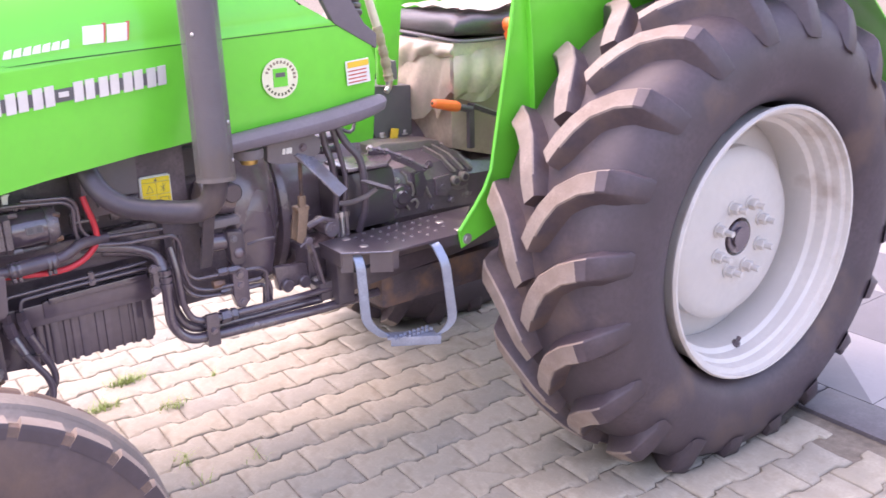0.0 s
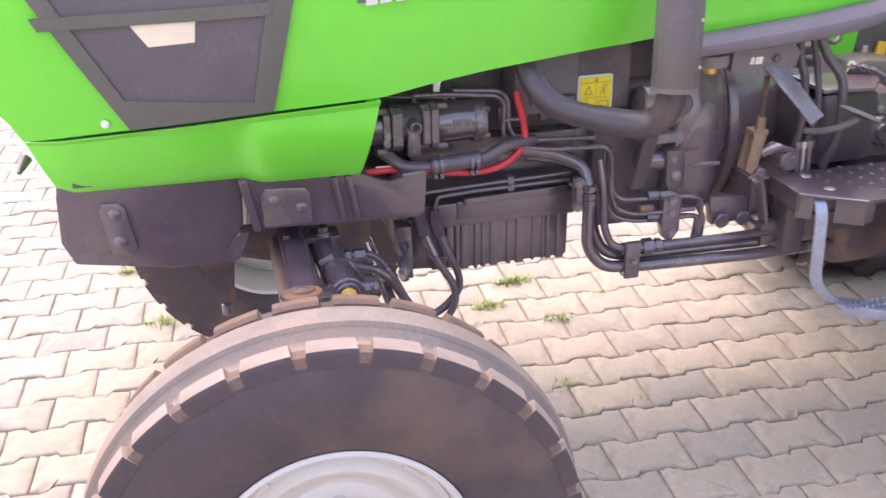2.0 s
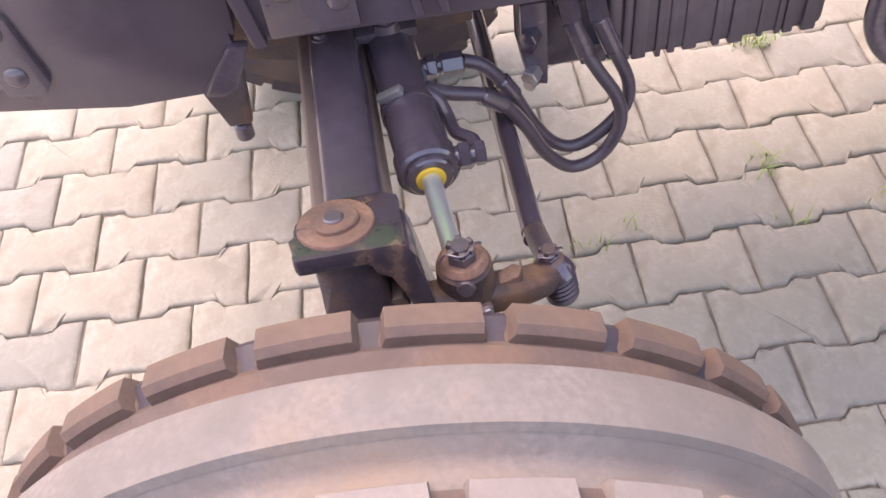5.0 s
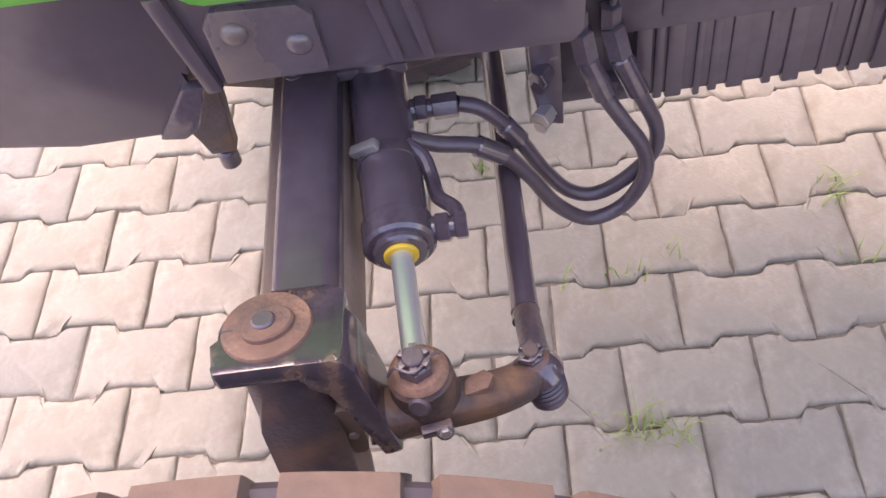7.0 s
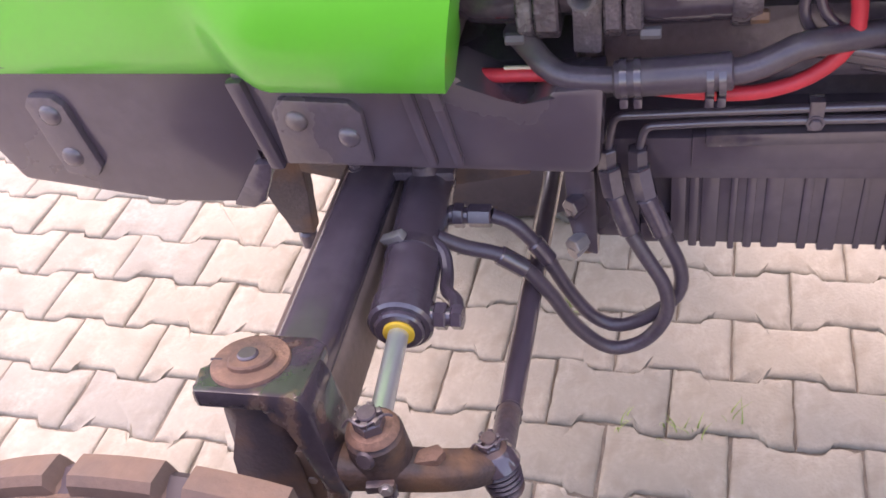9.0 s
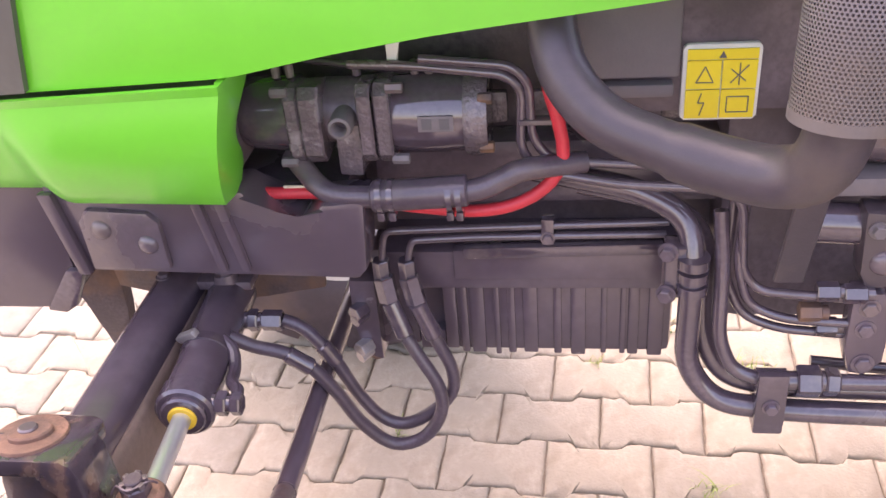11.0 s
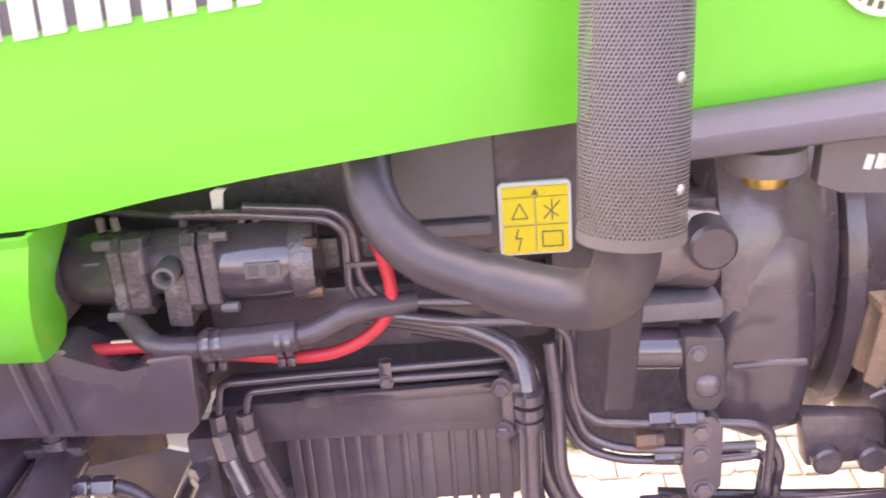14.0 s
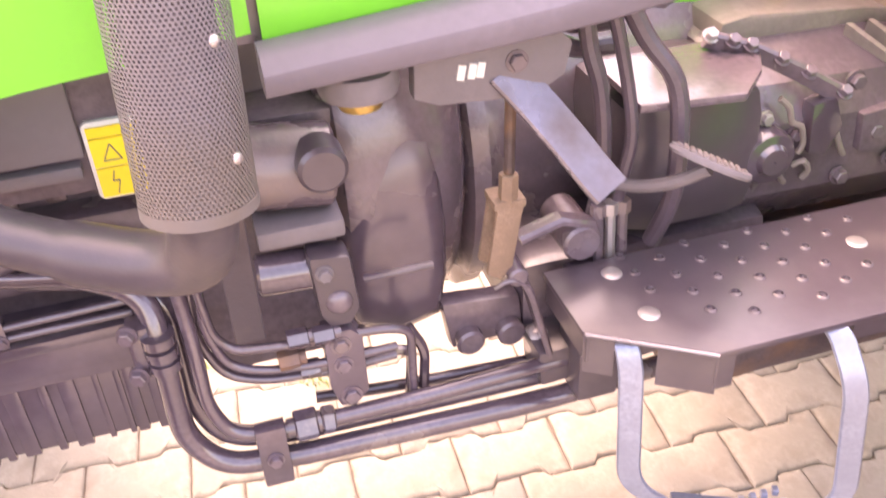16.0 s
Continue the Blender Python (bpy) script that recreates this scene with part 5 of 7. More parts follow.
# ---- engine ----
def engine():
    bm = B()
    box(bm, (0.46, 0.02, 0.80), (0.66, 0.38, 0.30), bevel=0.02)
    blk = part("engine_block", bm, OILY, T, "black painted cast engine block")
    bm = B()
    box(bm, (0.24, 0.02, 0.79), (0.30, 0.36, 0.24), bevel=0.02)
    part("timing_case", bm, OILY, blk)
    bm = B()
    box(bm, (0.46, -0.185, 0.755), (0.52, 0.05, 0.08), bevel=0.012)
    part("side_cover", bm, CAST, blk)
    bm = B()
    box(bm, (0.5, 0.0, 0.98), (0.5, 0.30, 0.16), bevel=0.02)
    part("cylinder_head", bm, OILY, blk)
    for k in range(6):
        bm = B()
        box(bm, (0.30 + k * 0.045, -0.212, 0.838), (0.02, 0.012, 0.035), bevel=0.004)
        part("cast_boss", bm, ROUGHCAST, blk)
    # sump with upright ribs and a flange
    bm = B()
    box(bm, (0.408, -0.05, 0.568), (0.264, 0.348, 0.112), bevel=0.012)
    sump = part("oil_sump", bm, BLACK, T, "black ribbed oil sump")
    bm = B()
    box(bm, (0.372, -0.04, 0.646), (0.346, 0.408, 0.052), bevel=0.006)
    part("sump_flange", bm, BLACK, sump)
    rr = random.Random(3)
    x = 0.292
    while x < 0.535:
        w = rr.choice((0.007, 0.010, 0.013, 0.018))
        lo = 0.5115 + 0.001 * math.sin(x * 70)
        bm = B()
        box(bm, (x, -0.2205, (lo + 0.616) / 2), (w, 0.014 + rr.uniform(-0.003, 0.003), 0.616 - lo), bevel=0.003)
        part("sump_rib", bm, BLACK, sump)
        x += w + rr.uniform(0.005, 0.016)
    # its plain front end, with a deep pocket
    bm = B()
    prism(bm, [(0.182, 0.655), (0.182, 0.520), (0.275, 0.511), (0.288, 0.516), (0.288, 0.655)], -0.212, 0.05, 0.006)
    fe = part("sump_front", bm, BLACK, sump)
    bm = B()
    for x0, x1, z0, z1 in ((0.188, 0.236, 0.528, 0.640), (0.268, 0.284, 0.520, 0.640), (0.236, 0.268, 0.520, 0.548), (0.236, 0.268, 0.626, 0.640)):
        box(bm, ((x0 + x1) / 2, -0.220, (z0 + z1) / 2), (x1 - x0, 0.020, z1 - z0), bevel=0.003)
    part("pocket_frame", bm, BLACK, fe)
    # twin pump: domed front, two pairs of cast flanges, port, long rear body
    bm = B()
    lathe(bm, [(0.001, 0.070), (0.020, 0.072), (0.033, 0.080), (0.039, 0.095), (0.041, 0.142), (0.001, 0.142)], (0, -0.245, 0.845), 36, "x")
    pump = part("hydraulic_pump", bm, GLOSS, T, "glossy black twin hydraulic pump", 40)

    def flange(x0, x1, y, z0, z1):
        bm = B()
        sec = [(y, z0 + 0.012), (y, z1 - 0.010), (y + 0.010, z1), (y + 0.045, z1 - 0.004), (y + 0.085, z1 - 0.020), (y + 0.085, z0 + 0.012), (y + 0.045, z0), (y + 0.010, z0)]
        e = 0.002
        rings(bm, [[Vector((x, a * k + (1 - k) * (y + 0.04), b * k + (1 - k) * (z0 + z1) / 2)) for a, b in sec] for x, k in ((x0, 0.96), (x0 + e, 1.0), (x1 - e, 1.0), (x1, 0.96))])
        return part("flange", bm, ROUGHCAST, pump)
    flange(0.136, 0.151, -0.289, 0.804, 0.887)
    flange(0.1525, 0.174, -0.293, 0.806, 0.889)
    flange(0.212, 0.227, -0.293, 0.806, 0.891)
    flange(0.2285, 0.245, -0.289, 0.803, 0.890)
    bm = B()
    rod(bm, (0.170, -0.245, 0.848), (0.215, -0.245, 0.848), 0.034, seg=30)
    part("neck", bm, OILY, pump)
    bm = B()
    prism(bm, [(0.184, 0.846), (0.212, 0.846), (0.209, 0.786), (0.183, 0.788)], -0.281, -0.20, 0.005)
    part("middle_casting", bm, ROUGHCAST, pump)
    bm = B()
    lathe(bm, [(0.0065, -0.285), (0.0065, -0.303), (0.0085, -0.306), (0.0115, -0.305), (0.0125, -0.300), (0.0125, -0.27), (0.0065, -0.27)], (0.196, 0, 0.853), 24)
    port = part("port", bm, GREYP, pump)
    bm = B()
    rod(bm, (0.196, -0.280, 0.853), (0.196, -0.289, 0.853), 0.0068, seg=16)
    part("port_hole", bm, OILY, port)
    bm = B()
    rod(bm, (0.174, -0.268, 0.853), (0.214, -0.268, 0.853), 0.005, seg=12)
    part("cross_pin", bm, CAST, port)
    bm = B()
    lathe(bm, [(0.001, 0.243), (0.042, 0.243), (0.0435, 0.247), (0.0435, 0.300), (0.0425, 0.302), (0.0425, 0.318), (0.001, 0.318)], (0, -0.243, 0.843), 44, "x")
    part("rear_body", bm, GLOSS, pump)
    bm = B()
    lathe(bm, [(0.001, 0.317), (0.045, 0.317), (0.0465, 0.320), (0.0465, 0.333), (0.044, 0.341), (0.001, 0.341)], (0, -0.243, 0.842), 44, "x")
    part("end_cover", bm, ROUGHCAST, pump)
    bm = B()
    box(bm, (0.290, -0.2872, 0.848), (0.036, 0.002, 0.017), bevel=0.0008)
    mp = part("maker_plate", bm, GREYP, pump)
    for x in (0.281, 0.299):
        bm = B()
        box(bm, (x, -0.2884, 0.848), (0.010, 0.001, 0.011), bevel=0)
        part("print_bar", bm, CHARCOAL, mp)
    for x, z, m in ((0.132, 0.884, GREYP), (0.132, 0.806, GREYP), (0.250, 0.886, CAST), (0.250, 0.808, GREYP)):
        bm = B()
        rod(bm, (x - 0.008, -0.283, z), (x + 0.010, -0.283, z), 0.0055, seg=6, chamfer=0.001)
        part("flange_bolt", bm, m, pump)
    for t in (40, 140, 215, 325):
        t = radians(t)
        bm = B()
        rod(bm, (0.332, -0.243 - math.cos(t) * 0.043, 0.842 + math.sin(t) * 0.043), (0.347, -0.243 - math.cos(t) * 0.043, 0.842 + math.sin(t) * 0.043), 0.006, seg=6, chamfer=0.001)
        part("cover_bolt", bm, RUSTI, pump)
    pump.location = (-0.002, -0.004, 0.007)
    # small white tag on the harness above the pump, and a red plug
    bm = B()
    prism(bm, [(0.240, 0.910), (0.240, 0.930), (0.247, 0.934), (0.258, 0.933), (0.252, 0.928), (0.251, 0.911)], -0.262, -0.257, 0.001)
    part("harness_tag", bm, WHITE, T, "small white tag on the wiring harness")
    bm = B()
    rod(bm, (0.444, -0.252, 0.956), (0.460, -0.252, 0.946), 0.009, 0.006, seg=14, chamfer=0.002)
    part("red_plug", bm, RED, T, "small red plug under the hood edge")
    for x in (0.120, 0.135, 0.205, 0.265, 0.28):
        bm = B()
        rod(bm, (x, -0.252, 0.893), (x, -0.252, 0.908), 0.0045, seg=8, chamfer=0.001)
        part("harness_clip", bm, COVER if x < 0.14 else CAST, T)
    # suction hose under the pump
    bm = B()
    tube(bm, curve_points([(0.13, -0.26, 0.80), (0.150, -0.282, 0.790), (0.172, -0.298, 0.776), (0.215, -0.304, 0.772), (0.310, -0.304, 0.776), (0.345, -0.302, 0.783), (0.372, -0.298, 0.796), (0.40, -0.290, 0.797), (0.44, -0.275, 0.794)]), 0.0115, 14)
    hs = part("suction_hose", bm, HOSE, T, "thick black rubber suction hose with clips")
    bm = B()
    rod(bm, (0.222, -0.304, 0.772), (0.322, -0.303, 0.778), 0.0165, seg=18, chamfer=0.002)
    part("sleeve", bm, HOSE, hs)
    for x in (0.228, 0.240, 0.300, 0.310):
        bm = B()
        rod(bm, (x, -0.304, 0.7735), (x + 0.006, -0.304, 0.7738), 0.018, seg=18)
        box(bm, (x + 0.003, -0.308, 0.753), (0.008, 0.014, 0.010), bevel=0.002)
        part("hose_clip", bm, GLOSS, hs)
    hs.location = (-0.004, -0.004, 0.010)
    # red cable
    bm = B()
    tube(bm, curve_points([(0.05, -0.268, 0.772), (0.10, -0.285, 0.775), (0.160, -0.287, 0.775), (0.230, -0.290, 0.764), (0.320, -0.292, 0.755), (0.370, -0.292, 0.765), (0.402, -0.290, 0.788), (0.414, -0.288, 0.815), (0.410, -0.286, 0.850), (0.401, -0.284, 0.885), (0.398, -0.278, 0.905)]), 0.0068, 12)
    part("battery_cable", bm, RED, T, "bright red battery cable")
    bm = B()
    box(bm, (0.135, -0.287, 0.7835), (0.034, 0.003, 0.003), bevel=0.001)
    part("cable_print", bm, CREAM, T)
    # thin steel lines above the pump, running back and down
    lines = (
        ([(0.274, -0.270, 0.916), (0.364, -0.280, 0.910), (0.381, -0.281, 0.893), (0.383, -0.281, 0.832), (0.402, -0.283, 0.808), (0.560, -0.288, 0.799)], 0.0050),
        ([(0.200, -0.262, 0.909), (0.263, -0.270, 0.909), (0.358, -0.280, 0.901), (0.374, -0.281, 0.886), (0.371, -0.281, 0.820), (0.390, -0.284, 0.796), (0.472, -0.295, 0.786), (0.575, -0.310, 0.787), (0.590, -0.310, 0.769), (0.596, -0.310, 0.690), (0.614, -0.313, 0.668), (0.667, -0.325, 0.670), (0.739, -0.325, 0.666), (0.775, -0.325, 0.662), (0.796, -0.322, 0.650), (0.794, -0.320, 0.560), (0.790, -0.31, 0.545)], 0.0050),
        ([(0.595, -0.30, 0.780), (0.590, -0.31, 0.70), (0.604, -0.312, 0.650), (0.640, -0.315, 0.634), (0.70, -0.325, 0.636), (0.780, -0.32, 0.632)], 0.0050),
        ([(0.585, -0.29, 0.780), (0.580, -0.30, 0.68), (0.600, -0.306, 0.632), (0.640, -0.31, 0.617), (0.72, -0.315, 0.613), (0.780, -0.31, 0.612)], 0.0050),
        ([(0.205, -0.262, 0.655), (0.210, -0.260, 0.690), (0.214, -0.258, 0.709), (0.318, -0.258, 0.713), (0.525, -0.258, 0.719)], 0.0045),
        ([(0.236, -0.262, 0.655), (0.239, -0.260, 0.682), (0.244, -0.258, 0.697), (0.318, -0.258, 0.701), (0.523, -0.258, 0.704)], 0.0045),
        ([(0.10, -0.22, 0.905), (0.235, -0.25, 0.899), (0.29, -0.25, 0.897)], 0.0038),
    )
    for pts, r in lines:
        bm = B()
        tube(bm, bent(pts, 0.018), r, 12)
        part("steel_line", bm, PIPE, T, "thin bent black steel hydraulic line")
    for x, y, z in ((0.236, -0.262, 0.658), (0.206, -0.262, 0.658)):
        bm = B()
        rod(bm, (x, y, z - 0.015), (x, y, z + 0.016), 0.0105, seg=6, chamfer=0.001)
        part("line_union", bm, GLOSS, T)
    bm = B()
    box(bm, (0.396, -0.256, 0.709), (0.014, 0.014, 0.032), bevel=0.002)
    cl = part("line_clamp", bm, GLOSS, T)
    bolt(cl, (0.396, -0.263, 0.702), (0, -1, 0), 0.006, 0.005)
    bm = B()
    box(bm, (0.388, -0.281, 0.852), (0.034, 0.014, 0.005), bevel=0.001)
    part("cable_tie", bm, HOSE, T)
    # ledge bar along the top of the sump
    bm = B()
    box(bm, (0.412, -0.246, 0.679), (0.225, 0.020, 0.015), turn("Y", -1.5), bevel=0.004)
    part("ledge_bar", bm, GLOSS, T)
    bm = B()
    box(bm, (0.412, -0.240, 0.656), (0.25, 0.016, 0.040), bevel=0.004)
    part("ledge_plate", bm, BLACK, T)
    # big return pipes that drop, bend and run back
    for k, (r, pts) in enumerate((
            (0.0128, [(0.383, -0.262, 0.787), (0.490, -0.270, 0.767), (0.543, -0.288, 0.742), (0.546, -0.312, 0.690), (0.545, -0.316, 0.570), (0.578, -0.326, 0.527), (0.650, -0.335, 0.524), (0.95, -0.335, 0.513), (1.12, -0.320, 0.508)]),
            (0.0120, [(0.43, -0.252, 0.765), (0.515, -0.262, 0.750), (0.560, -0.275, 0.72), (0.562, -0.300, 0.60), (0.585, -0.308, 0.552), (0.64, -0.312, 0.538), (0.95, -0.310, 0.530)]),
            (0.0080, [(0.572, -0.295, 0.755), (0.576, -0.310, 0.70), (0.576, -0.326, 0.615), (0.592, -0.332, 0.577), (0.625, -0.336, 0.567), (0.660, -0.336, 0.567)]),
            (0.0092, [(0.700, -0.336, 0.566), (0.84, -0.330, 0.560), (1.08, -0.316, 0.556)]),
            (0.0070, [(0.69, -0.27, 0.540), (0.795, -0.28, 0.536), (1.05, -0.28, 0.523)]))):
        bm = B()
        tube(bm, bent(pts, 0.055, 8), r, 16)
        part("return_pipe", bm, PIPE, T, "black steel return pipe")
    bm = B()
    for z in (0.706, 0.690, 0.674):
        rod(bm, (0.546, -0.312, z - 0.007), (0.546, -0.312, z + 0.004), 0.0168, seg=22)
    box(bm, (0.528, -0.300, 0.690), (0.022, 0.030, 0.062), bevel=0.004)
    pc = part("pipe_clamp", bm, GLOSS, T, "black clamp round the return pipes")
    for z in (0.718, 0.666):
        bolt(pc, (0.520, -0.315, z), (-0.3, -1, 0), 0.008, 0.010)
    bm = B()
    box(bm, (0.632, -0.349, 0.547), (0.032, 0.012, 0.082), bevel=0.004)
    rod(bm, (0.617, -0.335, 0.524), (0.648, -0.335, 0.524), 0.018, seg=20)
    rod(bm, (0.617, -0.336, 0.567), (0.648, -0.336, 0.567), 0.014, seg=18)
    pc = part("pipe_clamp", bm, GLOSS, T, "black clamp round the return pipes")
    bolt(pc, (0.632, -0.355, 0.546), (0, -1, 0), 0.007, 0.008, CAST)
    bm = B()
    rod(bm, (0.650, -0.336, 0.567), (0.658, -0.336, 0.567), 0.011, seg=16)
    rod(bm, (0.658, -0.336, 0.567), (0.683, -0.336, 0.567), 0.0175, seg=6, chamfer=0.002)
    rod(bm, (0.683, -0.336, 0.567), (0.687, -0.336, 0.567), 0.012, seg=16)
    rod(bm, (0.687, -0.336, 0.567), (0.702, -0.336, 0.566), 0.0155, seg=6, chamfer=0.002)
    part("pipe_union", bm, GLOSS, T, "black hexagon pipe coupling")
    # manifold block for the thin lines
    bm = B()
    prism(bm, [(0.727, 0.672), (0.756, 0.672), (0.768, 0.660), (0.768, 0.585), (0.752, 0.566), (0.735, 0.570), (0.727, 0.60)], -0.345, -0.318, 0.004)
    mb = part("line_block", bm, BLACK, T, "black clamp block holding thin steel lines")
    bolt(mb, (0.744, -0.345, 0.655), (0, -1, 0), 0.008, 0.006)
    bolt(mb, (0.744, -0.345, 0.628), (0, -1, 0), 0.008, 0.006)
    bolt(mb, (0.748, -0.345, 0.583), (0, -1, 0), 0.009, 0.006)
    for x, y, z, m in ((0.702, -0.340, 0.672, GLOSS), (0.690, -0.333, 0.641, RUSTB), (0.710, -0.327, 0.618, GLOSS), (0.728, -0.342, 0.671, GLOSS)):
        bm = B()
        rod(bm, (x - 0.011, y, z), (x + 0.011, y, z), 0.0105, seg=6, chamfer=0.001)
        rod(bm, (x + 0.010, y, z), (x + 0.018, y, z), 0.008, seg=12)
        part("line_nut", bm, m, mb)
    mb.location = (-0.024, 0.014, 0.005)
    # hanging support with two legs
    bm = B()
    tube(bm, bent([(0.735, -0.29, 0.61), (0.800, -0.30, 0.605), (0.792, -0.30, 0.52)], 0.012), 0.006, 8)
    tube(bm, bent([(0.80, -0.29, 0.63), (0.815, -0.30, 0.60), (0.808, -0.30, 0.52)], 0.012), 0.006, 8)
    part("line_support", bm, PIPE, T)


engine()


# ---- exhaust ----
def exhaust():
    bm = B()
    cp = curve_points([(0.396, -0.275, 1.03), (0.402, -0.308, 0.978), (0.416, -0.345, 0.928), (0.452, -0.376, 0.895), (0.505, -0.402, 0.880), (0.550, -0.422, 0.872), (0.585, -0.440, 0.872), (0.608, -0.458, 0.885), (0.617, -0.475, 0.915), (0.619, -0.484, 0.950)], 0.008)
    tube(bm, cp, 0.028, 22, radii=[0.0232 if i < len(cp) * 0.56 else 0.0260 for i in range(len(cp))])
    part("exhaust_pipe", bm, EXHAUST, T, "dark grey painted bent exhaust pipe", 25)
    bm = B()
    rod(bm, (0.626, -0.412, 0.928), (0.626, -0.412, 1.62), 0.0310, seg=40, chamfer=0.002)
    mf = part("muffler", bm, EXHAUST, T, "dark grey upright muffler with a perforated heat guard", 40)
    # the guard is a sleeve of sheet metal with staggered holes right through it
    R0, COLS, Z0 = 0.0412, 74, 0.931
    cell = 2 * math.pi * R0 / COLS
    rows = int(0.675 / (cell * 0.866))
    verts, faces = [], []
    for j in range(rows):
        for i in range(COLS):
            t0 = 2 * math.pi * (i + (j % 2) * 0.5) / COLS
            zc = Z0 + (j + 0.5) * cell * 0.866
            o = len(verts)
            for rr in (0.5774, 0.33):
                for k in range(6):
                    a = math.pi * (k / 3 + 1 / 6)
                    t = t0 + math.cos(a) * rr * cell / R0
                    verts.append((0.626 + math.cos(t) * R0, -0.412 + math.sin(t) * R0, zc + math.sin(a) * rr * cell))
            faces += [(o + k, o + (k + 1) % 6, o + 6 + (k + 1) % 6, o + 6 + k) for k in range(6)]
    me = bpy.data.meshes.new("heat_guard")
    me.from_pydata(verts, [], faces)
    me.materials.append(GREYP)
    for p in me.polygons:
        p.use_smooth = True
    ob = new("heat_guard", me)
    ob.parent = mf
    tagged(ob, "dark grey perforated heat guard sleeve", kind="stuff")
    for z0, z1 in ((0.922, 0.931), (1.603, 1.615)):
        bm = B()
        lathe(bm, [(0.0300, z0), (0.0417, z0), (0.0417, z1), (0.0300, z1)], (0.626, -0.412, 0), 40, "z")
        part("guard_band", bm, GREYP, mf)
    for x, z in ((0.652, 1.045), (0.655, 0.965), (0.596, 1.225)):
        y = -0.412 - math.sqrt(max(0, 0.0405 ** 2 - (x - 0.626) ** 2))
        dome(mf, (x, y, z), (x - 0.626, y + 0.412, 0), 0.0045, 0.003, STEEL, "guard_screw")
    # the silencer leans a little to the rear
    mf.matrix_local = Matrix.Translation((0.626, -0.468, 1.1)) @ turn("Y", 2.3) @ turn("X", -6.3) @ Matrix.Translation((-0.626, 0.412, -1.080))
    # support bracket below
    bm = B()
    ribbon(bm, [Vector(p) for p in ((0.634, -0.425, 0.900), (0.634, -0.392, 0.842), (0.633, -0.346, 0.705))], 0.0145, 0.006, (1, 0, 0))
    part("exhaust_bracket", bm, EXHAUST, T, "grey flat support bracket under the muffler")
    # hood gap liner
    bm = B()
    box(bm, (0.687, -0.335, 1.13), (0.06, 0.02, 0.26), bevel=0)
    part("gap_liner", bm, CAST, T)


exhaust()


# ---- battery box with warning sticker ----
def battery():
    bm = B()
    box(bm, (0.52, -0.22, 0.925), (0.24, 0.09, 0.15), bevel=0.006)
    bx = part("battery_box", bm, OILY, T, "black box behind the exhaust with a yellow warning sticker")
    bm = B()
    box(bm, (0.475, -0.268, 0.935), (0.10, 0.012, 0.09), bevel=0.004)
    part("lid_panel", bm, GREYP, bx)
    bm = B()
    box(bm, (0.475, -0.268, 0.878), (0.09, 0.02, 0.014), bevel=0.004)
    part("clamp_bar", bm, GREYP, bx)
    bm = B()
    prism(bm, [(0.527, 0.848), (0.531, 0.844), (0.596, 0.844), (0.600, 0.848), (0.600, 0.918), (0.596, 0.922), (0.531, 0.922), (0.527, 0.918)], -0.272, -0.265, 0.002)
    st = part("warning_sticker", bm, WHITE, bx, "yellow warning sticker with a white edge")
    bm = B()
    for x0, x1, z0, z1 in ((0.531, 0.596, 0.908, 0.918), (0.531, 0.5628, 0.8785, 0.9068), (0.5642, 0.596, 0.8785, 0.9068), (0.531, 0.5628, 0.848, 0.877), (0.5642, 0.596, 0.848, 0.877)):
        bm = B()
        box(bm, ((x0 + x1) / 2, -0.2745, (z0 + z1) / 2), (x1 - x0, 0.002, z1 - z0), bevel=0)
        part("yellow_field", bm, SUNNY, st)
    bm = B()
    rings(bm, [[Vector((x, y, z)) for x, z in ((0.560, 0.9095), (0.567, 0.9095), (0.5635, 0.9165))] for y in (-0.2762, -0.2752)])
    part("heading_triangle", bm, CHARCOAL, st)
    for a, b in (((0.540, 0.893), (0.548, 0.909)), ((0.548, 0.909), (0.556, 0.893)), ((0.540, 0.893), (0.556, 0.893)), ((0.572, 0.892), (0.588, 0.910)), ((0.572, 0.906), (0.586, 0.894)), ((0.580, 0.890), (0.580, 0.912)),
                 ((0.546, 0.876), (0.543, 0.866)), ((0.543, 0.866), (0.549, 0.866)), ((0.549, 0.866), (0.545, 0.853)), ((0.570, 0.872), (0.590, 0.872)), ((0.570, 0.856), (0.590, 0.856)), ((0.570, 0.856), (0.570, 0.872)), ((0.590, 0.856), (0.590, 0.872))):
        bm = B()
        rod(bm, (a[0], -0.2758, a[1] - (0.008 if a[1] > 0.885 else 0.002)), (b[0], -0.2758, b[1] - (0.008 if b[1] > 0.885 else 0.002)), 0.0006, seg=6)
        part("sign_line", bm, CHARCOAL, st)


battery()


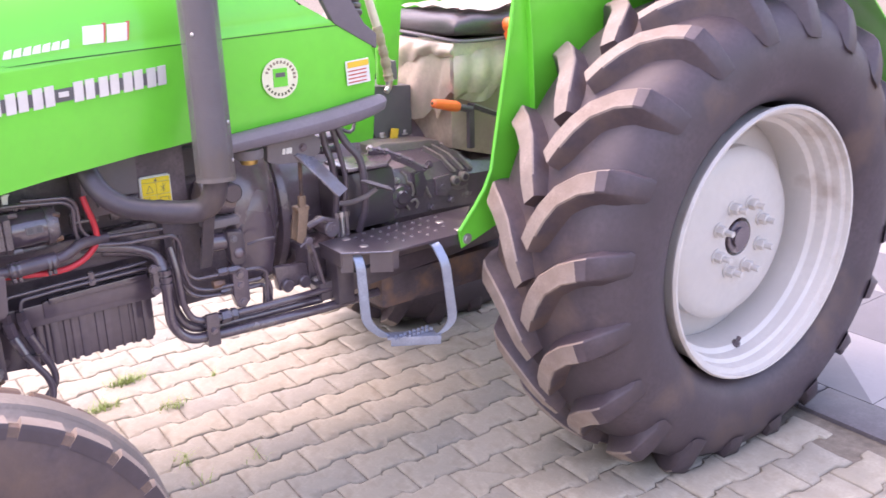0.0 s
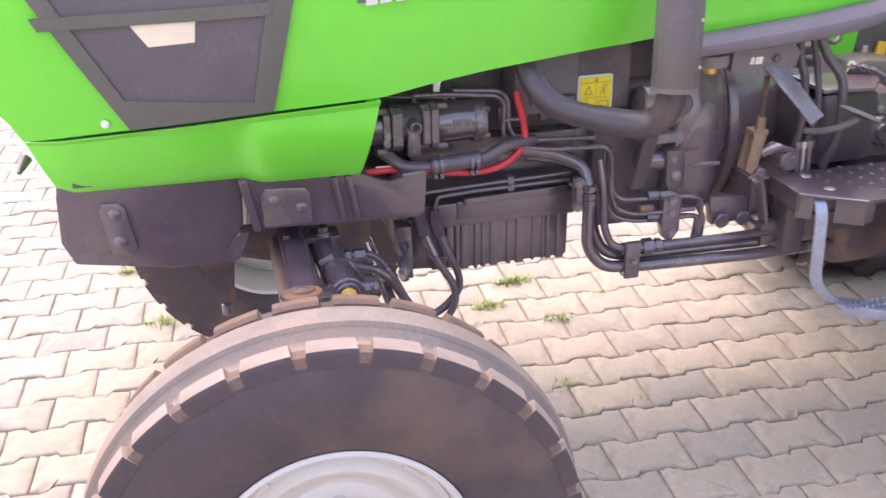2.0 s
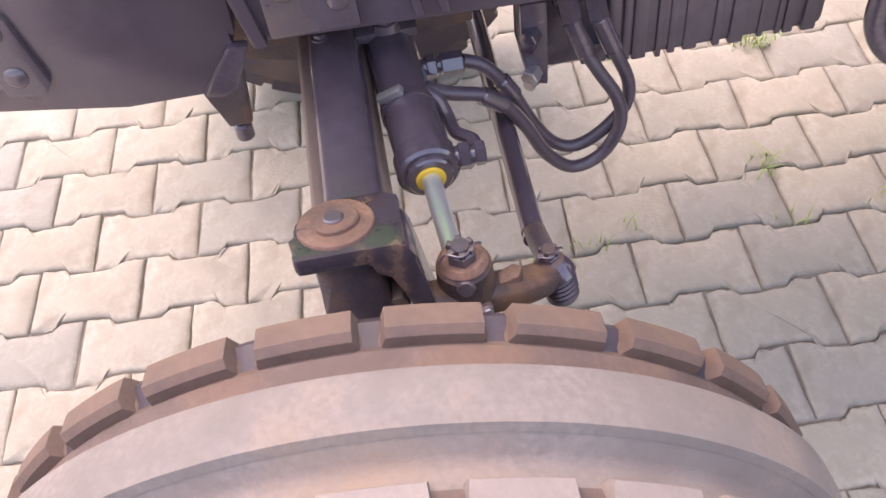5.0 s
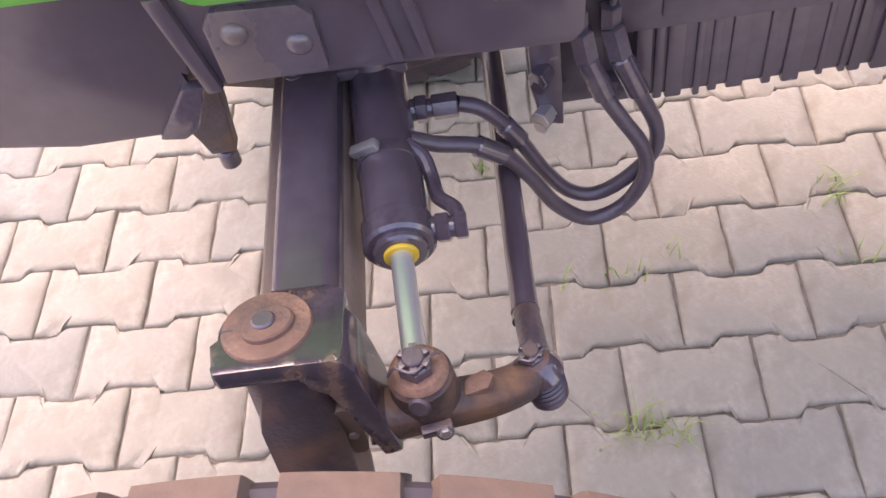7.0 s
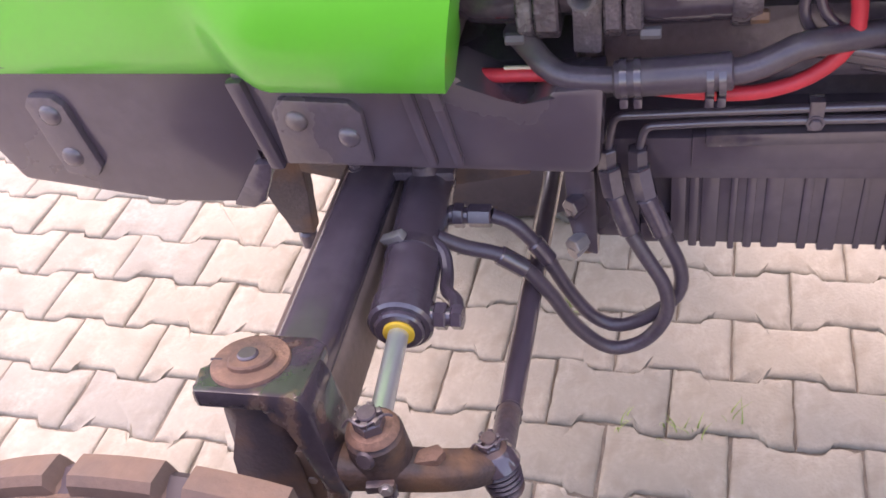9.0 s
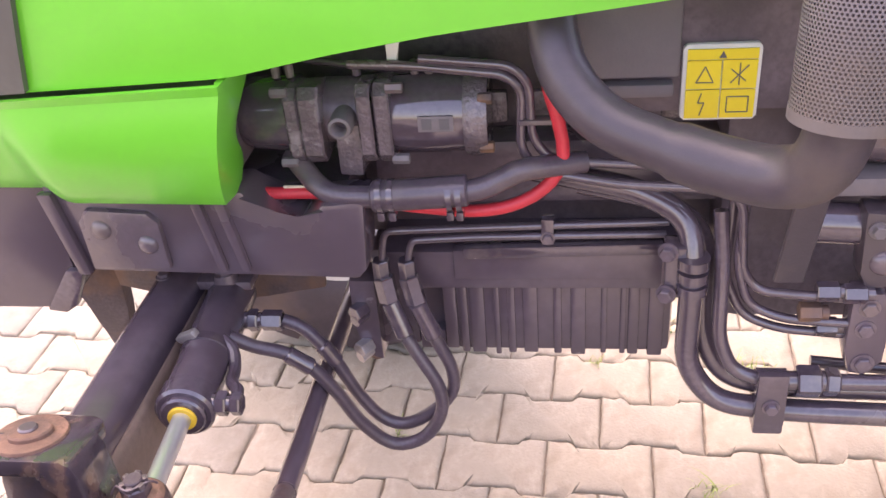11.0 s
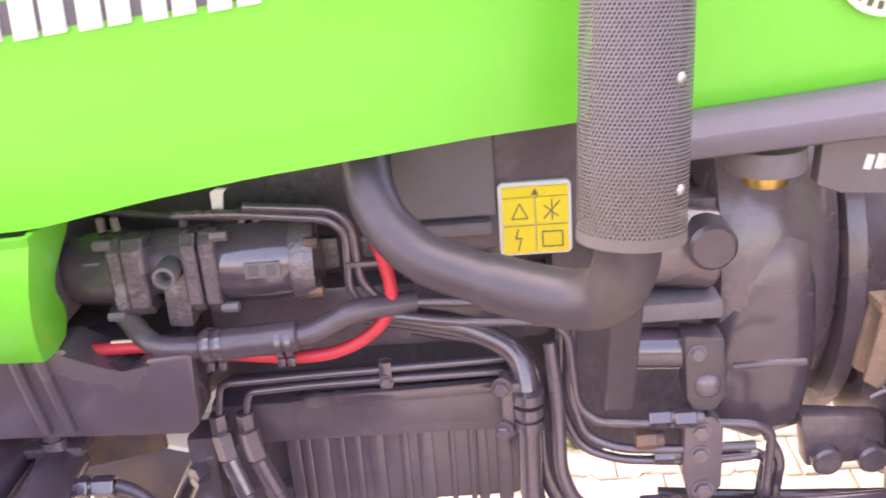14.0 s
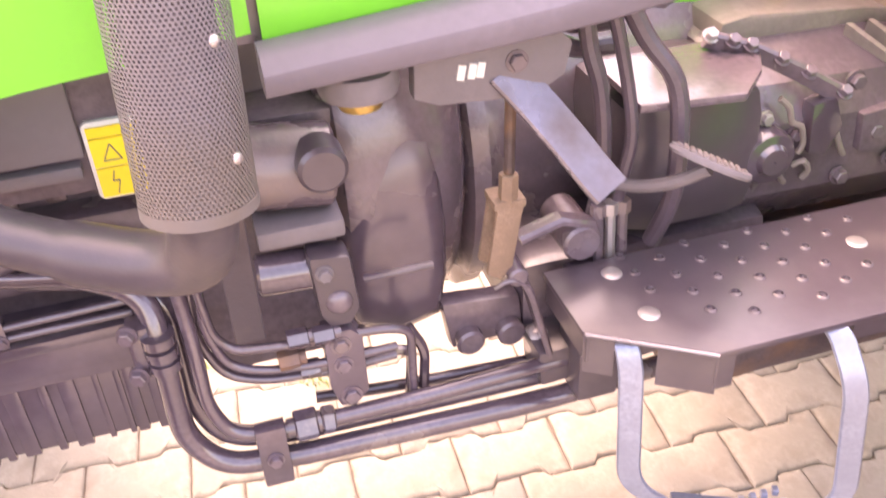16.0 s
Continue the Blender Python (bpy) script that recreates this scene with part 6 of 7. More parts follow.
# ---- clutch housing, gearbox, linkage ----
def driveline():
    bm = B()
    lathe(bm, [(0.235, 0.742), (0.262, 0.755), (0.268, 0.775), (0.268, 0.80), (0.255, 0.86), (0.235, 0.885), (0.20, 0.90), (0.20, 0.742)], (0, 0.0, 0.765), 48, "x")
    bell = part("clutch_housing", bm, CAST, T, "rounded black cast clutch housing")
    bm = B()
    face = [(0.738, 0.700), (0.745, 0.752), (0.762, 0.790), (0.782, 0.822), (0.802, 0.845), (0.826, 0.848), (0.848, 0.838), (0.860, 0.79), (0.864, 0.73), (0.862, 0.66), (0.850, 0.60), (0.80, 0.585), (0.745, 0.61), (0.736, 0.65)]
    rings(bm, [[Vector((0.805 + (x - 0.805) * k, y, 0.715 + (z - 0.715) * k)) for x, z in face] for y, k in ((-0.15, 1.05), (-0.215, 1.03), (-0.240, 0.98), (-0.256, 0.90), (-0.266, 0.76), (-0.270, 0.50))])
    part("side_bulge", bm, BLACK, bell, "", 80)
    bm = B()
    lathe(bm, [(0.215, 0.895), (0.240, 0.905), (0.240, 0.925), (0.205, 0.935), (0.19, 1.10), (0.175, 1.30), (0.175, 1.72), (0.05, 1.72), (0.05, 0.895)], (0, 0.02, 0.735), 40, "x")
    gb = part("gearbox", bm, CAST, T, "black cast gearbox housing")
    # rear case with a slanting, ribbed shoulder
    bm = B()
    sec = [(-0.215, 0.62), (-0.258, 0.68), (-0.262, 0.775), (-0.238, 0.815), (-0.165, 0.850), (0.0, 0.856), (0.06, 0.80), (0.06, 0.62)]
    rings(bm, [[Vector((x, -0.1 + (y + 0.1) * k, 0.74 + dz + (z - 0.74) * k)) for y, z in sec] for x, k, dz in ((1.205, 0.90, 0.0), (1.215, 0.97, 0.0), (1.23, 1.0, 0.0), (1.40, 1.0, -0.004), (1.50, 0.98, -0.012), (1.53, 0.90, -0.016), (1.70, 0.86, -0.02))])
    part("rear_case", bm, CAST, gb, "", 30)
    for x in (1.382, 1.412, 1.443):
        bm = B()
        rings(bm, [[Vector((x + a + u, y, z)) for a, y, z in ((-0.004, -0.190, 0.850), (0.022, -0.236, 0.826), (0.050, -0.268, 0.782), (0.050, -0.258, 0.776), (0.022, -0.228, 0.808), (-0.004, -0.188, 0.832))] for u in (0.0, 0.008)])
        part("case_rib", bm, COVER, gb)
    # dusty top covers
    bm = B()
    slab(bm, [(1.050, -0.315), (1.160, -0.330), (1.205, -0.285), (1.232, -0.240), (1.190, -0.195), (1.050, -0.195)], 0.852, 0.862, 0.004)
    part("top_cover", bm, CAST, gb, "dusty dark top cover")
    bm = B()
    prism(bm, [(1.215, 0.842), (1.222, 0.868), (1.26, 0.874), (1.42, 0.858), (1.50, 0.842), (1.50, 0.82)], -0.175, 0.03, 0.006)
    tc = part("lift_cover", bm, COVER, gb)
    # slanting joint flange with its row of bolts
    fl = [Vector(p) for p in ((1.176, -0.220, 0.875), (1.222, -0.238, 0.862), (1.268, -0.258, 0.838), (1.320, -0.276, 0.806))]
    bm = B()
    ribbon(bm, fl, 0.012, 0.010, (0.3, -0.5, 0.8))
    part("cover_flange", bm, CAST, tc)
    for i in range(6):
        f = (0.0, 0.5, 0.9, 1.6, 2.2, 2.98)[i]
        k = int(f)
        p = fl[k] + (fl[k + 1] - fl[k]) * (f - k)
        bolt(tc, p + Vector((0, -0.004, 0.004)), (0, -0.6, 0.8), 0.0070, 0.010, STEEL if i == 0 else CAST)
    for p in ((1.383, -0.091, 0.868), (1.30, -0.10, 0.872)):
        bolt(tc, p, (0, 0, 1), 0.010, 0.014, STEEL)
    # bearing housing, ports and lugs on the near side
    bm = B()
    lathe(bm, [(0.001, -0.292), (0.016, -0.292), (0.020, -0.286), (0.030, -0.284), (0.034, -0.278), (0.036, -0.24), (0.001, -0.24)], (1.236, 0, 0.745), 32)
    part("bearing_housing", bm, GLOSS, gb)
    for i in range(5):
        t = radians(72 * i + 20)
        bolt(gb, (1.236 + math.cos(t) * 0.043, -0.262, 0.745 + math.sin(t) * 0.043), (0, -1, 0), 0.007, 0.010, STEEL if i % 2 else CAST)
    for x, z in ((1.434, 0.753), (1.466, 0.760)):
        bm = B()
        rod(bm, (x, -0.25, z), (x, -0.276, z), 0.015, seg=22, chamfer=0.003)
        pt = part("port_boss", bm, COVER, gb)
        bm = B()
        rod(bm, (x, -0.272, z), (x, -0.2775, z), 0.009, seg=16)
        part("port_hole", bm, GLOSS, pt)
    # bent lines and hooks before the case
    for pts in ([(1.246, -0.268, 0.812), (1.258, -0.272, 0.800), (1.262, -0.274, 0.782), (1.276, -0.274, 0.775), (1.284, -0.272, 0.750), (1.280, -0.270, 0.738)],
                [(1.305, -0.268, 0.800), (1.320, -0.272, 0.770), (1.334, -0.272, 0.740), (1.346, -0.268, 0.722)],
                [(1.242, -0.268, 0.772), (1.252, -0.274, 0.745), (1.258, -0.274, 0.715), (1.270, -0.268, 0.700)],
                [(1.278, -0.268, 0.720), (1.288, -0.274, 0.728), (1.298, -0.272, 0.712), (1.294, -0.268, 0.700)]):
        bm = B()
        tube(bm, curve_points(pts, 0.008), 0.0038, 8)
        part("bent_line", bm, COVER, gb)
    bm = B()
    prism(bm, [(1.285, 0.800), (1.315, 0.806), (1.33, 0.765), (1.312, 0.730), (1.29, 0.738)], -0.278, -0.255, 0.004)
    part("case_lug", bm, GLOSS, gb)
    bm = B()
    prism(bm, [(1.36, 0.772), (1.412, 0.778), (1.42, 0.735), (1.395, 0.715), (1.365, 0.722)], -0.272, -0.255, 0.004)
    part("case_lug", bm, CAST, gb)
    for x, z in ((1.300, 0.780), (1.318, 0.752), (1.385, 0.745), (1.345, 0.815), (1.500, 0.775), (1.485, 0.705), (1.215, 0.70), (1.350, 0.690), (1.42, 0.700)):
        bolt(gb, (x, -0.262 if x < 1.48 else -0.245, z), (0, -1, 0), 0.009, 0.012, STEEL if x in (1.300, 1.485) else CAST)
    bm = B()
    box(bm, (1.10, -0.12, 0.60), (0.32, 0.30, 0.12), bevel=0.02)
    part("lower_case", bm, CAST, gb)
    bm = B()
    box(bm, (1.135, -0.20, 0.76), (0.18, 0.18, 0.17), bevel=0.04)
    part("middle_case", bm, STEPBLACK, gb)
    for x in (0.875, 0.925):
        bm = B()
        rod(bm, (x, -0.262, 0.575), (x, -0.283, 0.575), 0.017, seg=20, chamfer=0.003)
        part("case_bolt", bm, CAST, bell)
    bm = B()
    prism(bm, [(0.845, 0.63), (0.94, 0.62), (0.945, 0.565), (0.855, 0.560)], -0.268, -0.24, 0.008)
    part("case_foot", bm, CAST, bell)
    # starter motor and mounts beside the housing
    bm = B()
    rod(bm, (0.655, -0.270, 0.850), (0.742, -0.270, 0.838), 0.042, seg=28, chamfer=0.004)
    st = part("starter_motor", bm, CAST, T, "black starter motor under the cowl")
    bm = B()
    rod(bm, (0.650, -0.300, 0.745), (0.738, -0.300, 0.740), 0.022, seg=24, chamfer=0.003)
    part("solenoid", bm, GLOSS, st)
    bm = B()
    box(bm, (0.700, -0.29, 0.790), (0.085, 0.05, 0.02), bevel=0.004)
    part("clamp_band", bm, GREYP, st)
    bm = B()
    prism(bm, [(0.700, 0.772), (0.742, 0.766), (0.746, 0.700), (0.735, 0.682), (0.712, 0.682), (0.704, 0.70)], -0.330, -0.295, 0.008)
    br = part("mount_bracket", bm, STEPBLACK, st)
    bolt(br, (0.714, -0.330, 0.752), (0, -1, 0), 0.007, 0.008, GREYP)
    dome(br, (0.725, -0.330, 0.714), (0, -1, 0), 0.014, 0.008, CAST, "plug")
    bm = B()
    tube(bm, curve_points([(0.755, -0.315, 0.725), (0.785, -0.325, 0.732), (0.825, -0.32, 0.728)]), 0.004, 8)
    part("wire", bm, HOSE, st)
    bm = B()
    rod(bm, (0.728, -0.285, 0.86), (0.728, -0.325, 0.86), 0.024, seg=24, chamfer=0.004)
    part("round_cover", bm, STEPBLACK, st)
    bm = B()
    prism(bm, [(0.58, 0.88), (0.77, 0.88), (0.77, 0.60), (0.74, 0.575), (0.60, 0.575), (0.58, 0.62)], -0.235, -0.10, 0.012)
    part("flywheel_case", bm, OILY, T, "black cast flywheel case behind the starter")
    # brass cap under the cowl
    bm = B()
    lathe(bm, [(0.001, 0.929), (0.019, 0.930), (0.021, 0.936), (0.021, 0.943), (0.001, 0.945)], (0.765, -0.345, 0), 24, "z")
    part("brass_plug", bm, BRASS, T, "worn brass plug under the cowl")
    bm = B()
    lathe(bm, [(0.001, 0.943), (0.034, 0.944), (0.036, 0.952), (0.034, 0.966), (0.001, 0.966)], (0.765, -0.345, 0), 28, "z")
    part("filter_head", bm, GREYP, T)
    # pedal pivot plate, pedal arm and pads
    bm = B()
    prism(bm, [(0.815, 0.975), (0.812, 0.925), (0.835, 0.915), (0.925, 0.908), (0.955, 0.925), (0.962, 0.955), (0.940, 0.975)], -0.345, -0.325, 0.004)
    pp = part("pivot_plate", bm, GREYP, T, "grey pivot plate under the cowl")
    bm = B()
    for x in (0.856, 0.866, 0.874):
        box(bm, (x, -0.346, 0.944), (0.007, 0.002, 0.014), turn("Y", 12), bevel=0)
    part("plate_mark", bm, WHITE, pp)
    bolt(pp, (0.908, -0.345, 0.946), (0, -1, 0), 0.008, 0.006)
    bm = B()
    ribbon(bm, curve_points([(0.900, -0.338, 0.936), (0.922, -0.352, 0.908), (0.944, -0.376, 0.878), (0.964, -0.396, 0.848), (0.976, -0.408, 0.832)]), 0.0205, 0.007, (0.8, 0.35, 0.25))
    part("pedal_arm", bm, WORN, T, "flat worn steel pedal arm")
    bm = B()
    tube(bm, curve_points([(1.02, -0.29, 0.77), (1.045, -0.33, 0.778), (1.07, -0.362, 0.796), (1.092, -0.383, 0.818)]), 0.007, 10)
    pd = part("foot_pedal", bm, GREYP, T, "bare steel foot pedal with chequered pad")
    bm = B()
    m = Matrix.Translation((1.092, -0.383, 0.825)) @ turn("Z", -37) @ turn("Y", 18) @ turn("X", -22) @ Matrix.Diagonal((0.66, 1.1, 1, 1))
    lathe(bm, [(0.001, -0.003), (0.05, -0.003), (0.052, 0.0), (0.05, 0.004), (0.001, 0.005)], (0, 0, 0), 28, "z")
    bmesh.ops.scale(bm, vec=(1.25, 0.42, 1), verts=bm.verts[:])
    bmesh.ops.transform(bm, matrix=m, verts=bm.verts[:])
    pad = part("pad", bm, GREYP, pd)
    bm = B()
    for i in range(-5, 6):
        for j in (-1, 0, 1):
            if abs(i) < 5 or j == 0:
                box(bm, (i * 0.010, j * 0.011, 0.005), (0.006, 0.007, 0.002), bevel=0)
    bmesh.ops.transform(bm, matrix=m, verts=bm.verts[:])
    tagged(part("chequered_grip", bm, COVER, pad), kind="stuff")
    # clutch linkage: turnbuckle, fork and lever
    bm = B()
    rod(bm, (0.912, -0.318, 0.905), (0.906, -0.325, 0.795), 0.0055, seg=10)
    lk = part("clutch_link", bm, RUSTI, T, "rusty clutch linkage with a yoke")
    bm = B()
    rod(bm, (0.907, -0.324, 0.820), (0.905, -0.326, 0.788), 0.010, seg=6, chamfer=0.001)
    part("lock_nut", bm, TAN, lk)
    bm = B()
    for s in (-1, 1):
        prism(bm, [(0.892, 0.792), (0.919, 0.787), (0.906, 0.712), (0.894, 0.700), (0.879, 0.710)], -0.318 + s * 0.014 - 0.003, -0.318 + s * 0.014 + 0.003, 0.002)
    box(bm, (0.905, -0.318, 0.789), (0.034, 0.034, 0.010), bevel=0.003)
    part("yoke", bm, TAN, lk, "tan rusty yoke")
    bm = B()
    rod(bm, (0.910, -0.345, 0.705), (0.910, -0.288, 0.705), 0.011, seg=14, chamfer=0.002)
    tube(bm, curve_points([(0.885, -0.34, 0.695), (0.90, -0.345, 0.705), (0.922, -0.342, 0.69)], 0.005), 0.0025, 6)
    part("clevis_pin", bm, CAST, lk)
    bm = B()
    ribbon(bm, [Vector(p) for p in ((0.912, -0.315, 0.712), (0.930, -0.315, 0.670), (0.945, -0.315, 0.610), (0.955, -0.312, 0.570))], 0.018, 0.008, (0, 1, 0.2))
    ribbon(bm, [Vector(p) for p in ((0.920, -0.316, 0.735), (0.965, -0.316, 0.748), (1.0, -0.314, 0.735), (1.01, -0.312, 0.70))], 0.010, 0.012, (0, 1, 0))
    part("lever", bm, CAST, lk)
    bm = B()
    rod(bm, (0.990, -0.325, 0.715), (0.990, -0.25, 0.715), 0.022, seg=20, chamfer=0.003)
    part("pivot_boss", bm, CAST, lk)
    bm = B()
    rod(bm, (0.940, -0.29, 0.568), (0.962, -0.29, 0.566), 0.018, 0.020, seg=14, chamfer=0.004)
    rod(bm, (0.960, -0.285, 0.567), (1.02, -0.278, 0.573), 0.011, seg=14)
    part("white_fitting", bm, STEEL, T, "bare metal hose fitting")
    # hoses in front of the gearbox
    for pts, r in (([(0.995, -0.28, 1.0), (1.003, -0.29, 0.924), (1.011, -0.30, 0.886), (1.018, -0.30, 0.826), (1.017, -0.30, 0.77), (1.01, -0.29, 0.69)], 0.009),
                   ([(1.02, -0.29, 0.98), (1.036, -0.30, 0.906), (1.045, -0.31, 0.833), (1.038, -0.31, 0.78), (1.03, -0.30, 0.69)], 0.007),
                   ([(1.03, -0.28, 0.99), (1.057, -0.30, 0.928), (1.083, -0.32, 0.885), (1.088, -0.33, 0.824), (1.086, -0.33, 0.754), (1.078, -0.31, 0.69)], 0.010),
                   ([(1.02, -0.25, 0.99), (1.09, -0.27, 0.945), (1.12, -0.25, 0.985)], 0.005),
                   ([(0.96, -0.25, 0.93), (1.0, -0.26, 0.91), (1.05, -0.26, 0.905)], 0.010),
                   ([(0.96, -0.25, 0.95), (1.0, -0.26, 0.935), (1.05, -0.255, 0.93)], 0.010)):
        bm = B()
        tube(bm, curve_points(pts), r, 10)
        part("hose", bm, HOSE, T, "black rubber hose beside the gearbox")
    for i in range(3):
        bm = B()
        rod(bm, (1.012 + i * 0.014, -0.31, 0.745), (1.014 + i * 0.014, -0.312, 0.68), 0.006, seg=8)
        rod(bm, (1.012 + i * 0.014, -0.31, 0.752), (1.012 + i * 0.014, -0.311, 0.738), 0.009, seg=6)
        part("adjuster", bm, STEEL if i == 1 else CAST, T)


driveline()


# ---- step, fender, seat ----
def step():
    P = [(0.944, -0.325), (0.944, -0.430), (1.052, -0.502), (1.262, -0.503), (1.440, -0.325)]
    bm = B()
    slab(bm, P, 0.683, 0.691, 0.002)
    st = part("step_plate", bm, STEPBLACK, T, "black steel step plate with raised dimples")
    edges = list(zip(P, P[1:] + P[:1]))
    # skirt plates under the edges, with a gap for the stirrup
    for k, f0, f1, low in ((0, 0.0, 1.0, 0.650), (1, 0.0, 0.24, 0.636), (1, 0.56, 1.0, 0.634), (2, 0.0, 0.10, 0.640), (2, 0.72, 1.0, 0.660)):
        (x0, y0), (x1, y1) = edges[k]
        d = Vector((x1 - x0, y1 - y0, 0))
        n = Vector((d.y, -d.x, 0)).normalized() * -0.006
        a, b = Vector((x0, y0, 0)) + d * f0 + n * 0.7, Vector((x0, y0, 0)) + d * f1 + n * 0.7
        bm = B()
        f = [a + Vector((0, 0, 0.684)), b + Vector((0, 0, 0.684)), b + Vector((0, 0, low)), a + Vector((0, 0, low))]
        rings(bm, [f, [p + n for p in f]])
        part("skirt", bm, STEPBLACK, st)
    # worn bright lip on the front corner
    bm = B()
    rod(bm, (0.946, -0.4325, 0.689), (1.051, -0.5035, 0.689), 0.0022, seg=8)
    part("worn_lip", bm, WORN, st)
    bm0 = B()
    lathe(bm0, [(0.0072, 0.0), (0.0052, 0.0030), (0.0040, 0.0030), (0.0032, 0.0008), (0.001, 0.0006)], (0, 0, 0), 14, "z", close=False)
    me = bpy.data.meshes.new("dimple")
    bm0.to_mesh(me)
    bm0.free()
    me.materials.append(STEPBLACK)
    smooth(me, 60)
    fixings = ((1.011, -0.352), (1.017, -0.426), (1.281, -0.392), (1.281, -0.475))
    for j in range(-2, 5):
        for i in range(-2, 6):
            x, y = 1.107 + i * 0.039 + j * 0.002, -0.331 - i * 0.017 - j * 0.032
            if not 1.03 < x < 1.30 or not -0.472 < y < -0.328 or min(math.hypot(x - a, y - b) for a, b in fixings) < 0.022:
                continue
            share("dimple", me, Matrix.Translation((x, y, 0.691)), st)
    for x, y in fixings:
        dome(st, (x, y, 0.691), (0, 0, 1), 0.0115, 0.002, STEEL, "countersunk_bolt")
    bm = B()
    box(bm, (1.13, -0.36, 0.650), (0.30, 0.05, 0.06), bevel=0.006)
    box(bm, (1.0, -0.33, 0.60), (0.05, 0.06, 0.16), bevel=0.006)
    part("support", bm, STEPBLACK, st)
    bm = B()
    box(bm, (1.25, -0.30, 0.575), (0.62, 0.06, 0.05), turn("Y", -4), bevel=0.006)
    part("cross_tube", bm, STEPBLACK, st)
    bm = B()
    box(bm, (1.38, -0.2, 0.50), (0.50, 0.25, 0.10), bevel=0.02)
    part("guard_plate", bm, RUSTB, st)
    # hanging stirrup
    bm = B()
    pts = bent([(0.982, -0.430, 0.680), (0.984, -0.448, 0.674), (0.985, -0.458, 0.650), (0.986, -0.470, 0.500), (1.034, -0.482, 0.456), (1.06, -0.492, 0.461)], 0.028, 6)
    ribbon(bm, pts, 0.0125, 0.007, (0.9, -0.35, 0.1))
    sp = part("step_stirrup", bm, BLUESTEEL, T, "blued steel stirrup step hanging below the plate")
    bm = B()
    pts = bent([(1.180, -0.485, 0.684), (1.184, -0.505, 0.677), (1.190, -0.535, 0.635), (1.207, -0.542, 0.472), (1.168, -0.532, 0.440), (1.13, -0.520, 0.450)], 0.03, 6)
    ribbon(bm, pts, 0.0125, 0.007, (0.9, -0.35, 0.1))
    part("far_bar", bm, BLUESTEEL, sp)
    bm = B()
    q = Matrix.Translation((1.096, -0.508, 0.452)) @ turn("Z", -22) @ turn("Y", 5)
    box(bm, (0, 0, 0), (0.132, 0.040, 0.006), q, bevel=0.002)
    box(bm, (0, -0.021, -0.008), (0.132, 0.005, 0.024), q, bevel=0.002)
    for i in range(9):
        for j in range(2):
            box(bm, (-0.056 + i * 0.014, -0.010 + j * 0.018, 0.006), (0.007, 0.009, 0.008), q, bevel=0.0015)
    part("tread", bm, BLUESTEEL, sp)


step()


def fender(s):
    cx, cz = 1.985, 0.614
    y0 = 0.512
    # inner side plate
    bm = B()
    pairs = [((1.252, 0.700), (1.262, 0.652)), ((1.300, 0.752), (1.375, 0.690)), ((1.338, 0.800), (1.450, 0.750)), ((1.360, 0.845), (1.50, 0.80)), ((1.388, 1.00), (1.54, 0.95)), ((1.410, 1.12), (1.58, 1.03)), ((1.434, 1.27), (1.66, 1.10)), ((1.450, 1.365), (1.75, 1.14)),
             ((1.52, 1.395), (1.85, 1.17)), ((1.75, 1.405), (1.97, 1.18)), ((2.1, 1.395), (2.1, 1.15)), ((2.33, 1.32), (2.22, 1.08)), ((2.55, 1.15), (2.33, 0.97)), ((2.66, 0.95), (2.42, 0.87))]
    grid = [[(a[0] + (b[0] - a[0]) * k / 3, s * y0, a[1] + (b[1] - a[1]) * k / 3) for k in range(4)] for a, b in pairs]
    shell(bm, grid, lambda p: p - Vector((0, s * 0.005, 0)))
    fd = part("fender", bm, GREEN, T, "green rear mudguard over the tyre")
    # turned lip along its front edge
    bm = B()
    lip = [Vector((a[0], s * (y0 + 0.004), a[1])) for a, b in pairs[:8]]
    ribbon(bm, lip, 0.004, 0.012, (0, 1, 0))
    part("front_lip", bm, GREEN, fd)
    bm = B()
    # crown over the tyre
    grid = []
    for k in range(15):
        t = radians(108 - k * 6.5)
        R = 0.772
        row = []
        for j in range(8):
            f = j / 7
            r = R + 0.014 * math.sin(math.pi * f) - 0.03 * (f ** 6)
            row.append((cx + math.cos(t) * r, s * (y0 - 0.005 + 0.42 * f), cz + math.sin(t) * r))
        grid.append(row)
    shell(bm, grid, lambda p: cxv(p, cx, cz))
    part("crown", bm, GREEN, fd)
    bm = B()
    ribbon(bm, [Vector(p) for p in ((1.475, s * 0.52, 1.27), (1.49, s * 0.52, 1.12), (1.50, s * 0.52, 0.96))], 0.010, 0.004, (0, 1, 0))
    part("stay", bm, GREEN, fd)
    bolt(fd, (1.280, s * y0, 0.674), (0, s, 0), 0.011, 0.006, STEEL)
    fd.location = (0, YC + YC if s > 0 else 0, 0)
    return fd


def cxv(p, cx, cz):
    v = Vector((p.x - cx, 0, p.z - cz)).normalized()
    return p - v * 0.004


fender(-1)
fender(1)


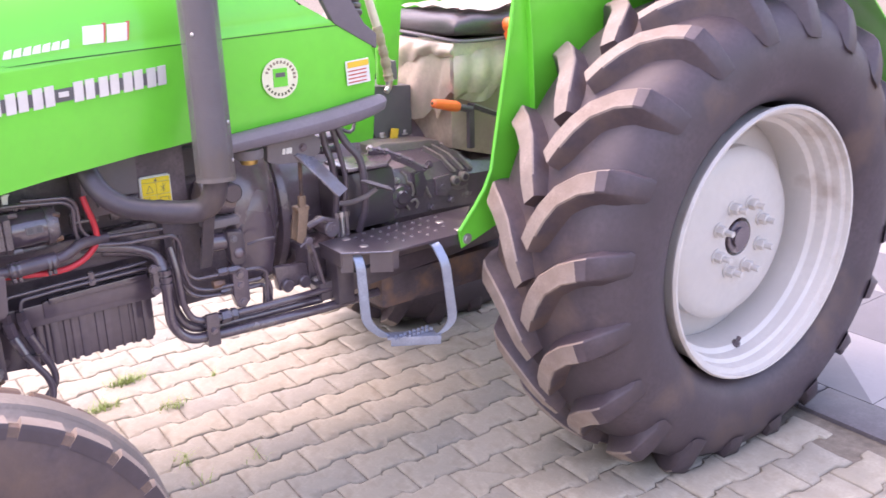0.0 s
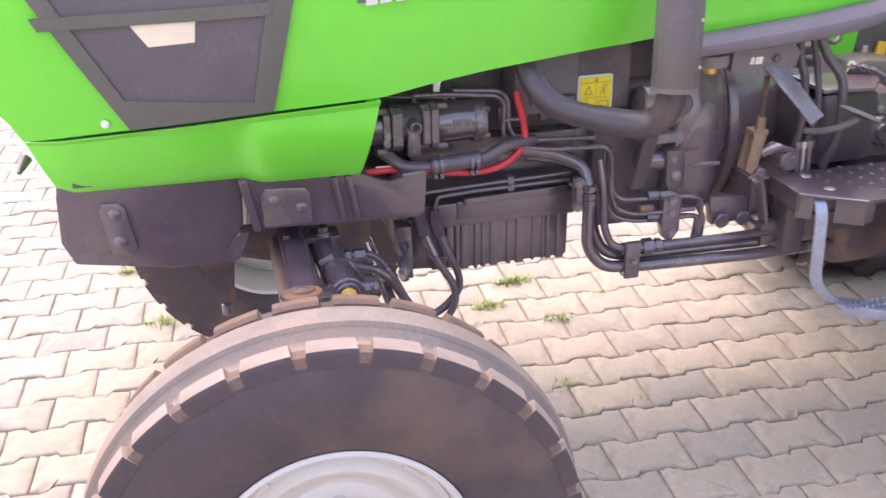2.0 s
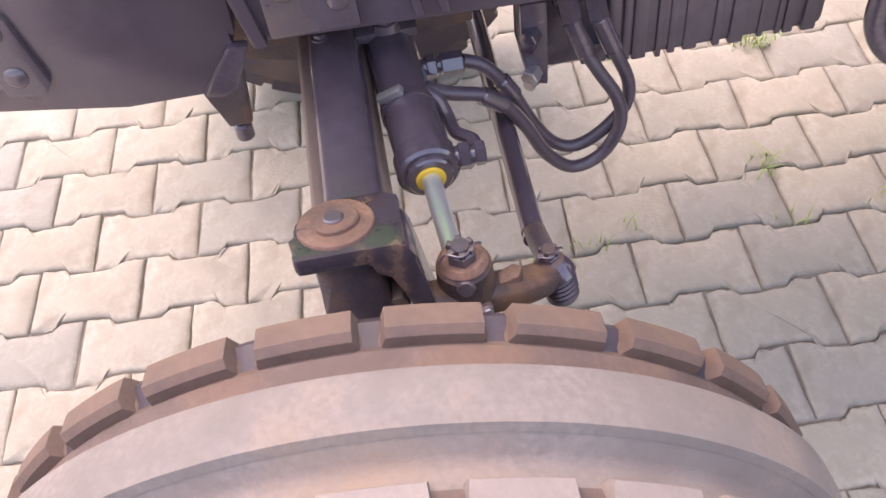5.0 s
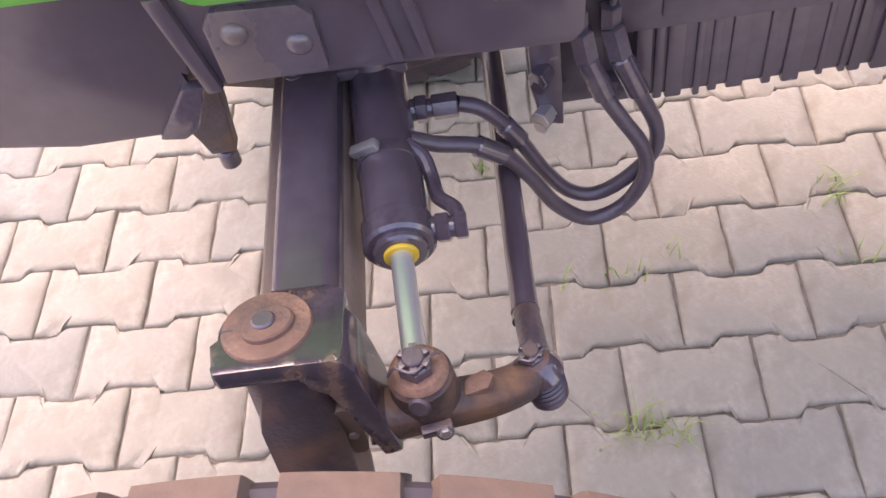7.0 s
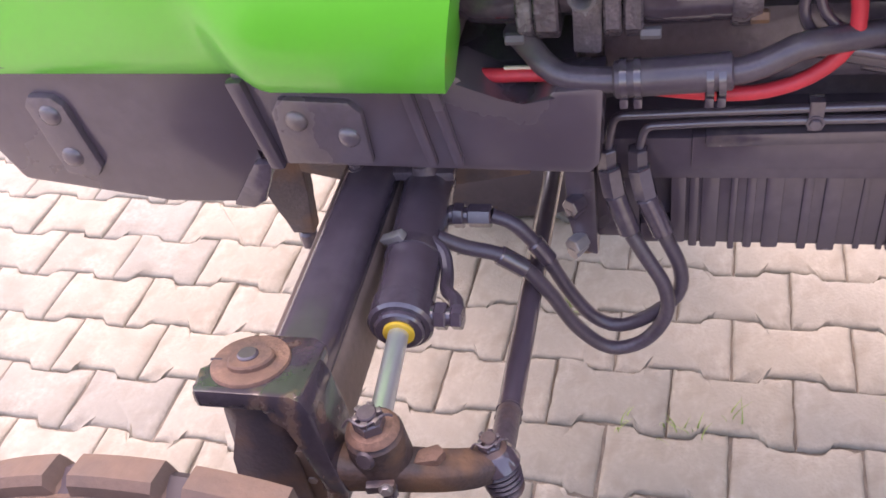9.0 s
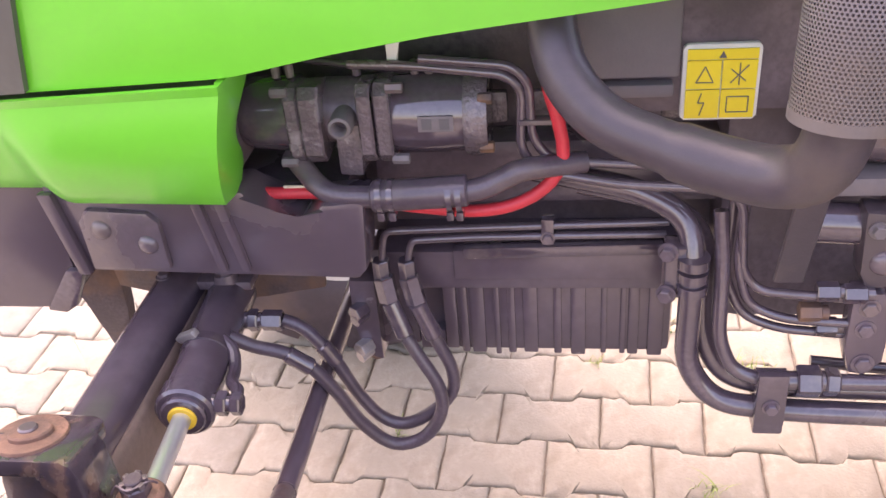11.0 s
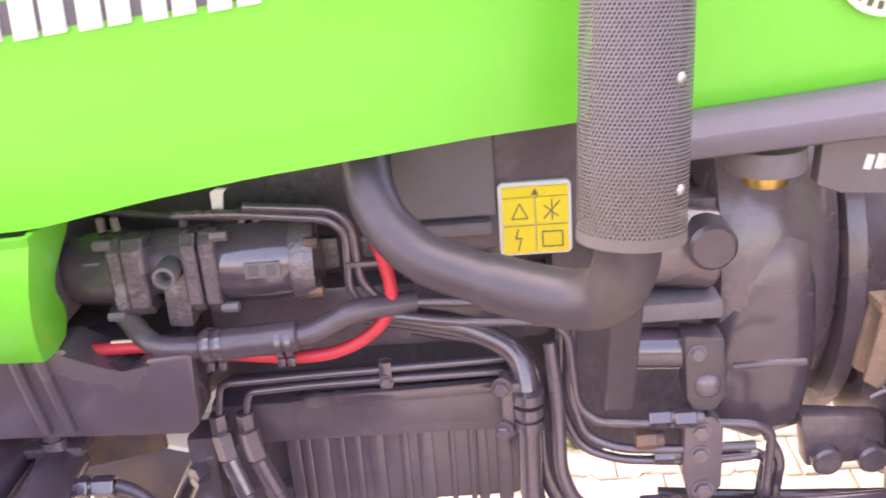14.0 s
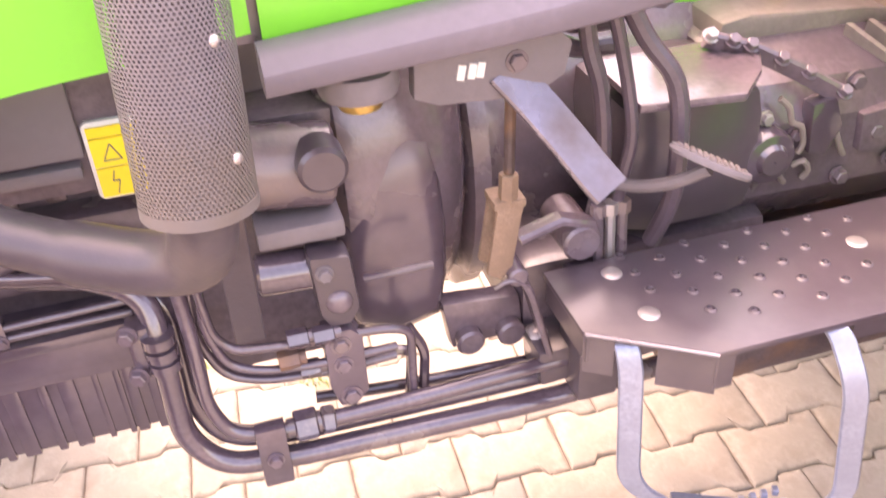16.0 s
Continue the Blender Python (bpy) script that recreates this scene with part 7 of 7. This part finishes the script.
def cab():
    bm = B()
    prism(bm, [(1.448, 0.840), (1.448, 1.12), (1.72, 1.10), (1.72, 0.785), (1.60, 0.797)], -0.238, 0.03, 0.004)
    part("seat_riser", bm, DUSTPLATE, T, "dusty brown boxed plate under the seat")
    bm = B()
    rod(bm, (1.965, -0.79, 0.614), (1.965, 0.59, 0.614), 0.09, seg=28)
    part("rear_axle_housing", bm, CAST, T)
    # dash: lower side panel, upright and dark console behind
    bm = B()
    prism(bm, [(1.154, 0.868), (1.178, 0.915), (1.17, 1.04), (1.285, 1.04), (1.277, 0.938), (1.266, 0.803), (1.190, 0.815)], -0.100, -0.088, 0.003)
    part("dash_panel", bm, GREEN, T, "green dash side panel")
    bm = B()
    prism(bm, [(1.29, 1.45), (1.292, 1.024), (1.356, 1.016), (1.374, 1.22), (1.42, 1.45)], -0.110, -0.095, 0.003)
    part("dash_upright", bm, GREEN, T, "green dash upright")
    bm = B()
    prism(bm, [(1.262, 1.022), (1.266, 0.90), (1.285, 0.866), (1.335, 0.850), (1.41, 0.866), (1.41, 1.01)], -0.098, 0.06, 0.006)
    part("console", bm, CHARCOAL, T, "dark plastic console under the dash")
    bm = B()
    box(bm, (1.335, -0.112, 0.876), (0.024, 0.010, 0.038), turn("Y", 12), bevel=0.003)
    part("amber_tag", bm, YELLOW, T, "amber plastic tag")
    bm = B()
    tube(bm, curve_points([(1.185, -0.22, 1.31), (1.197, -0.22, 1.267), (1.221, -0.22, 1.194)]), 0.011, 12)
    hs = part("dash_hose", bm, CREAM, T, "pale wrapped hose beside the seat")
    # its lower half is wound with creased tape
    rr = random.Random(21)
    cp = curve_points([(1.219, -0.22, 1.200), (1.239, -0.22, 1.12), (1.252, -0.22, 1.055)], 0.005)
    bm = B()
    tube(bm, cp, 0.012, 14, radii=[0.0125 + rr.uniform(-0.0022, 0.0022) for _ in cp])
    part("tape_wrap", bm, TAPE, hs, "creased tan tape", 60)
    bm = B()
    rod(bm, (1.252, -0.22, 1.058), (1.250, -0.22, 1.032), 0.011, 0.008, seg=12, chamfer=0.002)
    rod(bm, (1.250, -0.22, 1.036), (1.238, -0.225, 1.026), 0.008, seg=10)
    part("hose_end", bm, STEEL, hs)
    bm = B()
    box(bm, (1.276, -0.19, 1.075), (0.034, 0.02, 0.052), turn("Y", -4), bevel=0.004)
    part("switch_box", bm, GREYP, T, "small grey box beside the hose")
    # hand lever with orange grip on a square post
    bm = B()
    d = Vector((0.089, 0, -0.021)).normalized()
    p = Vector((1.335, -0.30, 0.993))
    rings(bm, [[p + d * a + (side_axes(d)[0] * math.cos(t) + side_axes(d)[1] * math.sin(t)) * r for t in [math.pi * k / 9 for k in range(18)]] for a, r in ((0.0, 0.008), (0.003, 0.0115), (0.008, 0.0125), (0.020, 0.0132), (0.050, 0.0150), (0.078, 0.0152), (0.090, 0.0135), (0.092, 0.009))])
    lv = part("lever_grip", bm, ORANGE, T, "orange grip of a hand lever", 50)
    bm = B()
    rod(bm, p - d * 0.0008, p + d * 0.002, 0.005, seg=14)
    part("grip_hole", bm, GLOSS, lv)
    bm = B()
    tube(bm, bent([(1.424, -0.30, 0.972), (1.452, -0.30, 0.963), (1.470, -0.30, 0.960)], 0.01), 0.010, 12)
    box(bm, (1.467, -0.30, 0.905), (0.019, 0.016, 0.112), bevel=0.003)
    part("lever_rod", bm, STEPBLACK, lv)
    bm = B()
    box(bm, (1.535, -0.29, 0.944), (0.13, 0.03, 0.012), turn("Y", 22), bevel=0.003)
    part("quadrant_bar", bm, STEPBLACK, lv)
    bm = B()
    box(bm, (1.535, -0.304, 0.951), (0.12, 0.004, 0.004), turn("Y", 22), bevel=0.001)
    part("bar_edge", bm, STEEL, lv)
    bm = B()
    rings(bm, [[Vector((1.605 + a + math.cos(t) * r, -0.31 + math.sin(t) * r, z)) for t in [math.pi * k / 9 for k in range(18)]] for a, z, r in ((0, 1.200, 0.010), (0, 1.196, 0.018), (0, 1.186, 0.0235), (0.001, 1.172, 0.0235), (0.002, 1.162, 0.017), (0.003, 1.154, 0.020), (0.006, 1.130, 0.014), (0.010, 1.105, 0.011))])
    part("knob", bm, ORANGE, T, "orange lever knob beside the seat", 50)
    # seat cushion, lower at the middle, with a welted seam
    bm = B()
    loops = []
    prof = [(1.430, 1.178, 0.3), (1.434, 1.180, 0.6), (1.450, 1.182, 0.85), (1.50, 1.184, 1.0), (1.58, 1.180, 1.05), (1.66, 1.178, 1.1), (1.75, 1.180, 1.1), (1.84, 1.188, 1.1), (1.90, 1.195, 0.9), (1.92, 1.195, 0.4)]
    for x, z, k in prof:
        ring = []
        for i in range(24):
            t = 2 * math.pi * i / 24
            c, sn = math.cos(t), math.sin(t)
            ring.append(Vector((x, YC + 0.180 * math.copysign(abs(c) ** 0.45, c), z + 0.034 * k * math.copysign(abs(sn) ** 0.6, sn))))
        loops.append(ring)
    rings(bm, loops)
    seat = part("seat_cushion", bm, VINYL, T, "black vinyl seat cushion under clear wrapping", 50)
    bm = B()
    tube(bm, curve_points([(1.428, 0.06, 1.160), (1.424, 0.0, 1.158), (1.424, -0.12, 1.154), (1.426, -0.22, 1.150), (1.440, -0.272, 1.146), (1.49, -0.284, 1.143), (1.58, -0.285, 1.142), (1.68, -0.285, 1.145), (1.80, -0.282, 1.15)]), 0.005, 8)
    part("piping", bm, PLASTIC, seat)
    bm = B()
    box(bm, (1.95, YC, 1.42), (0.06, 0.34, 0.44), turn("Y", 8), bevel=0.025)
    part("backrest", bm, VINYL, seat)
    bm = B()
    box(bm, (1.66, YC, 1.07), (0.30, 0.22, 0.15), bevel=0.02)
    part("seat_base", bm, BLACK, seat)

    def film(name, place, ni, nj, label=""):
        bm = B()
        shell(bm, [[place(i / ni, j / nj) for j in range(nj + 1)] for i in range(ni + 1)], lambda p: p + Vector((0.0006, 0.001, 0.0004)))
        part(name, bm, POLY, seat, label, 70)
    # crumpled polythene: a long torn skirt, a shorter fold over it, a lobe by the fender and a piece on top
    # g runs from the far corner along the front edge (to 0.5), round the near corner and back along the side
    def rim_of_seat(g, out):
        if g < 0.5:
            return Vector((1.436 - out, 0.055 - 0.62 * g, 0))
        return Vector((1.436 + 0.40 * (g - 0.5) - out * max(0.0, 1 - (g - 0.5) * 12), -0.255 - out, 0))
    low = [(0.0, 1.02), (0.04, 0.955), (0.12, 0.915), (0.17, 0.94), (0.22, 0.905), (0.30, 0.915), (0.36, 0.95), (0.41, 0.92), (0.45, 0.95), (0.50, 1.01), (0.56, 0.985), (0.68, 0.968), (0.82, 0.972), (1.0, 1.02)]

    def skirt(f, g):
        p = rim_of_seat(g, 0.004 + 0.016 * math.sin(f * 2.8) + 0.007 * math.sin(g * 23 + f * 3) * f + 0.003 * math.sin(g * 57 + f * 9) * f)
        return (p.x + rr.uniform(-0.001, 0.001), p.y + rr.uniform(-0.001, 0.001), 1.142 + (lerp(low, g) - 1.142) * f)

    def fold(f, g):
        g2 = 0.02 + 0.50 * g
        p = rim_of_seat(g2, 0.018 + 0.010 * math.sin(f * 3.0) + 0.004 * math.sin(g * 19 + f * 4))
        return (p.x + rr.uniform(-0.001, 0.001), p.y, 1.140 - (0.055 + 0.022 * math.sin(g * 5.1 + 0.6) + 0.004 * math.sin(g * 31)) * f)

    def lobe(f, g):
        p = rim_of_seat(0.52 + 0.45 * g, 0.014 + 0.026 * math.sin(f * 2.9) + 0.006 * math.sin(g * 15 + f * 3))
        return (p.x + rr.uniform(-0.001, 0.001), p.y, 1.105 + 0.02 * g - (0.125 - 0.012 * math.sin(g * 8) - 0.02 * g) * f)
    film("plastic_wrap", skirt, 14, 60, "crumpled clear plastic wrap hanging from the seat")
    film("plastic_wrap", fold, 7, 30)
    film("plastic_wrap", lobe, 9, 24)
    film("plastic_wrap", lambda f, g: (1.47 + 0.36 * g + 0.008 * math.sin(f * 9), -0.262 + 0.30 * f + 0.010 * math.sin(g * 13), 1.226 + 0.004 * math.sin(g * 17 + f * 5) + 0.004 * math.sin(f * 19 - g * 9) + rr.uniform(-0.001, 0.001)), 12, 26)


cab()

# ---- small growth in the joints ----
for i, (x, y, n, h) in enumerate(((0.710, 0.616, 40, 0.055), (0.587, 0.480, 36, 0.05), (0.675, 0.608, 40, 0.05), (0.751, 0.348, 26, 0.045), (0.948, 0.469, 14, 0.035), (0.550, 0.474, 22, 0.035), (-0.393, 0.654, 40, 0.06), (-0.507, 1.034, 40, 0.05), (0.641, -0.006, 7, 0.085), (0.821, -0.123, 7, 0.085), (0.651, 0.030, 12, 0.055), (0.315, -0.096, 6, 0.05), (0.375, -0.062, 4, 0.06), (0.647, -0.119, 5, 0.05), (0.200, -0.094, 5, 0.045), (0.266, -0.099, 5, 0.05), (0.094, 0.166, 7, 0.045), (0.287, -0.365, 24, 0.06), (0.475, 0.369, 14, 0.03), (0.094, 0.159, 6, 0.03), (0.648, 0.016, 6, 0.05))):
    q = Matrix.Rotation(radians(CHASSIS_TURN), 4, "Z") @ Vector((x, y, 0))
    grass_tuft(q.x, q.y, n, h, i)
